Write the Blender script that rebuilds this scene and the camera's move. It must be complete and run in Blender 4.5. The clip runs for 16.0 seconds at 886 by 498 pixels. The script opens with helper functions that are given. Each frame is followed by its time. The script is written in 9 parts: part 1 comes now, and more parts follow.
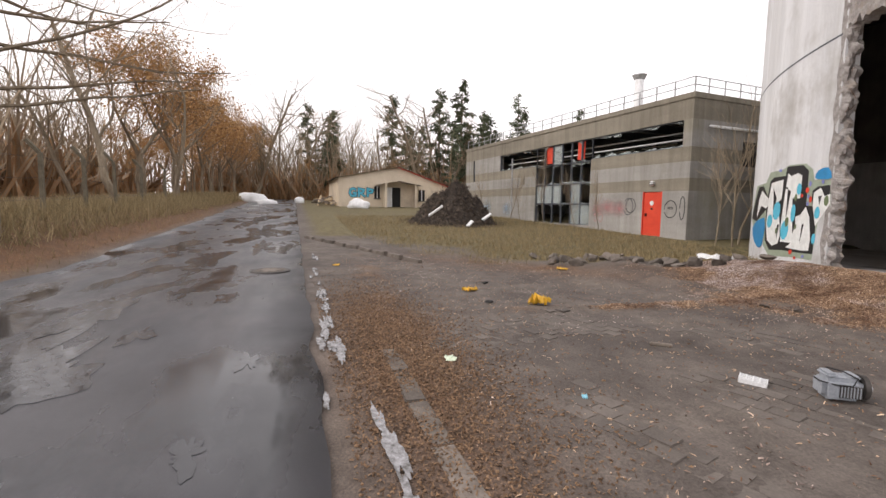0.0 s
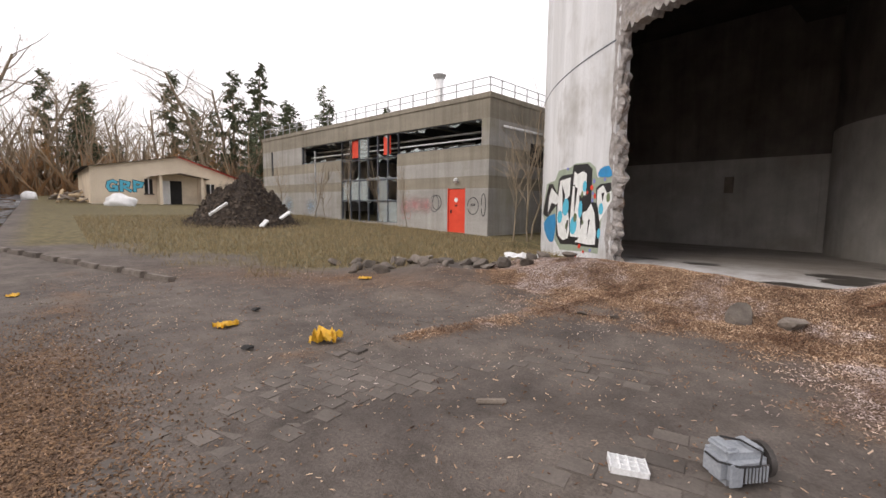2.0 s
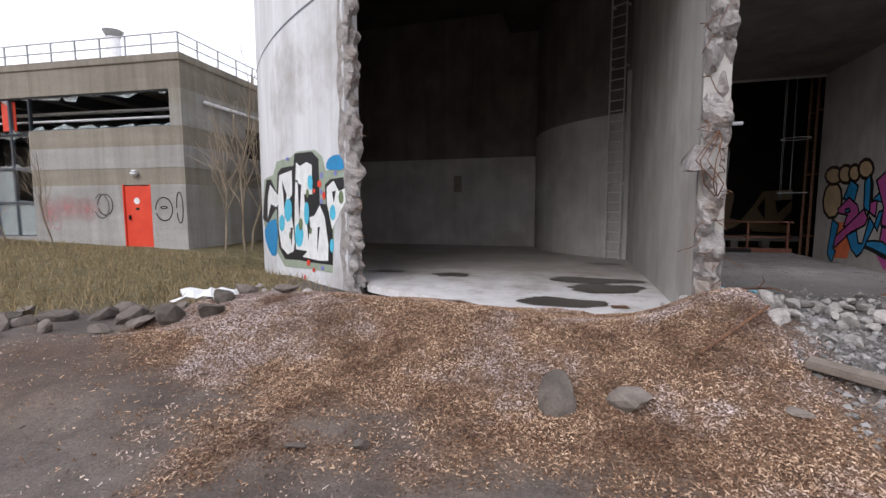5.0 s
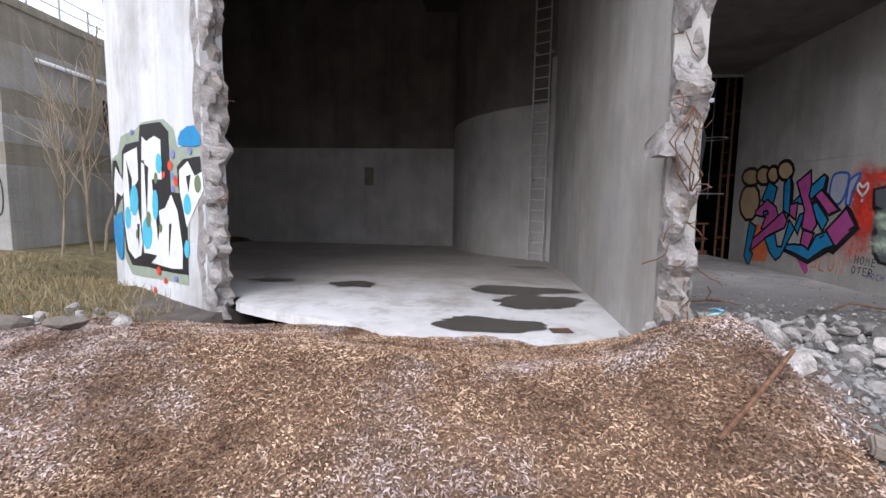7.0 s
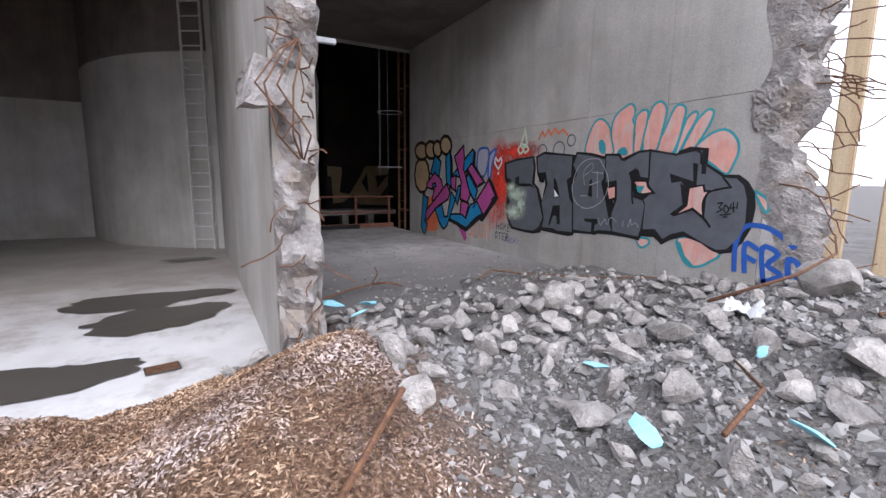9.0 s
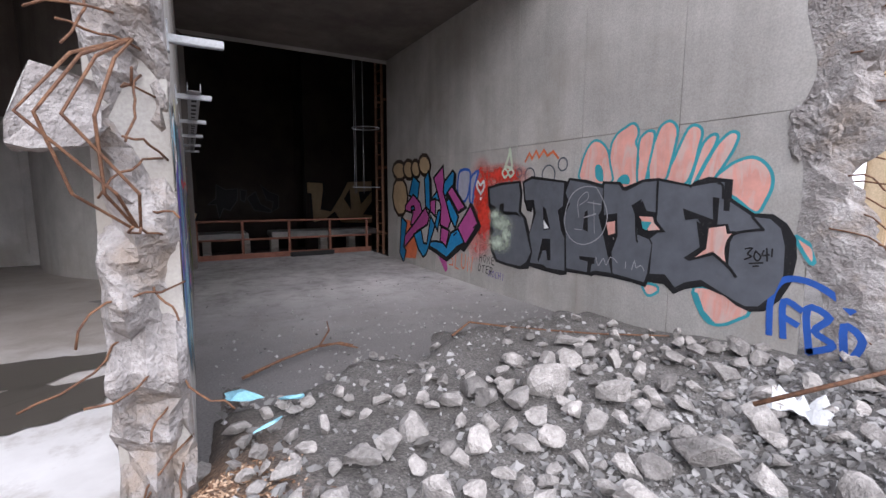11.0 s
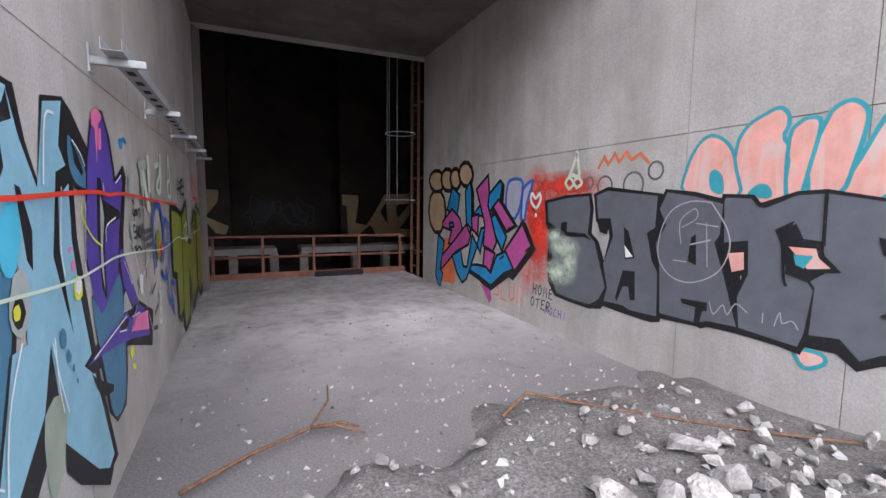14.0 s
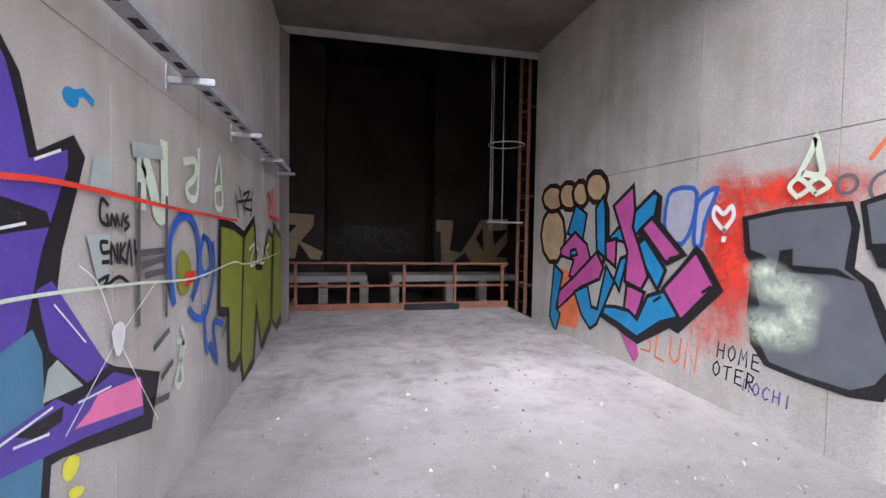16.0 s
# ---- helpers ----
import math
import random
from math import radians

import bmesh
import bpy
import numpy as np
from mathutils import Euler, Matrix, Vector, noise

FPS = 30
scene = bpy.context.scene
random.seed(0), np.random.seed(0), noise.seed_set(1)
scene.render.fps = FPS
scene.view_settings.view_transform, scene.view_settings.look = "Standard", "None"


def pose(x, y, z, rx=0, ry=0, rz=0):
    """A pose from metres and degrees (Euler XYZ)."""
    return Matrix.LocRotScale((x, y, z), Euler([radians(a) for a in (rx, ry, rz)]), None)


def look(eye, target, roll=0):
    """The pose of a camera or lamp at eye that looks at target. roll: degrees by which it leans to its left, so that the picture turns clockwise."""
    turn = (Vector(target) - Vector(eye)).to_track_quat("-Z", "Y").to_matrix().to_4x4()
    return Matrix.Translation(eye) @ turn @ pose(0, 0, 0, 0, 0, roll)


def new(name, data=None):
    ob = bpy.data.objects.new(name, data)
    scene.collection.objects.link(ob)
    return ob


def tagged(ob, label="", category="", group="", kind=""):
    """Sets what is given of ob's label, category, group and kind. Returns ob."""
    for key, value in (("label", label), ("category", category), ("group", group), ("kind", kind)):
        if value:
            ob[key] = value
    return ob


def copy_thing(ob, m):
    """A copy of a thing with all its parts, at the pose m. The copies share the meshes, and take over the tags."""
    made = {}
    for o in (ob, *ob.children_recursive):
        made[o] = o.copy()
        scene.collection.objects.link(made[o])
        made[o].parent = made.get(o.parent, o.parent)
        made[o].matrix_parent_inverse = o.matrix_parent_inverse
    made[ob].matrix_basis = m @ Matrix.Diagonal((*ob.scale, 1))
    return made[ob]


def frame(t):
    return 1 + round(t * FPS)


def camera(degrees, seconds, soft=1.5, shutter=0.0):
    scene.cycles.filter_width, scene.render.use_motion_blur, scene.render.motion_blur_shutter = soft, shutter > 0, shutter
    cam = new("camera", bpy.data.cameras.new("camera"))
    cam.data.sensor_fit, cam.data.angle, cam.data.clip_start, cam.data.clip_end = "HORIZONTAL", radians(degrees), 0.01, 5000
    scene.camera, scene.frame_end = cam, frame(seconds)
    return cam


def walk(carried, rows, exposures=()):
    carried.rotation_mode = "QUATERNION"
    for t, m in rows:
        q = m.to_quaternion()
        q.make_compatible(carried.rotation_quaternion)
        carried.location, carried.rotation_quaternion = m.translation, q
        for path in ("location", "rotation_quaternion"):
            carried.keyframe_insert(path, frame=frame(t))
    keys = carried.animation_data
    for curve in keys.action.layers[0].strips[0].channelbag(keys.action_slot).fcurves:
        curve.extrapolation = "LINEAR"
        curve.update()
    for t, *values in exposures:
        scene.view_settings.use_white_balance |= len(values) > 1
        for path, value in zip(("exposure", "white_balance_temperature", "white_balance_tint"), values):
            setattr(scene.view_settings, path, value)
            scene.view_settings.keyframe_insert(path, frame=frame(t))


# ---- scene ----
cam = camera(89.5, 16.0)
PATH = [
    (0, (0.437, -14.9, 1.438), (-1.465, -14.31, 1.248), 0.8),
    (0.5, (-0.01, -14.659, 1.46), (-1.841, -13.878, 1.269), 0.8),
    (1, (-0.419, -14.333, 1.456), (-2.163, -13.372, 1.266), 0.8),
    (1.5, (-0.819, -14.024, 1.444), (-2.462, -12.9, 1.252), 0.8),
    (2, (-1.153, -13.642, 1.429), (-2.659, -12.34, 1.238), 0.7),
    (2.5, (-1.452, -13.182, 1.427), (-2.81, -11.726, 1.242), 0.6),
    (3, (-1.813, -12.749, 1.48), (-2.947, -11.112, 1.294), 0.5),
    (3.5, (-2.094, -12.247, 1.493), (-3.068, -10.511, 1.304), 0.3),
    (4, (-2.357, -11.773, 1.493), (-3.183, -9.961, 1.303), 0.3),
    (4.2, (-2.44, -11.59, 1.54), (-3.196, -9.749, 1.344), 0.1),
    (6.3, (-2.86, -9.611, 1.482), (-3.329, -7.676, 1.296), 0.8),
    (6.5, (-2.878, -9.515, 1.495), (-3.32, -7.574, 1.304), 1.0),
    (7, (-2.856, -9.13, 1.488), (-3.076, -7.153, 1.284), 1.0),
    (7.5, (-2.64, -8.811, 1.453), (-2.471, -6.834, 1.205), 0.8),
    (8, (-2.338, -8.49, 1.479), (-1.862, -6.568, 1.199), 0.6),
    (8.5, (-2.053, -8.193, 1.503), (-1.301, -6.362, 1.21), 0.5),
    (9, (-1.785, -7.969, 1.5), (-0.842, -6.231, 1.199), 0.5),
    (9.5, (-1.489, -7.745, 1.583), (-0.51, -6.027, 1.278), 0.6),
    (9.7, (-1.406, -7.677, 1.592), (-0.423, -5.96, 1.294), 0.6),
    (11.8, (-0.958, -6.959, 1.859), (-0.013, -5.214, 1.61), 0.2),
    (12, (-0.952, -6.92, 1.863), (-0.017, -5.17, 1.611), 0.3),
    (12.5, (-0.905, -6.831, 1.837), (0.026, -5.08, 1.58), 0.3),
    (13, (-0.706, -6.592, 1.808), (0.218, -4.837, 1.55), 0.4),
    (13.5, (-0.523, -6.321, 1.835), (0.335, -4.526, 1.626), 0.6),
    (14, (-0.421, -5.961, 1.78), (0.394, -4.146, 1.578), 0.6),
    (14.5, (-0.323, -5.671, 1.714), (0.437, -3.831, 1.523), 0.6),
    (15, (-0.154, -5.21, 1.692), (0.507, -3.326, 1.566), 0.7),
    (15.5, (-0.127, -4.832, 1.677), (0.364, -2.895, 1.596), 0.7),
    (16, (-0.15, -4.414, 1.676), (0.284, -2.463, 1.596), 0.9),
]
EXPOSURES = [(0, 0.0, 6800, 14), (3.5, 0.0, 6500, 14), (4.2, 0.0, 6300, 14), (6.5, 0.5, 5900, 13), (9, 0.75, 5850, 14), (12, 1.1, 5950, 15), (14, 1.52, 5900, 15), (15.5, 1.9, 5900, 16), (16, 2.15, 5900, 16)]
walk(cam, [(t, look(e, g, r)) for t, e, g, r in PATH], EXPOSURES)

# ---- light ----
world = bpy.data.worlds.new("sky")
scene.world = world
world.use_nodes = True
wn = world.node_tree
wn.nodes.clear()
sky = wn.nodes.new("ShaderNodeTexSky")
sky.sky_type = "NISHITA"
sky.sun_disc = False
sky.sun_elevation, sky.sun_rotation = radians(38.4), radians(194.0)
sky.dust_density, sky.ozone_density, sky.air_density = 6.0, 1.0, 1.0
# an overcast, nearly white cloud layer over the blue sky
cloud = wn.nodes.new("ShaderNodeMixRGB")
cloud.inputs[0].default_value = 0.9
cloud.inputs[2].default_value = (9.0, 8.9, 9.1, 1)
bg = wn.nodes.new("ShaderNodeBackground")
bg.inputs[1].default_value = 0.15
wo = wn.nodes.new("ShaderNodeOutputWorld")
wn.links.new(sky.outputs[0], cloud.inputs[1])
wn.links.new(cloud.outputs[0], bg.inputs[0])
wn.links.new(bg.outputs[0], wo.inputs[0])

sun_data = bpy.data.lights.new("sun", "SUN")
sun_data.energy, sun_data.angle, sun_data.color = 1.3, radians(40), (1.0, 0.97, 0.93)
sun = new("sun", sun_data)
sun.matrix_world = look((-9.5, -38, 31), (0, 0, 0))

# ---- materials ----


def ramp(nt, fac, stops):
    n = nt.nodes.new("ShaderNodeValToRGB")
    els = n.color_ramp.elements
    els[0].position, els[0].color = stops[0][0], (*stops[0][1], 1)
    els[1].position, els[1].color = stops[-1][0], (*stops[-1][1], 1)
    for p, c in stops[1:-1]:
        e = els.new(p)
        e.color = (*c, 1)
    nt.links.new(fac, n.inputs[0])
    return n.outputs[0]


def tex(nt, scale, detail=6, rough=0.6, stretch=(1, 1, 1), vor=False, off=0.0, distortion=0.0):
    co = nt.nodes.new("ShaderNodeNewGeometry")
    mp = nt.nodes.new("ShaderNodeMapping")
    mp.inputs["Scale"].default_value = stretch
    mp.inputs["Location"].default_value = (off, off * 1.7, off * 0.6)
    nt.links.new(co.outputs["Position"], mp.inputs[0])
    n = nt.nodes.new("ShaderNodeTexVoronoi" if vor else "ShaderNodeTexNoise")
    n.inputs["Scale"].default_value = scale
    if not vor:
        n.inputs["Detail"].default_value, n.inputs["Roughness"].default_value = detail, rough
        n.inputs["Distortion"].default_value = distortion
    nt.links.new(mp.outputs[0], n.inputs["Vector"])
    return n


def mixc(nt, fac, a, b, mode="MIX"):
    n = nt.nodes.new("ShaderNodeMixRGB")
    n.blend_type = mode
    for i, v in ((0, fac), (1, a), (2, b)):
        if hasattr(v, "links"):
            nt.links.new(v, n.inputs[i])
        elif i == 0:
            n.inputs[0].default_value = v
        else:
            n.inputs[i].default_value = (*v, 1)
    return n.outputs[0]


def bare(name, rough=0.8, metal=0.0):
    m = bpy.data.materials.new(name)
    m.use_nodes = True
    nt = m.node_tree
    b = nt.nodes["Principled BSDF"]
    b.inputs["Roughness"].default_value, b.inputs["Metallic"].default_value = rough, metal
    return m, nt, b


def bump(nt, b, height, strength=0.3, dist=0.02):
    n = nt.nodes.new("ShaderNodeBump")
    n.inputs["Strength"].default_value, n.inputs["Distance"].default_value = strength, dist
    nt.links.new(height, n.inputs["Height"])
    nt.links.new(n.outputs[0], b.inputs["Normal"])


def mottled(name, lo, hi, scale=3.0, grain=60.0, rough=0.85, bumps=0.3, dist=0.01, metal=0.0, vary=0.0, stain=None, stretch=(1, 1, 1), streak=0.0):
    """Two scales of variation between two colours, a fine grain and relief; vary: spread from object to object."""
    m, nt, b = bare(name, rough, metal)
    big = tex(nt, scale, stretch=stretch)
    col = ramp(nt, big.outputs[0], ((0.3, lo), (0.7, hi)))
    fine = tex(nt, grain, 3)
    g = ramp(nt, fine.outputs[0], ((0.3, (0.72, 0.72, 0.72)), (0.7, (1.2, 1.2, 1.2))))
    col = mixc(nt, 0.6, col, g, "MULTIPLY")
    if stain:
        st = tex(nt, scale * 0.35, 5, 0.7, off=11)
        f = ramp(nt, st.outputs[0], ((0.52, (0, 0, 0)), (0.68, (1, 1, 1))))
        col = mixc(nt, f, col, stain)
    if streak:
        sk = tex(nt, 1.1, 6, 0.7, (1.6, 1.6, 0.10), off=7, distortion=0.6)
        sv = ramp(nt, sk.outputs[0], ((0.35, (1 - streak, 1 - streak * 1.05, 1 - streak * 1.15)), (0.6, (1.05, 1.05, 1.05))))
        col = mixc(nt, 1.0, col, sv, "MULTIPLY")
    if vary:
        oi = nt.nodes.new("ShaderNodeObjectInfo")
        ge = nt.nodes.new("ShaderNodeNewGeometry")
        add = nt.nodes.new("ShaderNodeMath")
        add.operation = "ADD"
        nt.links.new(oi.outputs["Random"], add.inputs[0])
        nt.links.new(ge.outputs["Random Per Island"], add.inputs[1])
        half = nt.nodes.new("ShaderNodeMath")
        half.operation = "FRACT"
        nt.links.new(add.outputs[0], half.inputs[0])
        v = ramp(nt, half.outputs[0], ((0.0, (1 - vary,) * 3), (1.0, (1 + vary,) * 3)))
        col = mixc(nt, 1.0, col, v, "MULTIPLY")
    nt.links.new(col, b.inputs["Base Color"])
    bump(nt, b, fine.outputs[0], bumps, dist)
    return m


M_concrete = mottled("cast_concrete", (0.36, 0.345, 0.32), (0.52, 0.50, 0.47), 1.1, 70, 0.85, 0.2, 0.004, stain=(0.36, 0.33, 0.29), streak=0.12)
M_concrete_out = mottled("weathered_concrete", (0.58, 0.59, 0.61), (0.76, 0.77, 0.79), 0.9, 60, 0.85, 0.15, 0.004, stretch=(1.5, 1.5, 0.15), streak=0.15, stain=(0.44, 0.43, 0.42))
M_band_a = mottled("board_concrete_light", (0.27, 0.26, 0.245), (0.40, 0.39, 0.37), 0.5, 30, 0.9, 0.2, 0.006, stretch=(0.3, 0.3, 2), streak=0.22, stain=(0.25, 0.235, 0.18))
M_band_b = mottled("board_concrete_dark", (0.20, 0.18, 0.145), (0.30, 0.272, 0.22), 0.5, 30, 0.9, 0.2, 0.006, stretch=(0.3, 0.3, 2), streak=0.22)
M_broken = mottled("broken_concrete", (0.20, 0.18, 0.17), (0.46, 0.435, 0.42), 7, 34, 0.95, 1.0, 0.03, stain=(0.30, 0.25, 0.21))
M_rubble = mottled("rubble_concrete", (0.19, 0.175, 0.162), (0.47, 0.44, 0.415), 9, 60, 0.95, 1.0, 0.02, vary=0.35)
M_rust = mottled("rusty_steel", (0.07, 0.03, 0.018), (0.20, 0.10, 0.05), 30, 120, 0.8, 0.4, 0.003)
M_red = mottled("red_door_paint", (0.62, 0.05, 0.025), (0.72, 0.075, 0.035), 2, 50, 0.45, 0.05, 0.002)
# Near black of dark objects, also used as painted shade for unlit openings.
M_dark = mottled("near_black_and_unlit_voids", (0.010, 0.010, 0.011), (0.025, 0.024, 0.023), 2, 20, 0.9, 0.1, 0.005)
# Core concrete near black: the shade of unlit rooms is put into its colour.
M_core = mottled("shade_dark_concrete", (0.028, 0.022, 0.019), (0.07, 0.056, 0.047), 0.9, 50, 0.9, 0.15, 0.004, stain=(0.06, 0.045, 0.04))
# Dark brown concrete for the passage ceiling and the upper bay walls.
M_concrete_dark = mottled("dark_brown_concrete", (0.11, 0.095, 0.085), (0.21, 0.185, 0.165), 0.8, 50, 0.9, 0.15, 0.004, streak=0.2)
M_fadepink = mottled("faded_pink_spray", (0.33, 0.20, 0.19), (0.40, 0.26, 0.25), 6, 60, 0.8, 0.1, 0.002)
M_plaster = mottled("cream_render", (0.66, 0.56, 0.43), (0.77, 0.67, 0.53), 0.6, 40, 0.9, 0.15, 0.005, stain=(0.48, 0.40, 0.31))


def floor_material():
    """Power-floated slab with dark dirt carried in from the broken end."""
    m, nt, b = bare("slab_concrete", 0.75)
    big, fine, mid = tex(nt, 0.9, 6, 0.65), tex(nt, 60, 3), tex(nt, 3.5, 6, 0.75, off=4)
    col = ramp(nt, big.outputs[0], ((0.3, (0.27, 0.255, 0.25)), (0.7, (0.50, 0.48, 0.475))))
    sp = ramp(nt, mid.outputs[0], ((0.34, (0.55, 0.53, 0.52)), (0.55, (1.08, 1.08, 1.08))))
    col = mixc(nt, 0.8, col, sp, "MULTIPLY")
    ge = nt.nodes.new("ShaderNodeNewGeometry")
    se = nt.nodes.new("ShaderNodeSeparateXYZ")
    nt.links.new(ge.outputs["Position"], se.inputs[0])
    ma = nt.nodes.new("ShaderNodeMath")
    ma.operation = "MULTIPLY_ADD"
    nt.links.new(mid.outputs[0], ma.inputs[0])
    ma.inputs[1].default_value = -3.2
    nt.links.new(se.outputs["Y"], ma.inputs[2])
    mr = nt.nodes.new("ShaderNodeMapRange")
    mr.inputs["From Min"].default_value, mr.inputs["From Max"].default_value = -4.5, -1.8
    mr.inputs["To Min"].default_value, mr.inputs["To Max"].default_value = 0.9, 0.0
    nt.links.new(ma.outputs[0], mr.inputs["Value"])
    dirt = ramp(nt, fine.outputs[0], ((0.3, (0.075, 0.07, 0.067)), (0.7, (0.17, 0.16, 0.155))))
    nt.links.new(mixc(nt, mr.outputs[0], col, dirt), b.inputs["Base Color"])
    bump(nt, b, fine.outputs[0], 0.2, 0.005)
    return m


M_floor = floor_material()
M_slab = mottled("workshop_slab", (0.28, 0.265, 0.26), (0.52, 0.50, 0.49), 0.9, 50, 0.75, 0.2, 0.005, stain=(0.25, 0.235, 0.225))

def ground_material():
    m, nt, b = bare("yard_ground", 0.9)

    def att(n):
        a = nt.nodes.new("ShaderNodeAttribute")
        a.attribute_name = n
        return a.outputs["Fac"]
    n1, nf, nm = tex(nt, 0.7, 6), tex(nt, 55, 4, 0.7), tex(nt, 6, 6, 0.7)
    mud = ramp(nt, n1.outputs[0], ((0.3, (0.075, 0.062, 0.055)), (0.55, (0.125, 0.105, 0.092)), (0.75, (0.16, 0.135, 0.115))))
    chip = ramp(nt, nf.outputs[0], ((0.3, (0.06, 0.034, 0.02)), (0.5, (0.15, 0.088, 0.052)), (0.72, (0.32, 0.22, 0.145))))
    grass = ramp(nt, nm.outputs[0], ((0.3, (0.05, 0.038, 0.022)), (0.5, (0.12, 0.10, 0.042)), (0.7, (0.21, 0.165, 0.085))))
    dust = ramp(nt, nf.outputs[0], ((0.3, (0.08, 0.074, 0.069)), (0.7, (0.19, 0.178, 0.167))))
    leaf = ramp(nt, nf.outputs[0], ((0.3, (0.04, 0.02, 0.010)), (0.5, (0.12, 0.058, 0.025)), (0.72, (0.24, 0.13, 0.06))))
    col = mixc(nt, att("grass"), mud, grass)
    col = mixc(nt, att("leaf"), col, leaf)
    col = mixc(nt, att("dust"), col, dust)
    col = mixc(nt, att("chip"), col, chip)
    g = ramp(nt, nf.outputs[0], ((0.3, (0.5, 0.5, 0.5)), (0.7, (1.45, 1.45, 1.45))))
    col = mixc(nt, 0.7, col, g, "MULTIPLY")
    blot = tex(nt, 2.6, 6, 0.75, off=14)
    bl = ramp(nt, blot.outputs[0], ((0.36, (0.62, 0.60, 0.58)), (0.62, (1.25, 1.25, 1.25))))
    nt.links.new(mixc(nt, 0.8, col, bl, "MULTIPLY"), b.inputs["Base Color"])
    bump(nt, b, nf.outputs[0], 0.7, 0.02)
    return m


def road_material():
    """Asphalt with shallow standing water in its hollows."""
    m, nt, b = bare("wet_asphalt", 0.6)
    big, fine, wet = tex(nt, 0.8, 5), tex(nt, 140, 3), tex(nt, 0.55, 5, 0.55, (0.7, 1.7, 1), off=3)
    col = ramp(nt, big.outputs[0], ((0.3, (0.036, 0.037, 0.043)), (0.7, (0.075, 0.075, 0.083))))
    g = ramp(nt, fine.outputs[0], ((0.3, (0.6, 0.6, 0.6)), (0.75, (1.5, 1.5, 1.5))))
    col = mixc(nt, 0.7, col, g, "MULTIPLY")
    w = ramp(nt, wet.outputs[0], ((0.53, (0, 0, 0)), (0.60, (1, 1, 1))))
    nt.links.new(mixc(nt, w, col, (0.032, 0.033, 0.038)), b.inputs["Base Color"])
    r = ramp(nt, wet.outputs[0], ((0.36, (0.52, 0.52, 0.52)), (0.53, (0.3, 0.3, 0.3)), (0.61, (0.10, 0.10, 0.10))))
    nt.links.new(r, b.inputs["Roughness"])
    n = nt.nodes.new("ShaderNodeBump")
    n.inputs["Distance"].default_value = 0.004
    inv = nt.nodes.new("ShaderNodeMath")
    inv.operation = "MULTIPLY_ADD"
    nt.links.new(w, inv.inputs[0])
    inv.inputs[1].default_value, inv.inputs[2].default_value = -0.35, 0.4
    nt.links.new(inv.outputs[0], n.inputs["Strength"])
    nt.links.new(fine.outputs[0], n.inputs["Height"])
    nt.links.new(n.outputs[0], b.inputs["Normal"])
    return m


def bay_floor_material():
    """Pale power-floated slab with rust-brown dirt towards the back wall line."""
    m, nt, b = bare("bay_slab", 0.5)
    n1, n2_, fine = tex(nt, 0.55, 6, 0.65), tex(nt, 1.6, 6, 0.7, off=5), tex(nt, 80, 3)
    # Base raised pale to carry the overexposed daylight on the slab's front.
    col = ramp(nt, n1.outputs[0], ((0.35, (0.58, 0.565, 0.56)), (0.6, (0.80, 0.79, 0.79))))
    d = ramp(nt, n2_.outputs[0], ((0.5, (0, 0, 0)), (0.72, (0.7, 0.7, 0.7))))
    col = mixc(nt, d, col, (0.27, 0.22, 0.18))
    ge = nt.nodes.new("ShaderNodeNewGeometry")
    se = nt.nodes.new("ShaderNodeSeparateXYZ")
    nt.links.new(ge.outputs["Position"], se.inputs[0])
    ma = nt.nodes.new("ShaderNodeMath")
    ma.operation = "MULTIPLY_ADD"
    nt.links.new(n2_.outputs[0], ma.inputs[0])
    ma.inputs[1].default_value = 5.0
    nt.links.new(se.outputs["Y"], ma.inputs[2])
    mr = nt.nodes.new("ShaderNodeMapRange")
    mr.inputs["From Min"].default_value, mr.inputs["From Max"].default_value = -1.2, 1.8
    mr.inputs["To Max"].default_value = 0.75
    nt.links.new(ma.outputs[0], mr.inputs["Value"])
    col = mixc(nt, mr.outputs[0], col, ramp(nt, fine.outputs[0], ((0.3, (0.22, 0.18, 0.145)), (0.7, (0.36, 0.31, 0.26)))))
    nt.links.new(col, b.inputs["Base Color"])
    nt.links.new(ramp(nt, n1.outputs[0], ((0.35, (0.55, 0.55, 0.55)), (0.65, (0.3, 0.3, 0.3)))), b.inputs["Roughness"])
    bump(nt, b, fine.outputs[0], 0.08, 0.003)
    return m


def paint(name, c, rough=0.55, wear=0.35, streak=0.0):
    """Spray paint: cloudy coverage, the concrete's pores showing through, and can strokes where it is thin."""
    m, nt, b = bare(name, rough)
    big, pore, fine = tex(nt, 5, 5, 0.65), tex(nt, 38, 5, 0.75, off=9), tex(nt, 90, 3)
    col = ramp(nt, big.outputs[0], ((0.3, tuple(v * 0.80 for v in c)), (0.7, tuple(min(1.0, v * 1.05) for v in c))))
    if streak:
        sk = tex(nt, 7, 4, 0.6, (1, 1.0, 0.25), off=3, distortion=1.2)
        col = mixc(nt, ramp(nt, sk.outputs[0], ((0.45, (0, 0, 0)), (0.62, (streak,) * 3))), col, (0.62, 0.58, 0.54))
    f = ramp(nt, pore.outputs[0], ((0.60, (0, 0, 0)), (0.74, (wear, wear, wear))))
    nt.links.new(mixc(nt, f, col, (0.36, 0.34, 0.32)), b.inputs["Base Color"])
    bump(nt, b, fine.outputs[0], 0.12, 0.002)
    return m


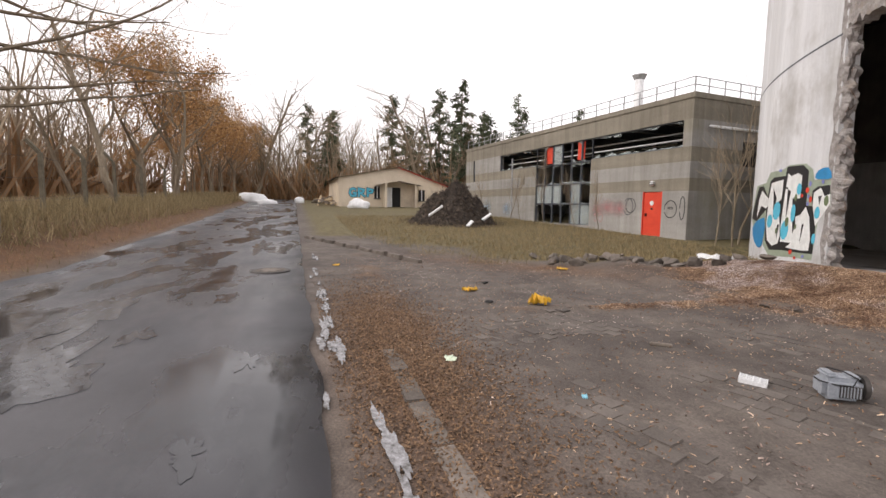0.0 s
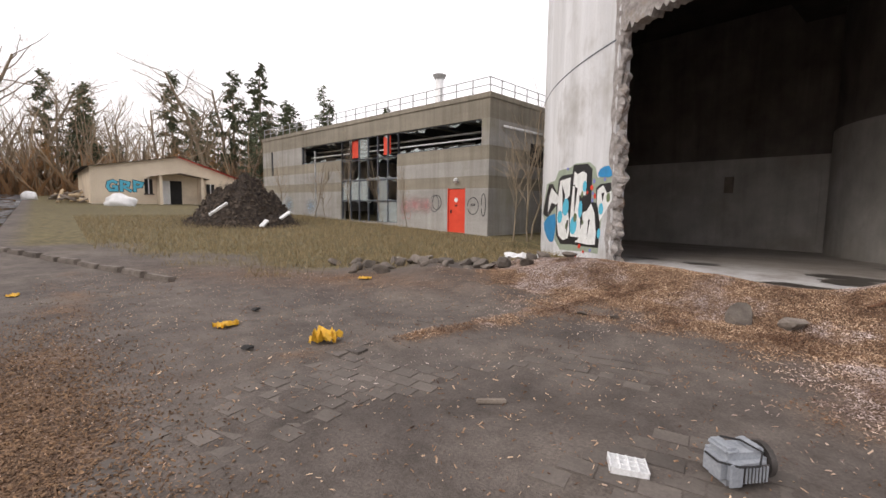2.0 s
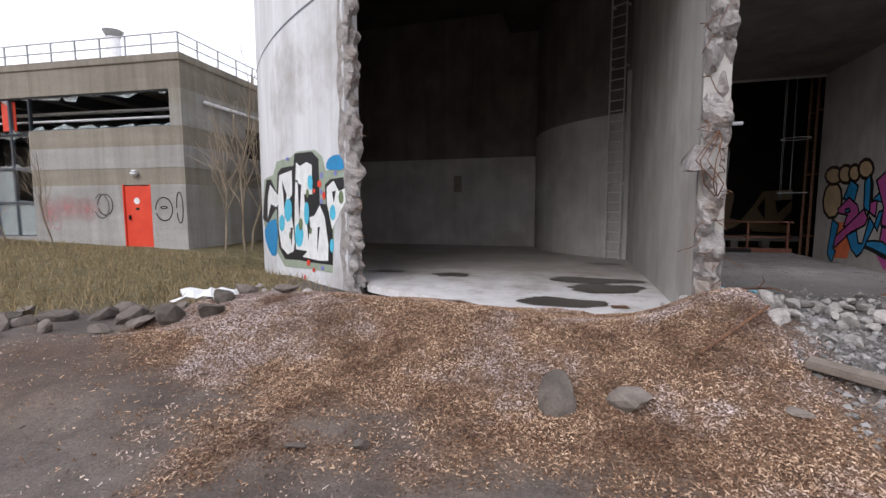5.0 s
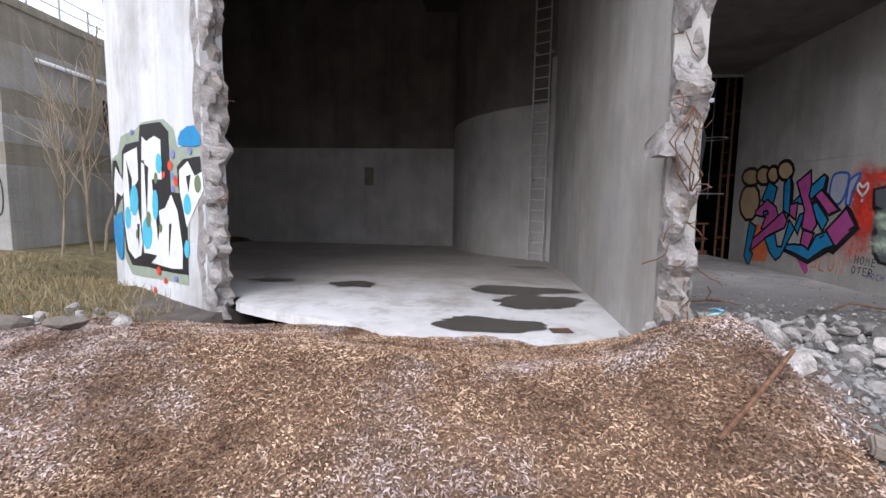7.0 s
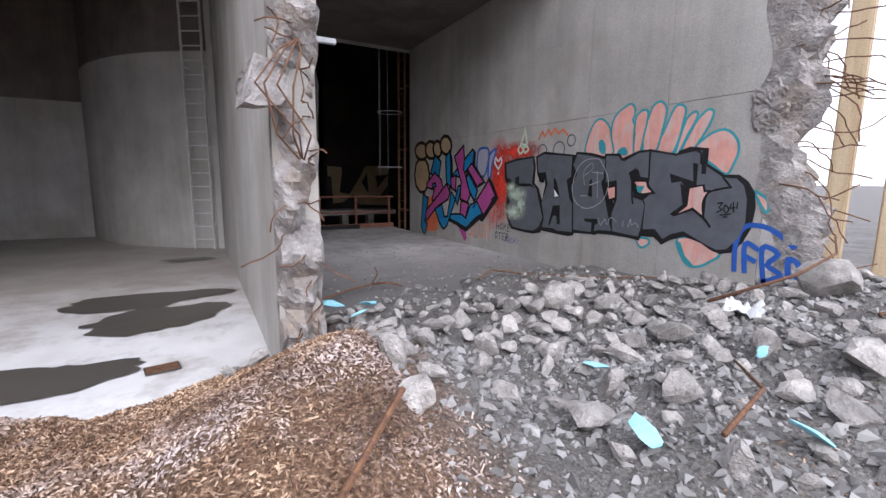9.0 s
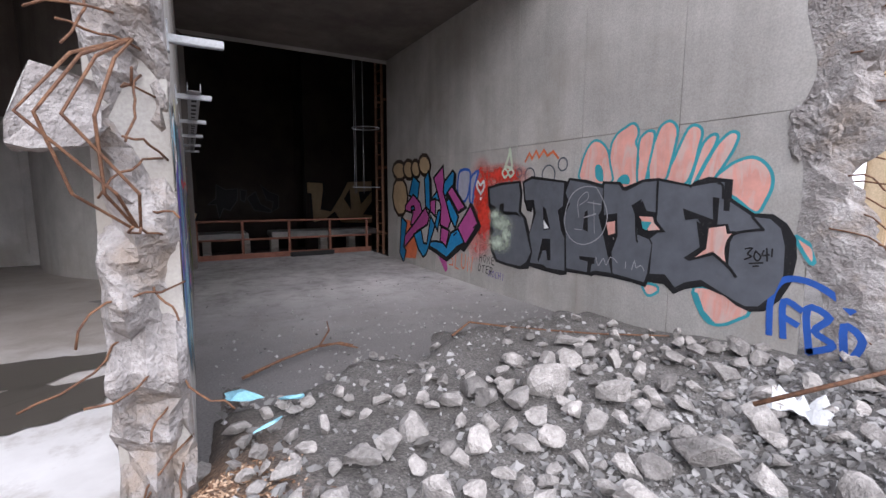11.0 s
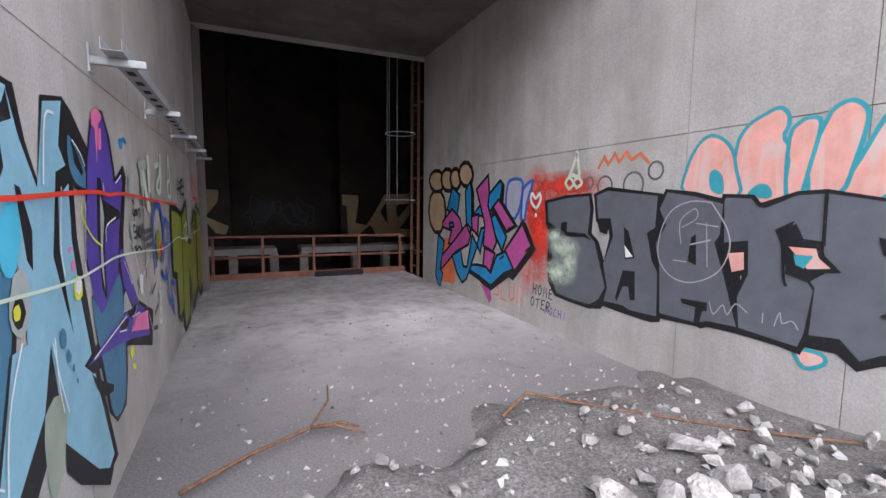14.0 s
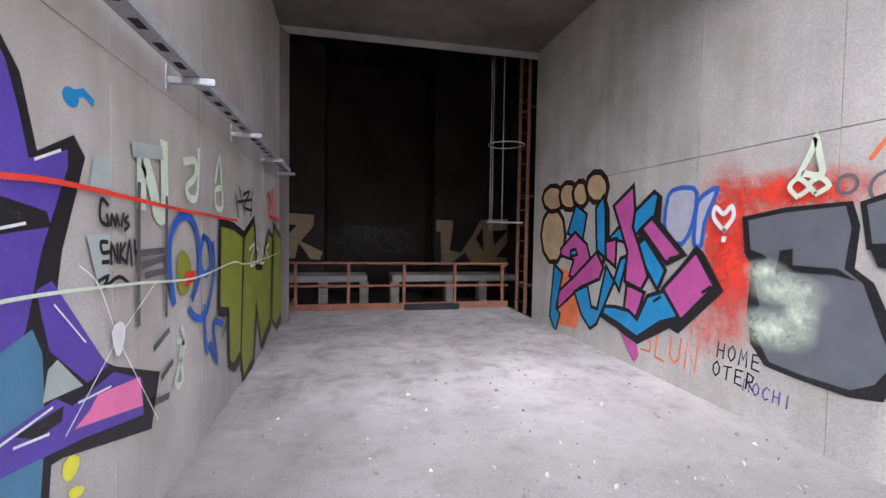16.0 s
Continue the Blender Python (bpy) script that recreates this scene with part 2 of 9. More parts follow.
def haze_material(name, c, dense=1.6):
    """Spray that thins out into single specks."""
    m, nt, b = bare(name, 0.7)
    b.inputs["Base Color"].default_value = (*c, 1)
    a = nt.nodes.new("ShaderNodeAttribute")
    a.attribute_name = "soft"
    n = tex(nt, 9, 6, 0.75)
    mul = nt.nodes.new("ShaderNodeMath")
    mul.operation = "MULTIPLY_ADD"
    nt.links.new(n.outputs[0], mul.inputs[0])
    mul.inputs[1].default_value, mul.inputs[2].default_value = 1.6, -0.35
    cov = nt.nodes.new("ShaderNodeMath")
    cov.operation = "MULTIPLY"
    nt.links.new(a.outputs["Fac"], cov.inputs[0])
    nt.links.new(mul.outputs[0], cov.inputs[1])
    k = nt.nodes.new("ShaderNodeMath")
    k.operation, k.use_clamp = "MULTIPLY", True
    nt.links.new(cov.outputs[0], k.inputs[0])
    k.inputs[1].default_value = dense
    nt.links.new(k.outputs[0], b.inputs["Alpha"])
    return m


def leaf_material(name, a, b_):
    m, nt, b = bare(name, 0.8)
    ge = nt.nodes.new("ShaderNodeNewGeometry")
    nt.links.new(ramp(nt, ge.outputs["Random Per Island"], ((0.0, a), (1.0, b_))), b.inputs["Base Color"])
    return m


def glass_material():
    m, nt, b = bare("dirty_glass", 0.08)
    b.inputs["Base Color"].default_value = (0.75, 0.82, 0.82, 1)
    b.inputs["Transmission Weight"].default_value = 0.75
    b.inputs["IOR"].default_value = 1.25
    return m


M_ground, M_road, M_bay = ground_material(), road_material(), bay_floor_material()
M_glass = glass_material()


def chip_material():
    """Chips of mixed browns, weathered grey and pale in patches."""
    m, nt, b = bare("loose_wood_chips", 0.85)
    ge = nt.nodes.new("ShaderNodeNewGeometry")
    col = ramp(nt, ge.outputs["Random Per Island"], ((0.0, (0.09, 0.045, 0.026)), (0.5, (0.262, 0.16, 0.095)), (1.0, (0.60, 0.455, 0.325))))
    old = ramp(nt, ge.outputs["Random Per Island"], ((0.0, (0.17, 0.13, 0.12)), (1.0, (0.62, 0.54, 0.52))))
    wet = tex(nt, 1.2, 6, 0.75, off=2)
    wv = ramp(nt, wet.outputs[0], ((0.38, (0.38, 0.29, 0.24)), (0.49, (0.92, 0.87, 0.84)), (0.60, (1.3, 1.3, 1.3))))
    pale = tex(nt, 0.8, 5, 0.7, off=21)
    col = mixc(nt, ramp(nt, pale.outputs[0], ((0.51, (0, 0, 0)), (0.62, (0.9, 0.9, 0.9)))), col, old)
    nt.links.new(mixc(nt, 1.0, col, wv, "MULTIPLY"), b.inputs["Base Color"])
    return m


M_chipbits = chip_material()
M_litter = leaf_material("dead_leaves", (0.07, 0.04, 0.023), (0.28, 0.17, 0.095))
M_blade = leaf_material("dry_grass", (0.14, 0.11, 0.05), (0.38, 0.29, 0.16))
M_gravel = leaf_material("concrete_grit", (0.11, 0.105, 0.10), (0.36, 0.35, 0.34))
M_needle = leaf_material("conifer_needles", (0.06, 0.085, 0.045), (0.15, 0.17, 0.10))
M_beech = leaf_material("dead_beech_leaves", (0.28, 0.14, 0.05), (0.56, 0.33, 0.13))
M_faint = paint("faint_green_wash", (0.40, 0.46, 0.43))
M_twig = leaf_material("fine_twigs", (0.22, 0.165, 0.11), (0.42, 0.33, 0.23))
M_bark = mottled("bark", (0.15, 0.115, 0.08), (0.30, 0.245, 0.175), 6, 60, 0.95, 0.8, 0.02, stretch=(1, 1, 0.2))
M_black = paint("black_spray", (0.012, 0.012, 0.014))
M_grey = paint("grey_spray", (0.13, 0.14, 0.16), wear=0.15)
M_brown = paint("brown_black_spray", (0.03, 0.017, 0.01))
M_puff = paint("pale_grey_blue_spray", (0.42, 0.43, 0.52))
M_steel = paint("steel_blue_spray", (0.07, 0.20, 0.32))
M_violet = paint("violet_spray", (0.22, 0.24, 0.58))
M_ash = paint("faded_black_spray", (0.10, 0.10, 0.105), wear=0.8)
M_scratch = paint("chalk_scratch", (0.42, 0.43, 0.44), wear=0.8)
M_mossdk = paint("olive_grey_spray", (0.15, 0.20, 0.10))
M_redhaze = haze_material("red_spray_cloud", (0.78, 0.05, 0.025), 2.6)
M_pinkhaze = haze_material("pink_spray_cloud", (0.80, 0.13, 0.12), 1.2)
M_fadehaze = haze_material("faded_pink_cloud", (0.52, 0.24, 0.24), 1.3)
M_bluehaze = haze_material("faded_blue_cloud", (0.26, 0.36, 0.46), 1.2)
M_minthaze = haze_material("pale_green_spray_cloud", (0.66, 0.76, 0.62), 1.9)
M_pinkbub = paint("salmon_spray", (0.80, 0.40, 0.33), streak=0.55)
M_teal = paint("teal_spray", (0.05, 0.34, 0.40))
M_magenta = paint("magenta_spray", (0.50, 0.09, 0.32))
M_blue = paint("blue_spray", (0.02, 0.26, 0.55))
M_navy = paint("ultramarine_spray", (0.03, 0.12, 0.50))
M_redsp = paint("red_spray", (0.75, 0.06, 0.03))
M_orange = paint("orange_spray", (0.80, 0.20, 0.08))
M_tan = paint("tan_spray", (0.55, 0.40, 0.23))
M_whitesp = paint("white_spray", (0.82, 0.84, 0.83))
M_mint = paint("pale_green_spray", (0.66, 0.76, 0.60))
M_purple = paint("purple_spray", (0.10, 0.06, 0.36))
M_sky = paint("pale_blue_spray", (0.26, 0.50, 0.62))
M_cyan = paint("cyan_spray", (0.09, 0.52, 0.72))
M_olive = paint("olive_green_spray", (0.25, 0.29, 0.03))
M_moss = paint("grey_green_spray", (0.34, 0.40, 0.31))
M_hotpink = paint("pink_spray", (0.85, 0.20, 0.42))
M_yellow = paint("yellow_spray", (0.75, 0.75, 0.05))
M_galv = mottled("galvanised_steel", (0.30, 0.31, 0.32), (0.45, 0.46, 0.47), 4, 60, 0.5, 0.1, 0.002, metal=0.2)
M_rail = mottled("red_oxide_rail", (0.16, 0.06, 0.035), (0.26, 0.105, 0.065), 6, 60, 0.7, 0.2, 0.002)
M_frame = mottled("dark_window_frame", (0.05, 0.06, 0.075), (0.09, 0.10, 0.12), 3, 60, 0.5, 0.1, 0.002)
M_white = mottled("white_plastic", (0.68, 0.69, 0.70), (0.82, 0.83, 0.84), 3, 50, 0.5, 0.2, 0.005)
M_yelbag = mottled("yellow_plastic", (0.60, 0.33, 0.02), (0.75, 0.45, 0.04), 8, 60, 0.45, 0.5, 0.01)
M_foam = mottled("light_blue_foam", (0.25, 0.55, 0.68), (0.35, 0.66, 0.76), 8, 60, 0.8, 0.3, 0.004)
M_wood = mottled("raw_timber", (0.45, 0.33, 0.20), (0.62, 0.50, 0.34), 2, 60, 0.8, 0.3, 0.004, stretch=(4, 4, 0.3))
M_oldwood = mottled("grey_old_wood", (0.16, 0.13, 0.105), (0.28, 0.24, 0.20), 4, 60, 0.85, 0.4, 0.006)
M_soil = mottled("dark_soil", (0.020, 0.015, 0.012), (0.075, 0.055, 0.042), 4, 40, 0.95, 1.0, 0.05)
M_stone = mottled("field_stone", (0.08, 0.066, 0.055), (0.21, 0.18, 0.155), 4, 50, 0.92, 0.6, 0.012, vary=0.25)
M_paver = mottled("worn_concrete_paver", (0.085, 0.072, 0.063), (0.142, 0.121, 0.106), 2.5, 50, 0.85, 0.5, 0.008, vary=0.22)
M_motor = mottled("blue_grey_motor_paint", (0.26, 0.285, 0.32), (0.36, 0.385, 0.42), 8, 60, 0.5, 0.2, 0.003, stain=(0.20, 0.18, 0.16))
M_puddle, _nt, _b = bare("standing_water", 0.3)
_b.inputs["Base Color"].default_value = (0.085, 0.075, 0.065, 1)
M_roofred = mottled("red_roof_edge", (0.45, 0.05, 0.04), (0.60, 0.08, 0.06), 3, 40, 0.6, 0.1, 0.003)
M_brick = mottled("pale_brick", (0.30, 0.27, 0.23), (0.42, 0.38, 0.33), 3, 40, 0.9, 0.3, 0.005, vary=0.15)
M_postc = mottled("mossy_concrete_post", (0.10, 0.085, 0.06), (0.19, 0.165, 0.12), 5, 40, 0.95, 0.5, 0.01)
M_iron = mottled("cast_iron", (0.05, 0.045, 0.042), (0.10, 0.09, 0.085), 8, 60, 0.6, 0.3, 0.004, metal=0.4)

# ---- building blocks ----


def finish(name, bm, material, smooth=False):
    me = bpy.data.meshes.new(name)
    bm.to_mesh(me)
    bm.free()
    for m in material if isinstance(material, (list, tuple)) else [material]:
        me.materials.append(m)
    if smooth:
        for p in me.polygons:
            p.use_smooth = True
    return me


def thing(name, label, category, at=None, group="", kind=""):
    ob = new(name)
    if at is not None:
        ob.matrix_world = at
    return tagged(ob, label, category, group, kind)


def part(name, bm, material, parent, label="", smooth=False):
    ob = new(name, finish(name, bm, material, smooth))
    ob.parent = parent
    return tagged(ob, label) if label else ob


def solo(name, bm, material, label, category, group="", kind="", at=None, smooth=False):
    ob = new(name, finish(name, bm, material, smooth))
    if at is not None:
        ob.matrix_world = at
    return tagged(ob, label, category, group, kind)


def box(bm, x0, y0, z0, x1, y1, z1, bevel=0.0):
    v = [bm.verts.new(c) for c in ((x0, y0, z0), (x1, y0, z0), (x1, y1, z0), (x0, y1, z0), (x0, y0, z1), (x1, y0, z1), (x1, y1, z1), (x0, y1, z1))]
    fs = [bm.faces.new([v[i] for i in q]) for q in ((3, 2, 1, 0), (4, 5, 6, 7), (0, 1, 5, 4), (1, 2, 6, 5), (2, 3, 7, 6), (3, 0, 4, 7))]
    if bevel:
        es = list({e for f in fs for e in f.edges})
        bmesh.ops.bevel(bm, geom=es, offset=bevel, segments=2, affect="EDGES")
    return v


def boxed(*a, bevel=0.0):
    bm = bmesh.new()
    box(bm, *a, bevel=bevel)
    return bm


def tube(bm, pts, r, sides=6, taper=None):
    """A round bar along points; taper: its radius at the end."""
    rings = []
    pts = [Vector(p) for p in pts]
    n = len(pts)
    for i, p in enumerate(pts):
        d = (pts[min(i + 1, n - 1)] - pts[max(i - 1, 0)]).normalized()
        a = d.orthogonal().normalized()
        if i and rings:
            a = (rings[-1][1] - d * rings[-1][1].dot(d))
            a = a.normalized() if a.length > 1e-6 else d.orthogonal().normalized()
        b = d.cross(a)
        rr = r if taper is None else r + (taper - r) * i / max(1, n - 1)
        rings.append(([bm.verts.new(p + (a * math.cos(t) + b * math.sin(t)) * rr) for t in [2 * math.pi * k / sides for k in range(sides)]], a))
    for (u, _), (w, _) in zip(rings, rings[1:]):
        for k in range(sides):
            bm.faces.new((u[k], u[(k + 1) % sides], w[(k + 1) % sides], w[k]))
    if sides > 2:
        bm.faces.new(rings[0][0][::-1])
        bm.faces.new(rings[-1][0])


# ---- ground ----
def smooth01(a, b, x):
    t = min(1.0, max(0.0, (x - a) / (b - a)))
    return t * t * (3 - 2 * t)


def hump(x, y, cx, cy, rx, ry, h, turn=0.0):
    c, s = math.cos(turn), math.sin(turn)
    u, v = ((x - cx) * c + (y - cy) * s) / rx, (-(x - cx) * s + (y - cy) * c) / ry
    return h * math.exp(-(u * u + v * v))


def road_edge(x):
    return -14.75 + 0.02 * x


def n2(x, y, k, s=0.0):
    return noise.noise(Vector((x * k, y * k, s)))


def kerb_y(x):
    """The line where the yard's paving ends and the rough grass begins."""
    return -11.85 + (x + 10.5) * 0.43


def zone(x, y):
    """Shares of wood chips, grass, rubble dust and leaf litter at a place."""
    chip = hump(x, y, -4.6, -6.3, 3.2, 2.1, 1.6, -0.12) + hump(x, y, -1.25, -6.3, 1.35, 1.7, 1.6) + hump(x, y, -4.98, -11.0, 0.24, 2.8, 0.72, -0.10)
    chip += hump(x, y, -4.3, -14.0, 2.2, 0.42, 0.95) + hump(x, y, -0.9, -9.0, 0.8, 1.8, 0.9) + hump(x, y, -9.5, -13.6, 4, 0.5, 0.5)
    chip = smooth01(0.3, 0.95, chip + 0.4 * n2(x, y, 1.3) + 0.2 * n2(x, y, 5))
    past = max(kerb_y(x) - y, (x + 7.3) * 0.9 - 0.35 * (y + 8)) if x > -18 else -1.0
    grass = smooth01(0.5, 2.6, -past - 0.6 + 1.8 * n2(x, y, 0.55, 3) + 0.7 * n2(x, y, 2.2, 4)) if y > -14.2 else 0.0
    if y > road_edge(x) and x < -18:
        grass = smooth01(0.2, 1.0, y - road_edge(x))
    if y < road_edge(x) - 4.9:
        grass = 0.15 + 0.5 * smooth01(-21.0, -22.5, y) + 0.5 * n2(x, y, 0.4, 8)
    dust = smooth01(-1.2, -0.5, x) * smooth01(-8.6, -7.4, y + 0.5 * n2(x, y, 0.9, 5))
    leaf = smooth01(-0.1, 0.5, road_edge(x) - 4.9 - y) * 1.0
    leaf = max(leaf, 0.9 * hump(x, y, -3.5, -14.1, 2.6, 0.5, 1.0), hump(x, y, -9.0, -9.6, 3.4, 0.9, 0.95, 0.62) * (0.7 + 0.6 * n2(x, y, 1.5, 31)))
    return min(1, chip) * (1 - dust), max(0, min(1, grass)) * (1 - chip), dust, min(1, leaf)


def ground_z(x, y):
    z = 0.034 * min(64.0, max(0.0, -x - 11.0))
    off_road = smooth01(0.0, 1.0, y - road_edge(x))
    z += (0.03 * n2(x, y, 0.7) + 0.012 * n2(x, y, 3, 4)) * off_road
    inside = smooth01(-4.3, -3.6, y + 0.12 * (x + 2)) if x > -6.6 else 0.0
    z += hump(x, y, -4.6, -6.35, 3.0, 0.85, 0.30, -0.1) * (1 + 0.25 * n2(x, y, 1.6, 9))
    z += hump(x, y, -1.15, -5.8, 0.8, 0.8, 0.42)
    z += hump(x, y, -6.9, -7.4, 1.5, 0.4, 0.16, 0.45) + hump(x, y, -6.4, -8.4, 0.9, 0.35, 0.13, -0.2) + hump(x, y, -4.4, -7.9, 2.2, 0.6, 0.10) * (1 + 0.8 * n2(x, y, 1.9, 33)) + hump(x, y, -5.0, -11.0, 0.16, 2.4, 0.035, -0.1) * (1 + 1.2 * n2(x, y, 3, 35))
    z += hump(x, y, 1.6, -6.9, 2.6, 1.3, 0.36) * (1 + 0.4 * n2(x, y, 1.5, 2))
    z += hump(x, y, 3.3, -6.6, 1.3, 1.3, 0.45)
    z += hump(x, y, -8.8, -7.3, 2.4, 0.7, 0.16, -0.7)
    z += 0.33 * smooth01(-1.2, -0.9, x) * smooth01(-6.4, -4.8, y)
    z += 0.19 * smooth01(-8.3, -7.0, x) * smooth01(-0.9, -1.2, x) * smooth01(-7.8, -6.0, y) * smooth01(-4.55, -4.95, y + 0.3 * n2(x, y, 1.1, 12) + 0.12 * n2(x, y, 4, 13))
    z += 0.7 * smooth01(-19.8, -23.0, y) + (0.09 * n2(x, y, 0.5, 6) if y < -20 else 0)
    if -6.4 < x < -1.1:
        z -= 0.5 * smooth01(-4.5, -3.9, y)
    elif -1.1 <= x < 8:
        z -= 0.6 * smooth01(-4.0, -2.4, y + 0.8 * n2(x, y, 1.1, 14) + 0.25 * n2(x, y, 4, 15) - 0.15 * x)
    if y > -2.5:
        z -= 0.6 * smooth01(-2.5, 0, y) * smooth01(-12.5, -11, x)
    return z


def axis(lo, hi, step, far):
    mid = list(np.arange(lo, hi + 1e-6, step))
    up, d, p = [], step, hi
    while p < far:
        d *= 1.12
        p += d
        up.append(p)
    dn, d, p = [], step, lo
    while p > -far:
        d *= 1.12
        p -= d
        dn.append(p)
    return dn[::-1] + mid + up


gx, gy = axis(-13, 5, 0.12, 900), axis(-15.5, -3.2, 0.12, 900)
gv = [(x, y, ground_z(x, y)) for y in gy for x in gx]
nx = len(gx)
gf = [(j * nx + i, j * nx + i + 1, (j + 1) * nx + i + 1, (j + 1) * nx + i) for j in range(len(gy) - 1) for i in range(nx - 1)]
gme = bpy.data.meshes.new("ground")
gme.from_pydata(gv, [], gf)
for p in gme.polygons:
    p.use_smooth = True
zones = [zone(v[0], v[1]) for v in gv]
for k, nm in enumerate(("chip", "grass", "dust", "leaf")):
    at = gme.attributes.new(nm, "FLOAT", "POINT")
    at.data.foreach_set("value", [q[k] for q in zones])
gme.materials.append(M_ground)
ground = tagged(new("ground", gme), "muddy yard ground with chips, grass and leaves", "ground", kind="structure")

# ---- road and its gutter ----
bm = bmesh.new()
rows_ = []
x = 9.0
while x > -120:
    e = road_edge(x)
    rag = 0.10 * n2(x, 0, 1.1, 2)
    ws = (rag, 0.8, 1.6, 2.4, 3.2, 4.0, 4.9 + 0.3 * n2(x, 5, 0.6, 2))
    rows_.append([bm.verts.new((x, e - w, ground_z(x, e - w) + 0.045 - 0.02 * abs(w - 2.4) / 2.4)) for w in ws])
    x -= 0.25 if x > -14 else 1.5
for u, w in zip(rows_, rows_[1:]):
    for k in range(6):
        bm.faces.new((u[k], u[k + 1], w[k + 1], w[k]))
for u, w in zip(rows_, rows_[1:]):
    for k in (0, 6):
        a_, b_ = u[k].co, w[k].co
        lo = [bm.verts.new((p.x, p.y, p.z - 0.12)) for p in (a_, b_)]
        bm.faces.new((u[k], w[k], lo[1], lo[0]))
road = solo("road", bm, M_road, "wet asphalt access road with shallow puddles", "road", kind="structure", smooth=True)


def blob(bm, cx, cy, rx, ry, z, seed, turn=0.0, n=40, rough=0.35, zf=None):
    """A flat patch with an uneven outline."""
    vs = []
    for i in range(n):
        a = 2 * math.pi * i / n
        k = 1 + rough * noise.noise(Vector((math.cos(a) * 1.7, math.sin(a) * 1.7, seed))) + 0.4 * rough * noise.noise(Vector((math.cos(a) * 5, math.sin(a) * 5, seed)))
        u, v = rx * k * math.cos(a), ry * k * math.sin(a)
        px, py = cx + u * math.cos(turn) - v * math.sin(turn), cy + u * math.sin(turn) + v * math.cos(turn)
        vs.append(bm.verts.new((px, py, zf(px, py) if zf else z)))
    return bm.faces.new(vs)


M_meltwater = mottled("wet_slush", (0.09, 0.085, 0.08), (0.36, 0.36, 0.38), 22, 120, 0.22, 0.4, 0.006)
rs = random.Random(17)
for i in range(34):
    cx = -1.2 - 11.5 * rs.random() ** 1.2
    cy = -14.66 + 0.02 * (cx + 6) * 0.3 + rs.gauss(0, 0.05) + (0.2 if cx > -2.4 else 0)
    bm = bmesh.new()
    blob(bm, cx, cy, rs.uniform(0.1, 0.34), rs.uniform(0.02, 0.05), 0, i * 3.1, n=70, rough=0.8, zf=lambda a, b: ground_z(a, b) + 0.012 + 0.0004 * i)
    solo("slush_patch", bm, M_meltwater, "small patch of pale wet slush along the road", "slush", group="gutter slush")

# standing water on the road
M_pool, _pn, _pb = bare("rain_water", 0.06)
_pb.inputs["Base Color"].default_value = (0.05, 0.052, 0.058, 1)
_pn.links.new(ramp(_pn, tex(_pn, 9, 5, 0.7).outputs[0], ((0.38, (0.04, 0.04, 0.04)), (0.66, (0.30, 0.30, 0.30)))), _pb.inputs["Roughness"])


def road_z(x, y):
    return ground_z(x, y) + 0.045 - 0.02 * abs(road_edge(x) - y - 2.4) / 2.4 + 0.004


for i, (cx, cy, rx, ry) in enumerate(((-3.6, -17.0, 0.95, 0.32), (-5.9, -17.3, 0.9, 0.2), (-7.3, -16.7, 0.5, 0.1), (-6.8, -16.05, 0.42, 0.10), (-2.25, -15.55, 0.2, 0.09), (-3.8, -15.4, 0.2, 0.07), (-8.7, -18.1, 1.1, 0.2), (-4.9, -16.6, 0.3, 0.1), (-11.5, -17.2, 1.3, 0.25), (-14.0, -16.2, 1.2, 0.2), (-19.0, -16.6, 2.4, 0.4), (-25.0, -17.4, 3.0, 0.4))):
    bm = bmesh.new()
    blob(bm, cx, cy, rx, ry, 0, i * 2.7, n=90, rough=1.1, zf=road_z)
    solo("road_puddle", bm, M_pool, "shallow rain puddle on worn asphalt", "puddle", group="road puddles")

# manhole cover in the road
mh = thing("manhole_cover", "round worn manhole cover sunk in wet asphalt", "manhole cover", pose(-9.5, -15.6, ground_z(-9.5, -15.6) + 0.045))
bm = bmesh.new()
bmesh.ops.create_cone(bm, cap_ends=True, segments=36, radius1=0.40, radius2=0.39, depth=0.03)
part("frame", bm, M_iron, mh)
bm = bmesh.new()
bmesh.ops.create_cone(bm, cap_ends=True, segments=36, radius1=0.30, radius2=0.295, depth=0.045)
part("lid", bm, M_stone, mh, "concrete-filled lid")
for k in range(8):
    bm = bmesh.new()
    box(bm, 0.18, -0.02, 0.0, 0.27, 0.02, 0.028)
    bmesh.ops.rotate(bm, verts=bm.verts, cent=(0, 0, 0), matrix=Matrix.Rotation(k * math.pi / 4, 3, "Z"))
    part("rib", bm, M_iron, mh)

# kerb stones where the paving meets the rough grass
for i in range(9):
    x = -16.6 + i * 0.72
    y = kerb_y(x) - 0.25
    bm = boxed(-0.34, -0.07, -0.15, 0.34, 0.07, 0.10, bevel=0.02)
    solo("kerb_stone", bm, M_stone, "low weathered kerb stone edging the grass", "kerb", group="kerb edging", at=pose(x, y, ground_z(x, y), 0, random.uniform(-3, 3), 23 + random.uniform(-4, 4)))
for i in range(5):
    x = -1.1 - i * 0.62
    bm = boxed(-0.30, -0.08, -0.12, 0.30, 0.08, 0.008, bevel=0.008)
    solo("edging_stone", bm, M_stone, "flush concrete edging stone half covered by leaves", "kerb", group="gutter edging", at=pose(x, -14.12, ground_z(x, -14.12), 0, random.uniform(-2, 2), random.uniform(-3, 3)))

# ---- round concrete tank ----
CX, CY, RO = 1.24, 11.2, 16.8   # outer shell
KX, KY, RK = 1.0, 7.6, 5.3     # inner core
WX0, WX1 = -1.104, 3.02         # faces of the passage
FLOOR = 0.2


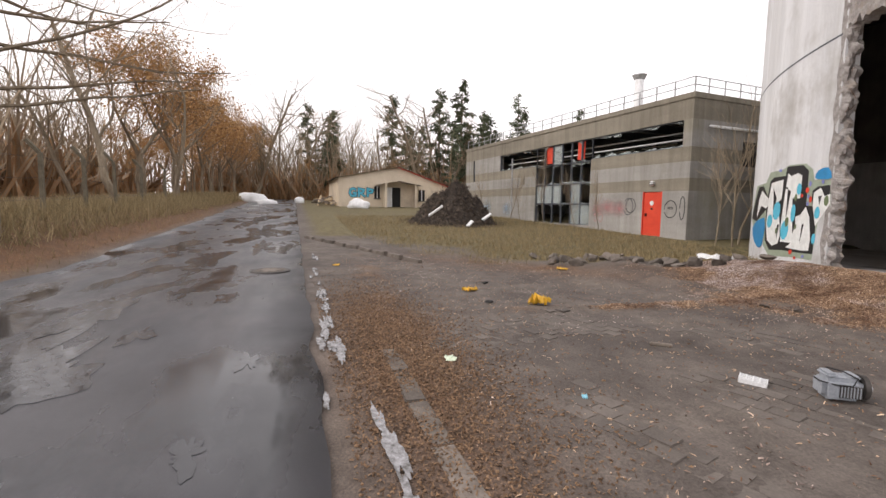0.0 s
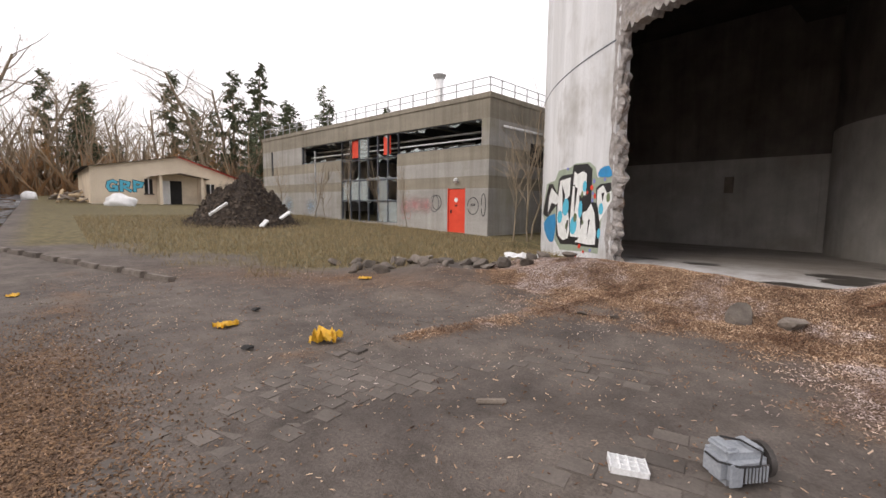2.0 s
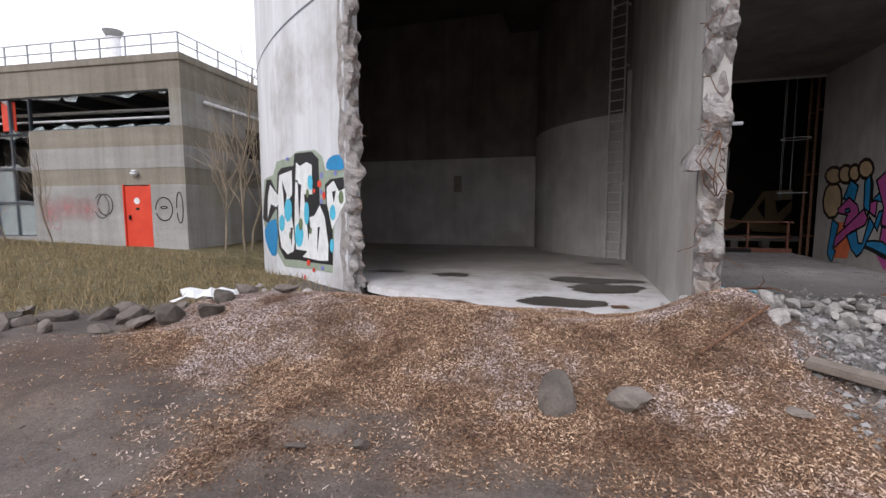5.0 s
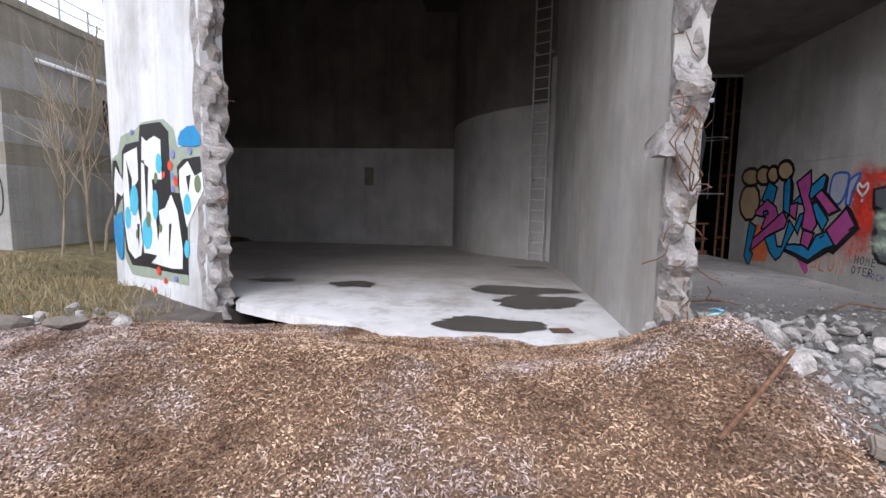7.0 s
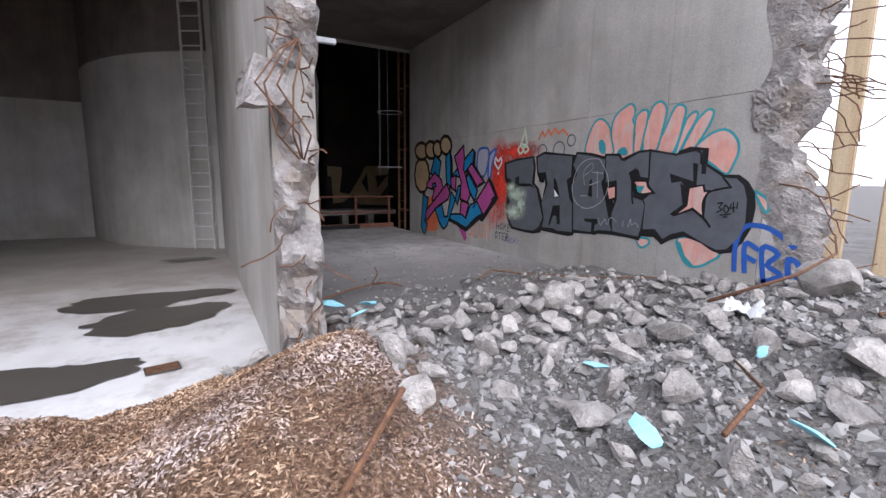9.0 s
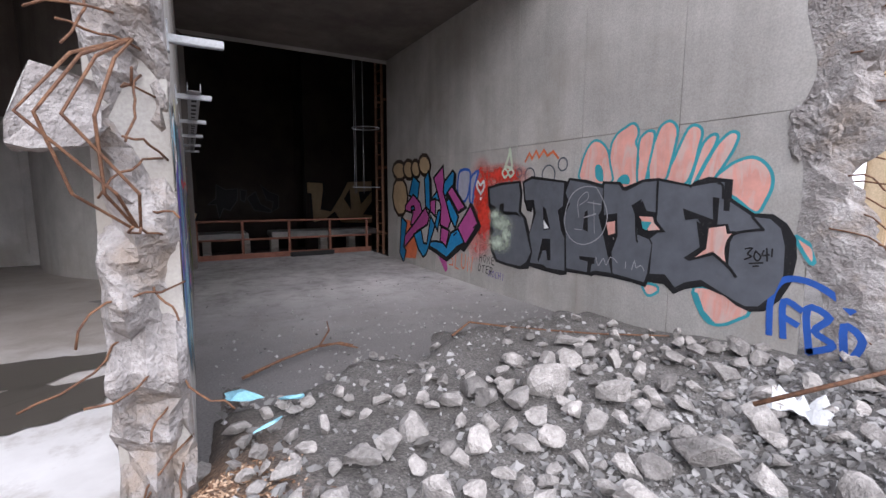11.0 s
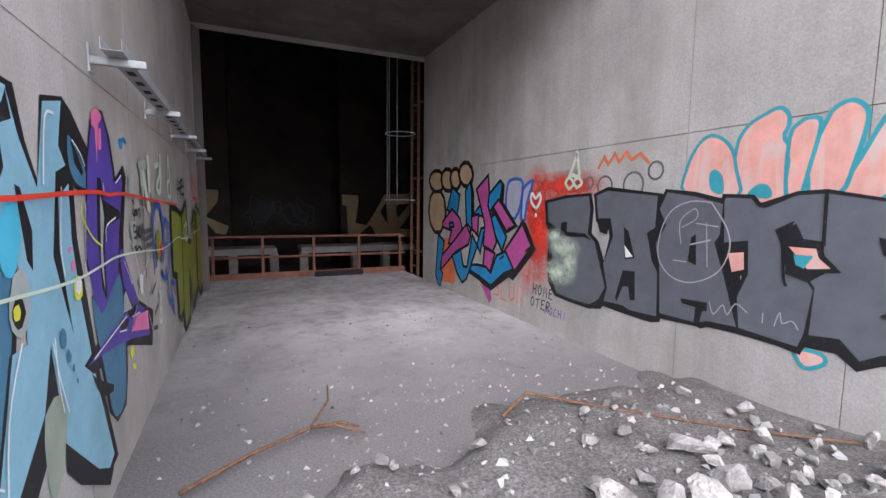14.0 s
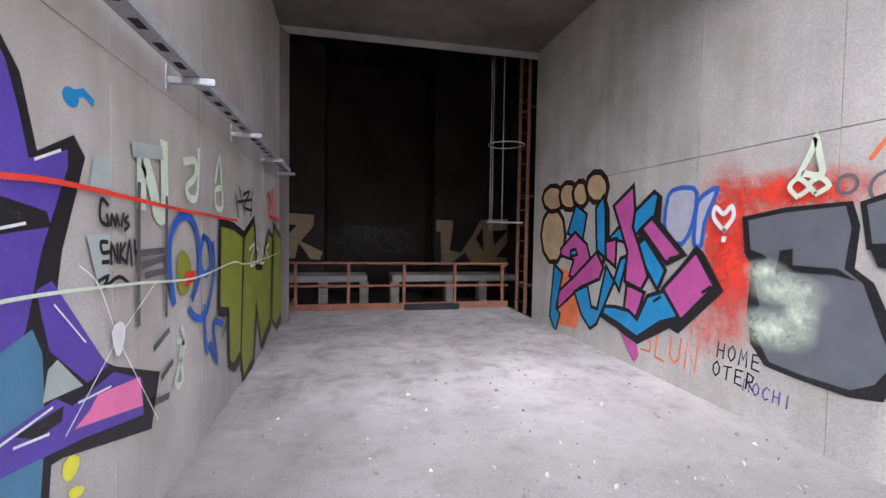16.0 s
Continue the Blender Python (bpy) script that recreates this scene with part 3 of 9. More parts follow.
def shell(bm, cx, cy, r0, r1, a0, a1, z0, z1, n):
    """A curved wall between two radii; angles from +x in degrees."""
    cols = []
    for i in range(n + 1):
        a = radians(a0 + (a1 - a0) * i / n)
        c, s = math.cos(a), math.sin(a)
        zz = z0(i) if callable(z0) else z0
        cols.append([bm.verts.new((cx + r * c, cy + r * s, z)) for r, z in ((r0, zz), (r1, zz), (r1, z1), (r0, z1))])
    for u, w in zip(cols, cols[1:]):
        for k in range(4):
            bm.faces.new((u[k], u[(k + 1) % 4], w[(k + 1) % 4], w[k]))
    bm.faces.new(cols[0][::-1])
    bm.faces.new(cols[-1])
    bmesh.ops.recalc_face_normals(bm, faces=bm.faces)


def ang(x, y):
    return math.degrees(math.atan2(y - CY, x - CX)) % 360


def tank_point(s, z, out=0.0):
    """A point on the tank's outer face: s metres along it from the broken edge."""
    a = radians(A_L) - s / RO
    return Vector((CX + (RO + out) * math.cos(a), CY + (RO + out) * math.sin(a), z))


A_L = ang(-6.62, -3.70)
bm = bmesh.new()
shell(bm, CX, CY, RO - 0.3, RO, 95, A_L, -0.4, 13, 90)
tank = solo("wall_tank", bm, M_concrete_out, "pale weathered round concrete tank wall", "wall", kind="structure", smooth=False)
bm = bmesh.new()
shell(bm, CX, CY, RO - 0.3, RO, A_L, ang(-1.1, -5.7), lambda i: 5.45 + 0.22 * noise.noise(Vector((i * 0.9, 0, 0))) + 0.1 * noise.noise(Vector((i * 3.1, 2, 0))), 13, 70)
solo("wall_tank_upper", bm, M_broken, "broken concrete tank wall above the opening", "wall", kind="structure")
bm = bmesh.new()
for k in range(80):
    p, q = tank_point(k * 0.22, 5.31, 0.004), tank_point(k * 0.22 + 0.22, 5.31, 0.004)
    vs = [bm.verts.new(v) for v in (p - Vector((0, 0, 0.022)), q - Vector((0, 0, 0.022)), q + Vector((0, 0, 0.022)), p + Vector((0, 0, 0.022)))]
    bm.faces.new(vs)
part("joint", bm, M_frame, tank, "dark sealed joint line")


def broken_cap(bm, place, z0, z1, thick, seed, step=0.055, out=0.22, back=0.25):
    """A ragged fracture face up a wall's end. place(u, v, z): u across the wall's thickness, v out of its end."""
    nz = int((z1 - z0) / step)
    prof = [(-0.004, -back), (-0.006, -back * 0.35), (0.0, 0.0), (0.12, 0.5), (0.3, 0.8), (0.5, 1.0), (0.7, 0.8), (0.88, 0.5), (1.0, 0.0), (1.006, -back * 0.35), (1.004, -back)]
    rows = []
    for j in range(nz + 1):
        z = z0 + (z1 - z0) * j / nz
        edge = 0.16 * noise.noise(Vector((seed, z * 1.3, 0))) + 0.07 * noise.noise(Vector((seed, z * 5, 3)))
        row = []
        for k, (u, v) in enumerate(prof):
            d, _ = noise.voronoi(Vector((u * 2.2, z * 4.2, seed * 1.7)))
            lump = (0.55 - d[0]) * 0.30 + 0.05 * noise.noise(Vector((u * 9, z * 14, seed)))
            if k in (0, 10):
                e = v + 0.5 * noise.noise(Vector((seed + k, z * 2.1, 0))) * back
                row.append(bm.verts.new(place(u * thick, e, z)))
            elif k in (1, 9):
                row.append(bm.verts.new(place(u * thick + (0.004 if k == 9 else -0.004), v + edge * 0.4, z)))
            else:
                side = (0.03 * noise.noise(Vector((z * 6, k, seed)))) if k in (2, 8) else 0
                row.append(bm.verts.new(place(u * thick + side, edge + v * out * 0.55 + lump, z)))
        rows.append(row)
    for a, b in zip(rows, rows[1:]):
        for k in range(len(prof) - 1):
            bm.faces.new((a[k], a[k + 1], b[k + 1], b[k]))


def edge_place(u, v, z):
    r = RO - 0.3 + u
    a = radians(A_L) + v / RO
    return (CX + r * math.cos(a), CY + r * math.sin(a), z)


bm = bmesh.new()
broken_cap(bm, edge_place, -0.1, 6.5, 0.3, 3.3, out=0.24, back=0.18)
bmesh.ops.recalc_face_normals(bm, faces=bm.faces)
part("broken_edge", bm, M_broken, tank, "jagged fracture with exposed aggregate")

# dividing wall between bay and passage
bm = boxed(WX0 - 0.27, -5.0, -0.2, WX0, 2.72, 9)
divider = solo("wall_divider", bm, M_concrete, "concrete dividing wall with broken end", "wall", kind="structure")
bm = bmesh.new()
broken_cap(bm, lambda u, v, z: (WX0 + 0.004 - u, -5.02 - v, z), 0.0, 7.5, 0.274, 8.1, out=0.12, back=0.1)
bmesh.ops.recalc_face_normals(bm, faces=bm.faces)
part("broken_edge", bm, M_broken, divider, "jagged fracture with exposed aggregate")

# passage wall of cast panels
bm = boxed(WX1 + 0.02, -5.45, -0.2, WX1 + 0.3, 2.72, 9)
pwall = solo("wall_passage", bm, M_concrete, "concrete passage wall of cast panels covered in graffiti", "wall", kind="structure")
for j in range(7):
    y0 = -5.72 + 1.21 * j if j else -5.62
    y1 = -5.93 + 1.21 * (j + 1) + 0.21
    for z0, z1 in ((0.0, 2.39), (2.39, 4.7)):
        part("panel", boxed(WX1, y0 + 0.002, z0 + 0.002, WX1 + 0.024, min(y1, 2.72) - 0.002, z1 - 0.002, bevel=0.003), M_concrete, pwall)
bm = bmesh.new()
broken_cap(bm, lambda u, v, z: (WX1 + 0.3 - u, -5.72 - v - 0.25 * smooth01(1.9, 0.6, z), z), -0.1, 4.7, 0.3, 15.4, out=0.36, back=0.22)
bmesh.ops.recalc_face_normals(bm, faces=bm.faces)
part("broken_edge", bm, M_broken, pwall, "jagged fracture with bent bars")
for j in range(7):
    y0, y1 = (-4.7 + 1.21 * j if j else -5.0), -4.7 + 1.21 * (j + 1)
    for z0, z1 in ((0.0, 2.39), (2.39, 4.7)):
        if y0 < 2.7:
            part("panel", boxed(WX0 - 0.02, y0 + 0.002, z0 + 0.002, WX0 + 0.004, min(y1, 2.715) - 0.002, z1 - 0.002, bevel=0.003), M_concrete, divider)

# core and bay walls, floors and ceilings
# Wall above the facing: darker tone, with upward light falloff put into it.
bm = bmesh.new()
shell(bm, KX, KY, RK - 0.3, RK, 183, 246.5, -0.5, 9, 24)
cleft = solo("wall_core_left", bm, M_concrete_dark, "curved concrete core wall, darker above a pale facing", "wall", kind="structure")
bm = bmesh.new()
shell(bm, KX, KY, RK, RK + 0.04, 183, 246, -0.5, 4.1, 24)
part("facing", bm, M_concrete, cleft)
# Back of the core: colour darkened to hold the room's shade.
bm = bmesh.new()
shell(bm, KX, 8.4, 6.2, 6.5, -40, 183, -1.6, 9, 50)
solo("wall_core_round", bm, M_core, "curved core wall with shade in its concrete colour", "wall", kind="structure")
# Upper back wall: darker tone above the thickening, light falloff put into it.
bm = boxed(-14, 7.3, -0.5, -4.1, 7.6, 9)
back = solo("wall_bay_back", bm, M_concrete_dark, "dark brown concrete back wall of the bay", "wall", kind="structure")
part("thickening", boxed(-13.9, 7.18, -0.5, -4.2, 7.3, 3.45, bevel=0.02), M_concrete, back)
part("panel", boxed(-6.9, 7.13, 0.2, -4.55, 7.18, 2.9, bevel=0.015), M_concrete, back)
part("niche", boxed(-7.62, 7.10, 2.1, -7.3, 7.18, 2.75, bevel=0.01), M_oldwood, back, "small dark wall box")
part("pilaster", boxed(-1.48, 2.73, -0.2, -1.335, 3.2, 5.2, bevel=0.02), M_concrete, back)
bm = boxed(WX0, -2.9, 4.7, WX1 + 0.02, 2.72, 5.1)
solo("ceiling_passage", bm, M_concrete_dark, "rough dark brown concrete passage ceiling", "ceiling", kind="structure")
# Unseen roof over the bay; its colour is darkened to hold the shade.
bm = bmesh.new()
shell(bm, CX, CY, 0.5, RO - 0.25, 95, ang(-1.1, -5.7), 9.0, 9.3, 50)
solo("ceiling_tank", bm, M_core, "added tank ceiling with shade in its concrete colour", "ceiling", kind="structure")
# Unseen wall added to close the core; shade is put into its colour.
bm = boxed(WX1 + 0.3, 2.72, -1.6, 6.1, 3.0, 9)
solo("wall_core_right", bm, M_core, "added unseen wall closing the core beside the opening", "wall", kind="structure")
# Ceiling added to keep the core dark, shade also in its colour.
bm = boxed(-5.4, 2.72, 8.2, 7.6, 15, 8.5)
solo("ceiling_core", bm, M_core, "added core ceiling with shade in its concrete colour", "ceiling", kind="structure")
bm = boxed(WX0 - 0.27, 2.72, 4.7, WX1 + 0.3, 3.0, 9)
solo("wall_core_lintel", bm, M_concrete, "concrete beam above the core opening", "wall", kind="structure")

bm = bmesh.new()
fl = [[bm.verts.new((x, y, 0.14 - 0.022 * max(0, y + 3))) for x in np.linspace(-13.5, WX0 - 0.27, 60)] for y in np.linspace(-5.3, 7.4, 60)]
for a_, b_ in zip(fl, fl[1:]):
    for k in range(59):
        bm.faces.new((a_[k], a_[k + 1], b_[k + 1], b_[k]))
def slab_rim(v):
    return RO - 0.15 - 0.35 * smooth01(-6.2, -6.7, v.x)


bmesh.ops.delete(bm, geom=[f for f in bm.faces if all((v.co.xy - Vector((CX, CY))).length > slab_rim(v.co) for v in f.verts)], context="FACES")
for v in bm.verts:
    d = v.co.xy - Vector((CX, CY))
    if d.length > slab_rim(v.co):
        v.co.xy = Vector((CX, CY)) + d.normalized() * slab_rim(v.co)
bmesh.ops.solidify(bm, geom=bm.faces[:], thickness=0.12)
solo("floor_bay", bm, M_bay, "pale damp concrete bay floor", "floor", kind="structure")
bm = boxed(WX0, -4.6, -0.1, WX1, 4.15, FLOOR)
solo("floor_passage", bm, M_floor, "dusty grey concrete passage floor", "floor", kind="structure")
# Pit floor in near black: its shade is put into the colour.
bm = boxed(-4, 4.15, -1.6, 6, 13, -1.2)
solo("floor_core", bm, M_dark, "floor of the sunken core with shade in its colour", "floor", kind="structure")


def bay_z(x, y):
    return 0.145 - 0.022 * max(0, y + 3)


for i, (cx, cy, rx, ry) in enumerate(((-5.1, -2.0, 0.42, 0.26), (-2.35, -2.0, 0.85, 0.40), (-2.2, -2.9, 0.62, 0.5), (-2.85, -4.2, 0.6, 0.34), (-6.6, -1.9, 0.4, 0.2), (-2.0, 1.2, 0.45, 0.25))):
    bm = bmesh.new()
    blob(bm, cx, cy, rx, ry, 0, i * 5.3, zf=bay_z, rough=0.5)
    for v in bm.verts:
        v.co.z += 0.008
    solo("puddle", bm, M_puddle, "dark wet patch on the pale slab", "puddle", group="bay puddles")
dr = thing("floor_drain", "small rusty floor drain grating", "drain", pose(-2.1, -4.33, 0.147, 0, 0, 10))
part("frame", boxed(-0.11, -0.08, 0, 0.11, 0.08, 0.006), M_iron, dr)
for k in range(7):
    part("bar", boxed(-0.1, -0.07 + k * 0.02, 0.006, 0.1, -0.06 + k * 0.02, 0.012), M_rust, dr)


def ladder(x, y, z0, z1, width, normal, name="ladder", label="", step=0.28, metal=M_galv):
    """A fixed ladder of two stiles and single rungs; width along x or y."""
    lad = thing(name, label, "ladder", pose(x, y, 0, 0, 0, normal))
    for s in (-1, 1):
        bm = bmesh.new()
        box(bm, s * width / 2 - 0.012, -0.03, z0, s * width / 2 + 0.012, 0.03, z1, bevel=0.003)
        part("stile", bm, metal, lad)
        z = z0 + 0.5
        while z < z1:
            part("bracket", boxed(s * width / 2 - 0.02, 0.03, z, s * width / 2 + 0.02, 0.2, z + 0.05), metal, lad)
            z += 1.6
    z = z0 + 0.2
    while z < z1 - 0.05:
        bm = bmesh.new()
        tube(bm, [(-width / 2, 0, z), (width / 2, 0, z)], 0.014, 6)
        part("rung", bm, metal, lad)
        z += step
    return lad


M_zinc = mottled("bright_zinc", (0.50, 0.50, 0.49), (0.66, 0.66, 0.65), 4, 60, 0.55, 0.1, 0.002)
ladder(-1.74, 2.78, 0.02, 8.6, 0.42, -30, label="tall galvanised wall ladder in the bay", metal=M_zinc)

# ---- loose bars in the fracture faces ----


def bars(name, label, count, start, drift, r, seed, parent_label, group, lo=0.3, hi=0.8):
    rng = random.Random(seed)
    for _ in range(count):
        p = Vector(start(rng))
        d = Vector(drift(rng)).normalized()
        pts, n = [p - d * 0.12], rng.randint(5, 8)
        ln = rng.uniform(lo, hi) / n
        for _k in range(n):
            pts.append(p.copy())
            d = (d + Vector((rng.uniform(-0.45, 0.45), rng.uniform(-0.45, 0.45), rng.uniform(-0.6, 0.35)))).normalized()
            p = p + d * ln
        bm = bmesh.new()
        tube(bm, pts, r * 0.8, 6)
        solo(name, bm, M_rust, label, "rebar", group=group, smooth=True)


bars("rebar", "thin bent rusty bar sticking from broken concrete", 34, lambda g: (WX0 - g.uniform(0.03, 0.25), -5.08, g.uniform(0.35, 5.2)), lambda g: (g.uniform(-0.9, 0.5), -0.8, g.uniform(-0.5, 0.3)), 0.006, 4, "", "bars in the dividing wall", 0.2, 0.55)
bars("rebar", "thin rusty bar hanging from the tank's edge", 12, lambda g: tuple(tank_point(-0.1, g.uniform(0.4, 5.0), -0.1)), lambda g: (0.8, -0.4, g.uniform(-0.5, 0.2)), 0.006, 6, "", "bars in the tank edge", 0.2, 0.5)
bars("rebar", "long bent rusty bar reaching from the wall's end", 44, lambda g: (WX1 + g.uniform(0.02, 0.28), -5.85, g.uniform(0.8, 3.6)), lambda g: (g.uniform(-0.1, 0.9), -0.9, g.uniform(-0.35, 0.15)), 0.008, 9, "", "bars in the passage wall", 0.35, 0.9)


def rock_mesh(seed, squash=0.7, cuts=9):
    """A broken lump: a ball cut by random planes, with a roughened skin."""
    rng = random.Random(seed)
    bm = bmesh.new()
    bmesh.ops.create_icosphere(bm, subdivisions=2, radius=0.5)
    for _ in range(cuts):
        n = Vector((rng.gauss(0, 1), rng.gauss(0, 1), rng.gauss(0, 1))).normalized()
        d = rng.uniform(0.14, 0.36)
        for v in bm.verts:
            k = v.co.dot(n) - d
            if k > 0:
                v.co -= n * k
    for v in bm.verts:
        v.co += v.co.normalized() * 0.05 * noise.noise(v.co * 6 + Vector((seed, 0, 0)))
        v.co.x *= 1.25
        v.co.z *= squash
    return bm


lump = thing("concrete_lump", "broken concrete lump hanging from rusty bars", "rubble", pose(-1.42, -5.14, 2.0))
bm = rock_mesh(77, 0.8, 14)
for v in bm.verts:
    v.co *= 0.56
part("chunk", bm, M_broken, lump)
for k in range(4):
    bm = bmesh.new()
    a = k * 1.4
    tube(bm, [(0.22, 0.12, 0.35), (0.12 + 0.06 * math.cos(a), -0.16, 0.2), (0.02 + 0.1 * math.cos(a), -0.22, 0), (0.12 + 0.1 * math.sin(a), -0.16, -0.25), (0.2, 0.0, -0.4)], 0.006, 6)
    part("bar", bm, M_rust, lump)

# spalled skin beside the passage wall's broken end
for cy, cz, ry, rz, seed in ((5.58, 2.24, 0.17, 0.24, 3.0),):
    bm = bmesh.new()
    rings = []
    for j in range(12):
        row = []
        for i in range(48):
            a = 2 * math.pi * i / 48
            k = j / 11 * (1 + 0.35 * noise.noise(Vector((math.cos(a) * 2, math.sin(a) * 2, seed))) + 0.18 * noise.noise(Vector((math.cos(a) * 7, math.sin(a) * 7, seed))))
            u, v = cy + ry * k * math.cos(a), cz + rz * k * math.sin(a)
            lift = 0.004 + (0.014 + 0.020 * noise.noise(Vector((u * 11, v * 11, seed))) + 0.012 * noise.noise(Vector((u * 30, v * 30, seed)))) * (1 if 0 < j < 11 else 0)
            row.append(bm.verts.new((WX1 - max(lift, 0.003), -u, v)))
        rings.append(row)
    for a, b in zip(rings[1:], rings[2:]):
        for i in range(48):
            bm.faces.new((a[i], b[i], b[(i + 1) % 48], a[(i + 1) % 48]))
    bm.faces.new(rings[1])
    for v in rings[0]:
        bm.verts.remove(v)
    bmesh.ops.recalc_face_normals(bm, faces=bm.faces)
    part("spall", bm, M_broken, pwall, "rough spalled patch with exposed aggregate")

# ---- graffiti ----


def ribbon(bm, pts, w, f, closed=False, lift=0.004):
    """A flat painted line of width w through 2D points, on the surface f(u, v, lift)."""
    P = [Vector(p) for p in pts]
    n = len(P)
    left, right = [], []
    for i in range(n):
        p = P[i]
        a = P[i - 1] if (i or closed) else None
        b = P[(i + 1) % n] if (i < n - 1 or closed) else None
        d0 = (p - a).normalized() if a is not None else (b - p).normalized()
        d1 = (b - p).normalized() if b is not None else d0
        t = d0 + d1
        t = t.normalized() if t.length > 0.2 else d0
        m = Vector((-t.y, t.x))
        k = w / 2 / max(0.55, m.dot(Vector((-d0.y, d0.x))))
        e = Vector((0, 0))
        if a is None:
            e = -d1 * w * 0.35
        elif b is None:
            e = d0 * w * 0.35
        left.append(bm.verts.new(f(*(p + m * k + e), lift)))
        right.append(bm.verts.new(f(*(p - m * k + e), lift)))
    for i in range(n if closed else n - 1):
        j = (i + 1) % n
        bm.faces.new((right[i], right[j], left[j], left[i]))


def patch(bm, pts, f, lift=0.003):
    bm.faces.new([bm.verts.new(f(u, v, lift)) for u, v in pts])


def arc(cx, cy, rx, ry, a0, a1, n=14, turn=0.0):
    c, s = math.cos(radians(turn)), math.sin(radians(turn))
    out = []
    for i in range(n + 1):
        t = radians(a0 + (a1 - a0) * i / n)
        u, v = rx * math.cos(t), ry * math.sin(t)
        out.append((cx + u * c - v * s, cy + u * s + v * c))
    return out


def on_right(u, v, lift):   # u runs out of the passage
    return (WX1 - lift, -u, v)


def on_left(u, v, lift):    # u runs into the passage
    return (WX0 + 0.004 + lift, u, v)


def on_back(u, v, lift):
    return (u, 12.0 - lift, v)


def on_recess(u, v, lift):
    return (u, 14.0 - lift, v)


def on_tank(u, v, lift):    # u runs towards the broken edge
    return tuple(tank_point(-u, v, lift))


def rounded(pts, n):
    """A closed outline softened by passing a smooth curve through its corners."""
    out, c = [], len(pts)
    for i in range(c):
        a, b, d, e = (Vector(pts[(i + k) % c]) for k in (-1, 0, 1, 2))
        for j in range(n):
            t = j / n
            out.append(tuple(0.5 * (2 * b + (d - a) * t + (2 * a - 5 * b + 4 * d - e) * t * t + (3 * b - a - 3 * d + e) * t ** 3)))
    return out


def shape(parent, name, material, lift, f, *pts, rim=None, edge=0.03, curve=0):
    """A painted area on a surface, cut into narrow strips so that it follows a bend; rim: its painted outline."""
    pts = rounded(pts, curve) if curve else list(pts)
    bm = bmesh.new()
    bm.faces.new([bm.verts.new((u, v, 0)) for u, v in pts])
    if f is on_tank:
        us = [u for u, _ in pts]
        k = min(us) + 0.12
        while k < max(us):
            bmesh.ops.bisect_plane(bm, geom=bm.verts[:] + bm.edges[:] + bm.faces[:], plane_co=(k, 0, 0), plane_no=(1, 0, 0))
            k += 0.12
    for v in bm.verts:
        v.co = f(v.co.x, v.co.y, lift)
    ob = part(name, bm, material, parent)
    if rim:
        bm = bmesh.new()
        ribbon(bm, pts, edge, f, True, lift + 0.00007)
        part("outline", bm, rim, parent)
    return ob


def stroke(parent, name, material, lift, f, *pts, width=0.02):
    """A sprayed line through points, rounded between them."""
    out = []
    for i in range(len(pts) - 1):
        a, b, d, e = (Vector(pts[min(max(i + k, 0), len(pts) - 1)]) for k in (-1, 0, 1, 2))
        for j in range(4):
            t = j / 4
            out.append(tuple(0.5 * (2 * b + (d - a) * t + (2 * a - 5 * b + 4 * d - e) * t * t + (3 * b - a - 3 * d + e) * t ** 3)))
    out.append(pts[-1])
    bm = bmesh.new()
    ribbon(bm, out, width, f, lift=lift)
    return part(name, bm, material, parent)


def haze(parent, name, material, lift, f, cx, cy, rx, ry, turn=0.0):
    """A cloud of spray that thins out towards its rim."""
    bm = bmesh.new()
    lay_ = bm.verts.layers.float.new("soft")
    rings = []
    for j in range(9):
        row = []
        for i in range(28):
            a, c, s_ = 2 * math.pi * i / 28, math.cos(radians(turn)), math.sin(radians(turn))
            u, v = rx * j / 8 * math.cos(a), ry * j / 8 * math.sin(a)
            q = bm.verts.new(f(cx + u * c - v * s_, cy + u * s_ + v * c, lift))
            q[lay_] = 1 - j / 8
            row.append(q)
        rings.append(row)
    for a, b in zip(rings, rings[1:]):
        for i in range(28):
            if a is rings[0]:
                bm.faces.new((a[0], b[i], b[(i + 1) % 28]))
            else:
                bm.faces.new((a[i], b[i], b[(i + 1) % 28], a[(i + 1) % 28]))
    bmesh.ops.delete(bm, geom=[v for v in bm.verts if not v.link_faces], context="VERTS")
    return part(name, bm, material, parent)


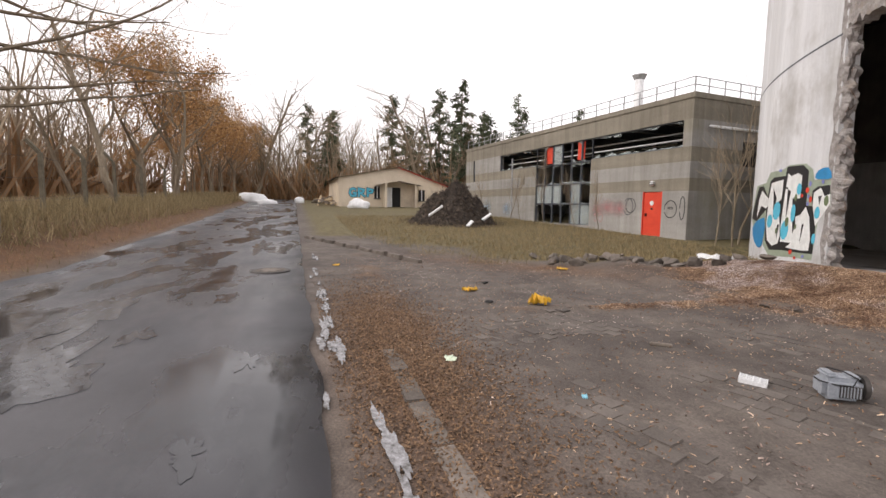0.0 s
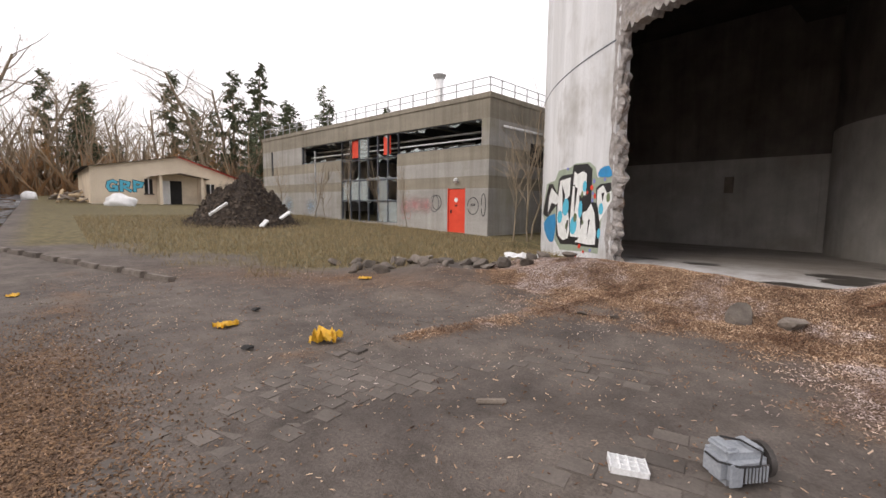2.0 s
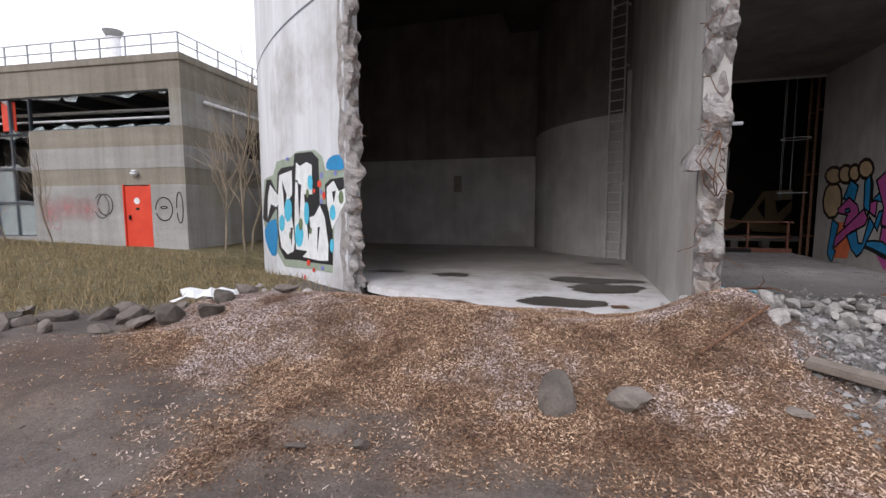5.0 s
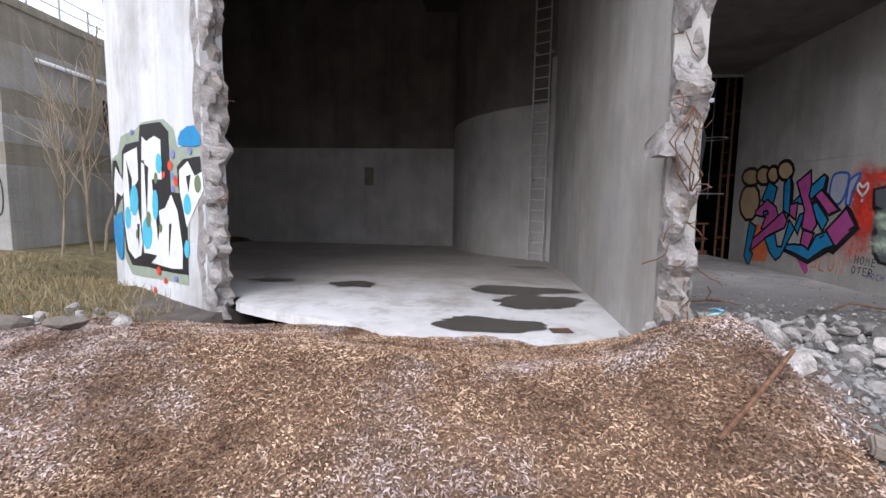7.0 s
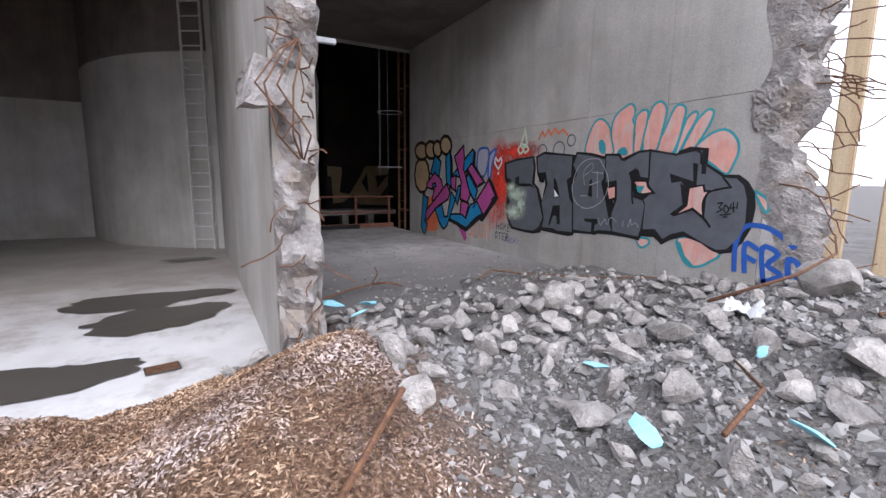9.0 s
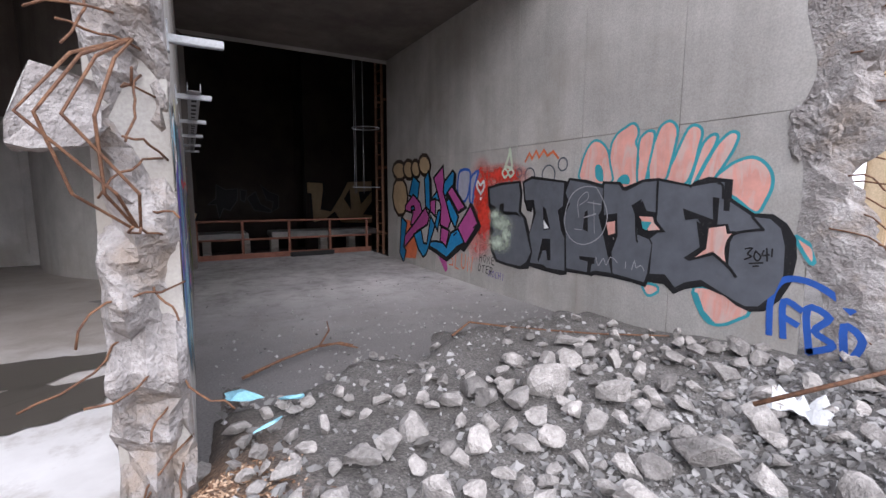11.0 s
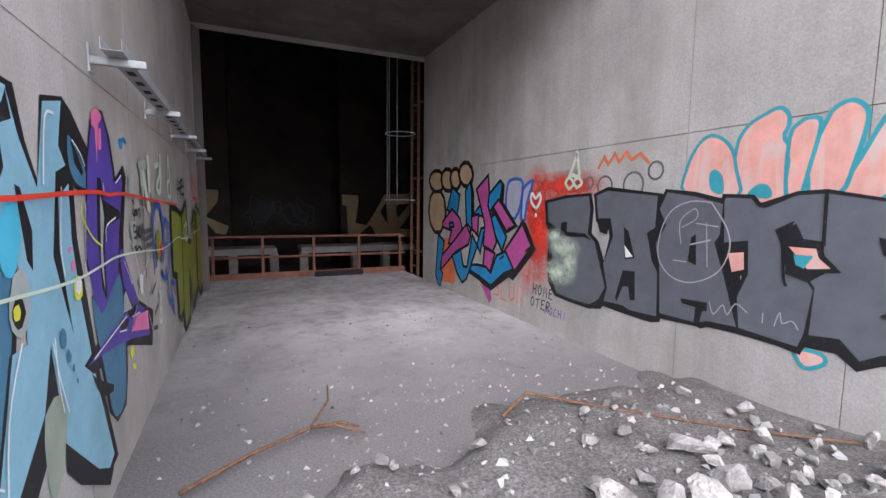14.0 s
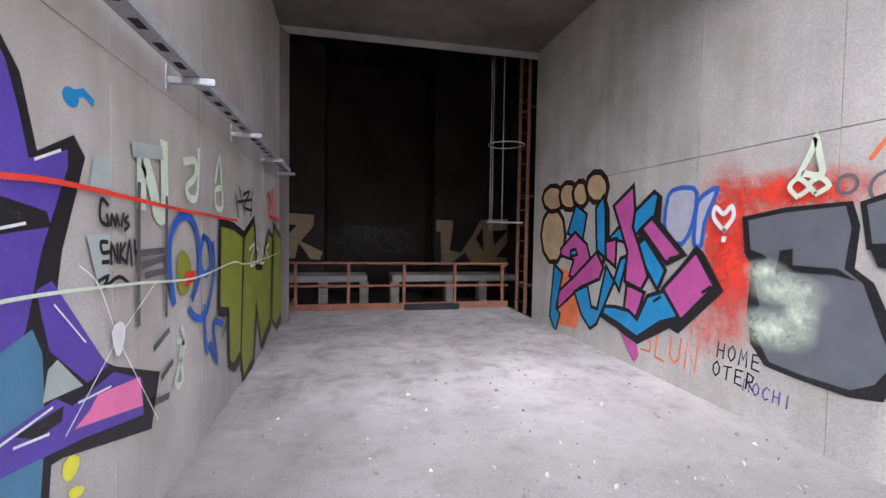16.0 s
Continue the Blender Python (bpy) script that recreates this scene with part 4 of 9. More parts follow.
# broad letters as thick strokes in a unit box
FORMS = {
    "S": [[(0.98, 0.97), (0.12, 0.92), (0.1, 0.6), (0.9, 0.44), (0.9, 0.06), (0.05, 0.03)]],
    "A": [[(0.08, 0.02), (0.35, 0.98), (0.65, 0.98), (0.92, 0.02)], [(0.25, 0.36), (0.75, 0.36)]],
    "G": [[(0.9, 0.85), (0.6, 1.0), (0.2, 0.85), (0.08, 0.4), (0.3, 0.02), (0.9, 0.05), (0.9, 0.42), (0.6, 0.42)]],
    "T": [[(0.02, 0.85), (0.98, 0.95)], [(0.5, 0.9), (0.5, 0.02)]],
    "E": [[(0.95, 0.95), (0.12, 0.92), (0.15, 0.05), (0.98, 0.0)], [(0.15, 0.5), (0.8, 0.52)]],
    "M": [[(0.05, 0.0), (0.15, 1.0), (0.5, 0.4), (0.85, 1.0), (0.95, 0.0)]],
    "D": [[(0.1, 0.0), (0.1, 1.0), (0.6, 0.95), (0.92, 0.5), (0.6, 0.05), (0.1, 0.0)]],
    "B": [[(0.1, 0.0), (0.1, 1.0), (0.75, 0.85), (0.65, 0.55), (0.15, 0.5), (0.85, 0.4), (0.8, 0.05), (0.1, 0.0)]],
    "F": [[(0.9, 1.0), (0.15, 0.95), (0.1, 0.0)], [(0.12, 0.5), (0.7, 0.52)]],
    "R": [[(0.1, 0.0), (0.1, 1.0), (0.8, 0.85), (0.7, 0.5), (0.2, 0.45), (0.95, 0.0)]],
    "K": [[(0.1, 0.0), (0.1, 1.0)], [(0.85, 1.0), (0.2, 0.5), (0.9, 0.0)]],
    "Z": [[(0.05, 0.95), (0.95, 1.0), (0.1, 0.05), (0.98, 0.02)]],
    "U": [[(0.1, 1.0), (0.12, 0.2), (0.5, 0.0), (0.88, 0.2), (0.9, 1.0)]],
    "N": [[(0.08, 0.0), (0.1, 1.0), (0.88, 0.0), (0.92, 1.0)]],
    "L": [[(0.12, 1.0), (0.1, 0.05), (0.9, 0.0)]],
    "P": [[(0.1, 0.0), (0.1, 1.0), (0.85, 0.85), (0.7, 0.5), (0.15, 0.45)]],
    "I": [[(0.5, 0.0), (0.5, 1.0)]], "Y": [[(0.1, 1.0), (0.5, 0.5), (0.9, 1.0)], [(0.5, 0.5), (0.45, 0.0)]],
    "C": [[(0.9, 0.85), (0.5, 1.0), (0.1, 0.6), (0.15, 0.2), (0.5, 0.0), (0.9, 0.15)]],
    "H": [[(0.1, 0.0), (0.1, 1.0)], [(0.9, 0.0), (0.9, 1.0)], [(0.1, 0.5), (0.9, 0.5)]],
    "O": [[(0.5, 0.0), (0.1, 0.3), (0.1, 0.7), (0.5, 1.0), (0.9, 0.7), (0.9, 0.3), (0.5, 0.0)]],
    "V": [[(0.05, 1.0), (0.5, 0.0), (0.95, 1.0)]], "W": [[(0.03, 1.0), (0.25, 0.0), (0.5, 0.7), (0.75, 0.0), (0.97, 1.0)]],
    "3": [[(0.1, 0.95), (0.85, 0.9), (0.4, 0.55), (0.85, 0.3), (0.6, 0.0), (0.1, 0.08)]],
    "0": [[(0.5, 0.0), (0.1, 0.3), (0.1, 0.7), (0.5, 1.0), (0.9, 0.7), (0.9, 0.3), (0.5, 0.0)]],
    "4": [[(0.3, 1.0), (0.1, 0.4), (0.9, 0.45)], [(0.7, 1.0), (0.65, 0.0)]],
    "2": [[(0.1, 0.8), (0.5, 1.0), (0.85, 0.75), (0.1, 0.05), (0.9, 0.0)]],
    "5": [[(0.9, 1.0), (0.2, 0.95), (0.15, 0.55), (0.8, 0.5), (0.75, 0.05), (0.1, 0.0)]],
    "!": [[(0.5, 1.0), (0.5, 0.35)], [(0.5, 0.08), (0.5, 0.02)]], " ": [],
}


def letter(parent, ch, u0, v0, w, h, width, f, fill, line=None, edge=0.04, lift=0.004, lean=0.0):
    """One painted letter: a fill, with an outline below it as a part of its own."""
    strokes = [[(u0 + x * w + lean * y * h, v0 + y * h) for x, y in s] for s in FORMS[ch]]
    if line:
        bm = bmesh.new()
        for k, s in enumerate(strokes):
            ribbon(bm, s, width + 2 * edge, f, lift=lift + 0.0005 * k)
        part("outline", bm, line, parent)
    bm = bmesh.new()
    for k, s in enumerate(strokes):
        ribbon(bm, s, width, f, lift=lift + (0.0022 if line else 0) + 0.0005 * k)
    part("letter", bm, fill, parent)


def tag_words(name, label, text, u, v, h, f, material, width=0.012, spread=0.75, lift=0.009, lean=0.1):
    t = thing(name, label, "graffiti")
    for i, ch in enumerate(text):
        if ch != " ":
            letter(t, ch, u + i * h * spread, v + 0.15 * h * noise.noise(Vector((i * 1.3, u, v))), h * 0.6, h, width, f, material, lift=lift, lean=lean)
    return t


# salmon bubble letters behind the big grey piece
g = thing("bubble_graffiti", "salmon bubble letters outlined in teal spray on concrete", "graffiti")
shape(g, "bubble", M_pinkbub, 0.0021, on_right, (4.86, 1.84), (4.97, 1.97), (5.07, 2.03), (5.18, 2.05), (5.27, 2.00), (5.33, 1.91), (5.34, 1.81), (5.31, 1.71), (5.24, 1.59), (5.07, 1.71), rim=M_teal, edge=0.028, curve=3)
shape(g, "bubble", M_pinkbub, 0.0023, on_right, (4.71, 1.82), (4.82, 2.07), (4.89, 2.19), (4.98, 2.27), (5.04, 2.26), (5.05, 2.21), (5.01, 2.10), (4.91, 1.93), (4.82, 1.82), rim=M_teal, edge=0.028, curve=3)
shape(g, "bubble", M_pinkbub, 0.0024, on_right, (4.65, 1.82), (4.71, 2.07), (4.76, 2.21), (4.84, 2.27), (4.88, 2.24), (4.85, 2.15), (4.78, 2.02), (4.69, 1.83), rim=M_teal, edge=0.028, curve=3)
shape(g, "bubble", M_pinkbub, 0.0026, on_right, (4.40, 1.86), (4.48, 2.08), (4.58, 2.31), (4.64, 2.37), (4.71, 2.35), (4.74, 2.29), (4.72, 2.18), (4.68, 1.98), (4.60, 1.83), rim=M_teal, edge=0.028, curve=3)
shape(g, "bubble", M_pinkbub, 0.0027, on_right, (4.11, 1.84), (4.20, 2.10), (4.29, 2.34), (4.33, 2.41), (4.41, 2.44), (4.48, 2.39), (4.50, 2.30), (4.46, 2.08), (4.38, 1.85), rim=M_teal, edge=0.028, curve=3)
shape(g, "bubble", M_pinkbub, 0.0028, on_right, (3.75, 1.84), (3.72, 2.21), (3.79, 2.37), (3.91, 2.44), (4.00, 2.47), (4.06, 2.42), (4.07, 2.34), (4.05, 2.25), (4.19, 2.05), (4.18, 1.83), rim=M_teal, edge=0.028, curve=3)
shape(g, "bubble", M_pinkbub, 0.0030, on_right, (4.09, 1.84), (4.08, 2.25), (4.14, 2.35), (4.21, 2.37), (4.26, 2.32), (4.22, 2.07), (4.17, 1.84), rim=M_teal, edge=0.028, curve=3)
shape(g, "bubble", M_pinkbub, 0.0031, on_right, (3.31, 1.89), (3.31, 2.08), (3.39, 2.26), (3.49, 2.34), (3.60, 2.31), (3.69, 2.21), (3.73, 2.06), (3.75, 1.85), rim=M_teal, edge=0.028, curve=3)
shape(g, "bubble", M_pinkbub, 0.0033, on_right, (4.77, 0.88), (4.83, 0.68), (4.93, 0.58), (5.05, 0.59), (5.16, 0.66), (5.26, 0.76), (5.09, 0.88), rim=M_teal, edge=0.028, curve=3)
shape(g, "bubble", M_pinkbub, 0.0034, on_right, (4.22, 0.81), (4.38, 0.82), (4.40, 0.76), (4.29, 0.70), rim=M_teal, edge=0.028, curve=3)
shape(g, "bubble", M_pinkbub, 0.0035, on_right, (5.53, 1.42), (5.60, 1.39), (5.66, 1.34), (5.67, 1.24), (5.63, 1.25), rim=M_teal, edge=0.028, curve=3)
shape(g, "counter", M_teal, 0.0037, on_right, (3.54, 1.91), (3.52, 2.04), (3.57, 2.07), (3.63, 2.01), (3.64, 1.88), curve=3)
shape(g, "counter", M_teal, 0.0038, on_right, (3.83, 1.87), (3.89, 1.94), (3.96, 1.94), (4.00, 1.88), (3.97, 1.84), curve=3)
shape(g, "teal_shade", M_teal, 0.0040, on_right, (4.77, 0.84), (4.82, 0.67), (4.92, 0.58), (5.00, 0.58), (4.88, 0.68), (4.81, 0.83))
shape(g, "teal_shade", M_teal, 0.0041, on_right, (4.06, 2.05), (4.08, 2.16), (4.10, 2.10), (4.09, 1.92))
# red sprayed cloud with a heart, pale green dabs
g = thing("red_cloud_graffiti", "red sprayed cloud with a white heart on concrete", "graffiti")
for k, (cx, cz, rx, rz, m) in enumerate(((1.22, 1.72, 0.42, 0.62, "r"), (1.75, 2.0, 0.70, 0.20, "r"), (1.30, 1.35, 0.34, 0.55, "r"), (1.32, 1.02, 0.26, 0.36, "p"), (1.05, 0.85, 0.3, 0.3, "p"))):
    haze(g, "cloud", M_redhaze if m == "r" else M_pinkhaze, 0.0006 + 0.0002 * k, on_right, cx, cz, rx, rz)
stroke(g, "heart", M_whitesp, 0.0185, on_right, (1.22, 1.72), (1.11, 1.83), (1.13, 1.92), (1.21, 1.86), (1.29, 1.92), (1.31, 1.83), (1.22, 1.72), width=0.04)
shape(g, "heart_dot", M_whitesp, 0.0185, on_right, (1.20, 1.62), (1.24, 1.62), (1.25, 1.67), (1.20, 1.67))
g = thing("pale_green_graffiti", "pale green sprayed dabs over the grey letters", "graffiti")
stroke(g, "loop", M_mint, 0.0187, on_right, (1.84, 1.96), (1.78, 2.03), (1.84, 2.09), (1.92, 2.02), (1.86, 1.97), width=0.035)
stroke(g, "loop", M_mint, 0.0188, on_right, (1.96, 1.98), (1.92, 2.04), (1.99, 2.08), (2.05, 2.02), (1.97, 1.97), width=0.035)
stroke(g, "loop", M_mint, 0.0189, on_right, (1.84, 2.1), (1.93, 2.28), (1.95, 2.36), (1.98, 2.24), (2.0, 2.1), (1.88, 2.12), width=0.045)
for k, (cx, cz, rx, rz) in enumerate(((1.62, 1.40, 0.22, 0.12), (1.78, 1.28, 0.34, 0.16), (1.70, 0.98, 0.36, 0.18), (1.9, 1.12, 0.16, 0.2))):
    haze(g, "smear", M_minthaze, 0.0186 + 0.0002 * k, on_right, cx, cz, rx, rz)
# big grey block letters
g = thing("block_graffiti", "big grey block letters with black outlines on concrete", "graffiti")
shape(g, "shadow", M_black, 0.0042, on_right, (1.38, 1.83), (1.74, 1.89), (2.19, 1.91), (2.24, 1.75), (2.22, 1.48), (2.33, 1.40), (2.46, 1.11), (2.51, 0.94), (2.41, 0.69), (2.22, 0.65), (1.86, 0.66), (1.63, 0.68), (1.50, 0.83), (1.46, 1.08), (1.48, 1.33), (1.49, 1.44), (1.42, 1.53))
shape(g, "shadow", M_black, 0.0044, on_right, (2.23, 1.90), (2.43, 1.97), (3.09, 1.89), (3.09, 1.53), (3.08, 1.25), (3.13, 1.19), (3.14, 0.73), (3.04, 0.70), (2.70, 0.71), (2.37, 0.73), (2.41, 1.18), (2.48, 1.46), (2.45, 1.60), (2.28, 1.60))
shape(g, "shadow", M_black, 0.0045, on_right, (3.03, 1.77), (3.12, 1.93), (3.41, 1.90), (3.69, 1.83), (3.68, 1.49), (3.82, 1.27), (3.87, 0.81), (3.59, 0.80), (3.53, 0.77), (3.49, 0.78), (3.12, 0.76), (3.06, 1.25), (3.00, 1.44))
shape(g, "shadow", M_black, 0.0047, on_right, (3.63, 1.81), (3.64, 1.88), (3.88, 1.87), (3.93, 1.81), (4.16, 1.89), (4.34, 1.90), (4.37, 1.33), (4.33, 1.25), (4.31, 0.90), (4.26, 0.78), (4.10, 0.80), (3.81, 0.81), (3.78, 1.09), (3.86, 1.33), (3.85, 1.48), (3.66, 1.47))
shape(g, "shadow", M_black, 0.0048, on_right, (4.33, 1.90), (4.67, 1.83), (4.70, 1.86), (4.83, 1.90), (5.04, 1.87), (5.04, 1.71), (5.23, 1.59), (5.37, 1.59), (5.47, 1.52), (5.54, 1.41), (5.56, 1.26), (5.54, 1.06), (5.47, 0.90), (5.37, 0.79), (5.26, 0.76), (5.15, 0.79), (5.05, 0.85), (4.85, 0.90), (4.68, 0.84), (4.57, 0.77), (4.46, 0.85), (4.27, 0.84), (4.30, 1.25))
shape(g, "letter", M_grey, 0.0049, on_right, (1.44, 1.80), (1.74, 1.85), (2.15, 1.88), (2.19, 1.74), (2.16, 1.47), (2.27, 1.39), (2.38, 1.10), (2.45, 0.93), (2.36, 0.78), (2.23, 0.70), (1.92, 0.70), (1.67, 0.72), (1.56, 0.88), (1.52, 1.07), (1.57, 1.14), (1.51, 1.34), (1.55, 1.46), (1.62, 1.51), (1.57, 1.54), (1.47, 1.57))
shape(g, "letter", M_grey, 0.0051, on_right, (2.27, 1.88), (2.43, 1.93), (3.04, 1.87), (3.03, 1.58), (2.96, 1.54), (3.01, 1.28), (3.08, 1.18), (3.10, 0.77), (2.78, 0.76), (2.70, 0.79), (2.44, 0.78), (2.48, 0.93), (2.41, 1.17), (2.53, 1.47), (2.48, 1.65), (2.31, 1.64))
shape(g, "letter", M_grey, 0.0052, on_right, (3.07, 1.75), (3.14, 1.90), (3.41, 1.86), (3.65, 1.80), (3.64, 1.56), (3.60, 1.49), (3.69, 1.25), (3.82, 0.86), (3.59, 0.85), (3.48, 0.81), (3.13, 0.81), (3.10, 1.25), (3.04, 1.43), (3.15, 1.61))
shape(g, "letter", M_grey, 0.0054, on_right, (3.66, 1.82), (3.67, 1.85), (3.86, 1.84), (3.91, 1.78), (3.96, 1.77), (4.16, 1.86), (4.32, 1.87), (4.33, 1.56), (4.22, 1.57), (4.17, 1.67), (4.06, 1.60), (4.13, 1.35), (4.26, 1.29), (4.30, 1.23), (4.27, 0.93), (4.24, 0.83), (4.09, 0.84), (3.84, 0.86), (3.81, 1.09), (3.88, 1.28), (3.86, 1.53), (3.68, 1.50))
shape(g, "letter", M_grey, 0.0055, on_right, (4.34, 1.87), (4.67, 1.81), (4.84, 1.84), (4.97, 1.85), (4.98, 1.60), (5.03, 1.60), (5.03, 1.68), (5.22, 1.56), (5.35, 1.55), (5.43, 1.48), (5.47, 1.34), (5.48, 1.11), (5.43, 0.95), (5.32, 0.82), (5.22, 0.80), (5.13, 0.83), (4.83, 0.96), (4.68, 0.91), (4.58, 0.84), (4.47, 0.95), (4.30, 0.93), (4.31, 1.25), (4.28, 1.29), (4.39, 1.38), (4.34, 1.49))
shape(g, "line", M_black, 0.0096, on_right, (1.72, 1.57), (1.82, 1.59), (1.82, 1.47), (2.12, 1.47), (2.24, 1.40), (2.10, 1.43), (1.70, 1.41))
shape(g, "line", M_black, 0.0098, on_right, (2.67, 1.57), (2.73, 1.53), (2.82, 1.28), (2.70, 1.25))
shape(g, "line", M_black, 0.0099, on_right, (2.68, 1.14), (2.83, 1.15), (2.85, 0.87), (2.79, 0.86), (2.76, 0.99), (2.69, 0.98), (2.62, 0.81), (2.60, 0.85))
shape(g, "line", M_black, 0.0101, on_right, (3.40, 1.52), (3.44, 1.55), (3.46, 1.29), (3.38, 1.32))
shape(g, "line", M_black, 0.0102, on_right, (3.65, 1.49), (3.86, 1.52), (3.87, 1.27), (3.80, 1.25), (3.79, 1.10))
shape(g, "line", M_black, 0.0103, on_right, (3.34, 0.99), (3.58, 1.00), (3.58, 0.93), (3.54, 0.92), (3.52, 0.79), (3.47, 0.79), (3.48, 0.94), (3.35, 0.95))
shape(g, "line", M_black, 0.0105, on_right, (4.04, 1.62), (4.16, 1.69), (4.13, 1.59), (4.32, 1.55), (4.33, 1.49), (4.45, 1.37), (4.30, 1.35), (4.28, 1.28), (4.13, 1.32), (4.13, 1.44))
shape(g, "line", M_black, 0.0106, on_right, (4.61, 1.61), (4.90, 1.52), (4.88, 1.72), (4.94, 1.71), (4.94, 1.47), (4.88, 1.44), (4.80, 1.46), (4.76, 1.52), (4.64, 1.50))
shape(g, "line", M_black, 0.0108, on_right, (4.75, 1.50), (4.81, 1.46), (5.03, 1.49), (5.05, 1.43), (5.10, 1.43), (5.06, 1.33), (5.06, 1.11), (4.92, 1.20), (4.71, 1.12), (4.65, 1.14), (4.80, 1.26))
shape(g, "line", M_black, 0.0109, on_right, (2.30, 1.61), (2.50, 1.64), (2.45, 1.48), (2.35, 1.50))
shape(g, "line", M_black, 0.0110, on_right, (2.95, 1.53), (3.05, 1.55), (3.06, 1.31), (3.02, 1.28))
shape(g, "gap", M_pinkbub, 0.0112, on_right, (3.72, 1.42), (3.84, 1.44), (3.85, 1.31), (3.76, 1.28))
shape(g, "gap", M_pinkbub, 0.0113, on_right, (4.14, 1.51), (4.30, 1.51), (4.32, 1.45), (4.39, 1.39), (4.26, 1.37))
shape(g, "gap", M_pinkbub, 0.0115, on_right, (4.87, 1.44), (5.01, 1.47), (5.03, 1.40), (5.08, 1.41), (5.04, 1.31), (5.04, 1.15), (4.91, 1.23), (4.76, 1.16), (4.86, 1.25))
shape(g, "gap", M_teal, 0.0116, on_right, (4.17, 1.46), (4.29, 1.46), (4.24, 1.37), (4.19, 1.39))
shape(g, "gap", M_whitesp, 0.0117, on_right, (2.69, 1.39), (2.80, 1.29), (2.71, 1.27))
stroke(g, "line", M_black, 0.0119, on_right, (5.06, 1.11), (5.03, 1.27), (5.08, 1.40), (5.24, 1.45), (5.31, 1.46), width=0.022)
stroke(g, "line", M_black, 0.0120, on_right, (5.22, 1.56), (5.31, 1.46), width=0.022)
stroke(g, "line", M_black, 0.0122, on_right, (4.92, 1.22), (5.06, 1.12), (5.13, 1.04), width=0.026)
stroke(g, "line", M_black, 0.0123, on_right, (4.33, 1.87), (4.34, 1.54), width=0.022)
stroke(g, "line", M_black, 0.0124, on_right, (4.09, 1.64), (4.12, 1.31), (4.14, 1.24), width=0.02)
stroke(g, "line", M_black, 0.0126, on_right, (4.92, 1.84), (4.96, 1.82), (4.97, 1.71), width=0.02)
stroke(g, "line", M_black, 0.0127, on_right, (4.67, 1.81), (4.69, 1.83), width=0.02)
stroke(g, "scratch", M_scratch, 0.0129, on_right, (3.56, 1.81), (3.38, 1.82), (3.20, 1.74), (3.10, 1.55), (3.09, 1.32), (3.22, 1.17), (3.42, 1.14), (3.64, 1.25), (3.73, 1.44), (3.70, 1.61), (3.56, 1.81), width=0.01)
stroke(g, "scratch", M_scratch, 0.0130, on_right, (3.31, 1.46), (3.29, 1.65), (3.42, 1.76), (3.44, 1.68), (3.31, 1.60), width=0.008)
stroke(g, "scratch", M_scratch, 0.0131, on_right, (3.44, 1.64), (3.63, 1.62), width=0.01)
stroke(g, "scratch", M_scratch, 0.0133, on_right, (3.40, 1.46), (3.57, 1.51), width=0.012)
stroke(g, "scratch", M_scratch, 0.0134, on_right, (3.53, 1.65), (3.56, 1.29), width=0.008)
stroke(g, "scratch", M_scratch, 0.0136, on_right, (3.60, 1.01), (3.64, 0.92), (3.71, 1.01), (3.75, 0.94), (3.81, 1.04), (3.90, 0.99), width=0.008)
stroke(g, "scratch", M_scratch, 0.0137, on_right, (4.01, 1.01), (4.01, 0.94), width=0.008)
stroke(g, "scratch", M_scratch, 0.0138, on_right, (4.09, 0.94), (4.12, 1.04), (4.14, 0.97), (4.20, 1.00), (4.24, 0.95), width=0.008)
stroke(g, "scratch", M_scratch, 0.0140, on_right, (3.25, 1.31), (3.37, 1.31), width=0.008)
stroke(g, "numeral", M_black, 0.0141, on_right, (5.19, 1.29), (5.24, 1.30), (5.21, 1.25), (5.24, 1.23), (5.19, 1.20), width=0.013)
stroke(g, "numeral", M_black, 0.0143, on_right, (5.27, 1.28), (5.26, 1.23), (5.29, 1.20), (5.31, 1.24), (5.27, 1.28), width=0.013)
stroke(g, "numeral", M_black, 0.0144, on_right, (5.33, 1.29), (5.32, 1.25), (5.37, 1.26), width=0.013)
stroke(g, "numeral", M_black, 0.0145, on_right, (5.35, 1.31), (5.36, 1.21), width=0.013)
stroke(g, "numeral", M_black, 0.0147, on_right, (5.39, 1.31), (5.39, 1.25), width=0.013)
stroke(g, "numeral", M_black, 0.0148, on_right, (5.23, 1.17), (5.33, 1.19), width=0.012)
stroke(g, "numeral", M_black, 0.0150, on_right, (5.26, 1.15), (5.30, 1.16), width=0.012)
# tan bubbles, pale puff, magenta and blue wild letters
g = thing("tan_bubble_graffiti", "tan bubble letters with a thick black outline", "graffiti")
shape(g, "bubble", M_tan, 0.0111, on_right, (-1.57, 1.64), (-1.63, 1.40), (-1.81, 1.24), (-2.07, 1.22), (-2.30, 1.37), (-2.40, 1.63), (-2.32, 1.90), (-2.11, 2.05), (-1.85, 2.04), (-1.65, 1.88), rim=M_brown, edge=0.075)
shape(g, "bubble", M_tan, 0.0112, on_right, (-1.63, 2.18), (-1.69, 2.07), (-1.86, 2.01), (-2.09, 2.01), (-2.29, 2.10), (-2.38, 2.23), (-2.30, 2.35), (-2.11, 2.41), (-1.88, 2.39), (-1.70, 2.30), rim=M_brown, edge=0.075)
shape(g, "bubble", M_tan, 0.0114, on_right, (-1.22, 2.19), (-1.27, 2.08), (-1.40, 2.01), (-1.58, 2.02), (-1.73, 2.10), (-1.79, 2.23), (-1.74, 2.35), (-1.59, 2.41), (-1.42, 2.39), (-1.28, 2.31), rim=M_brown, edge=0.075)
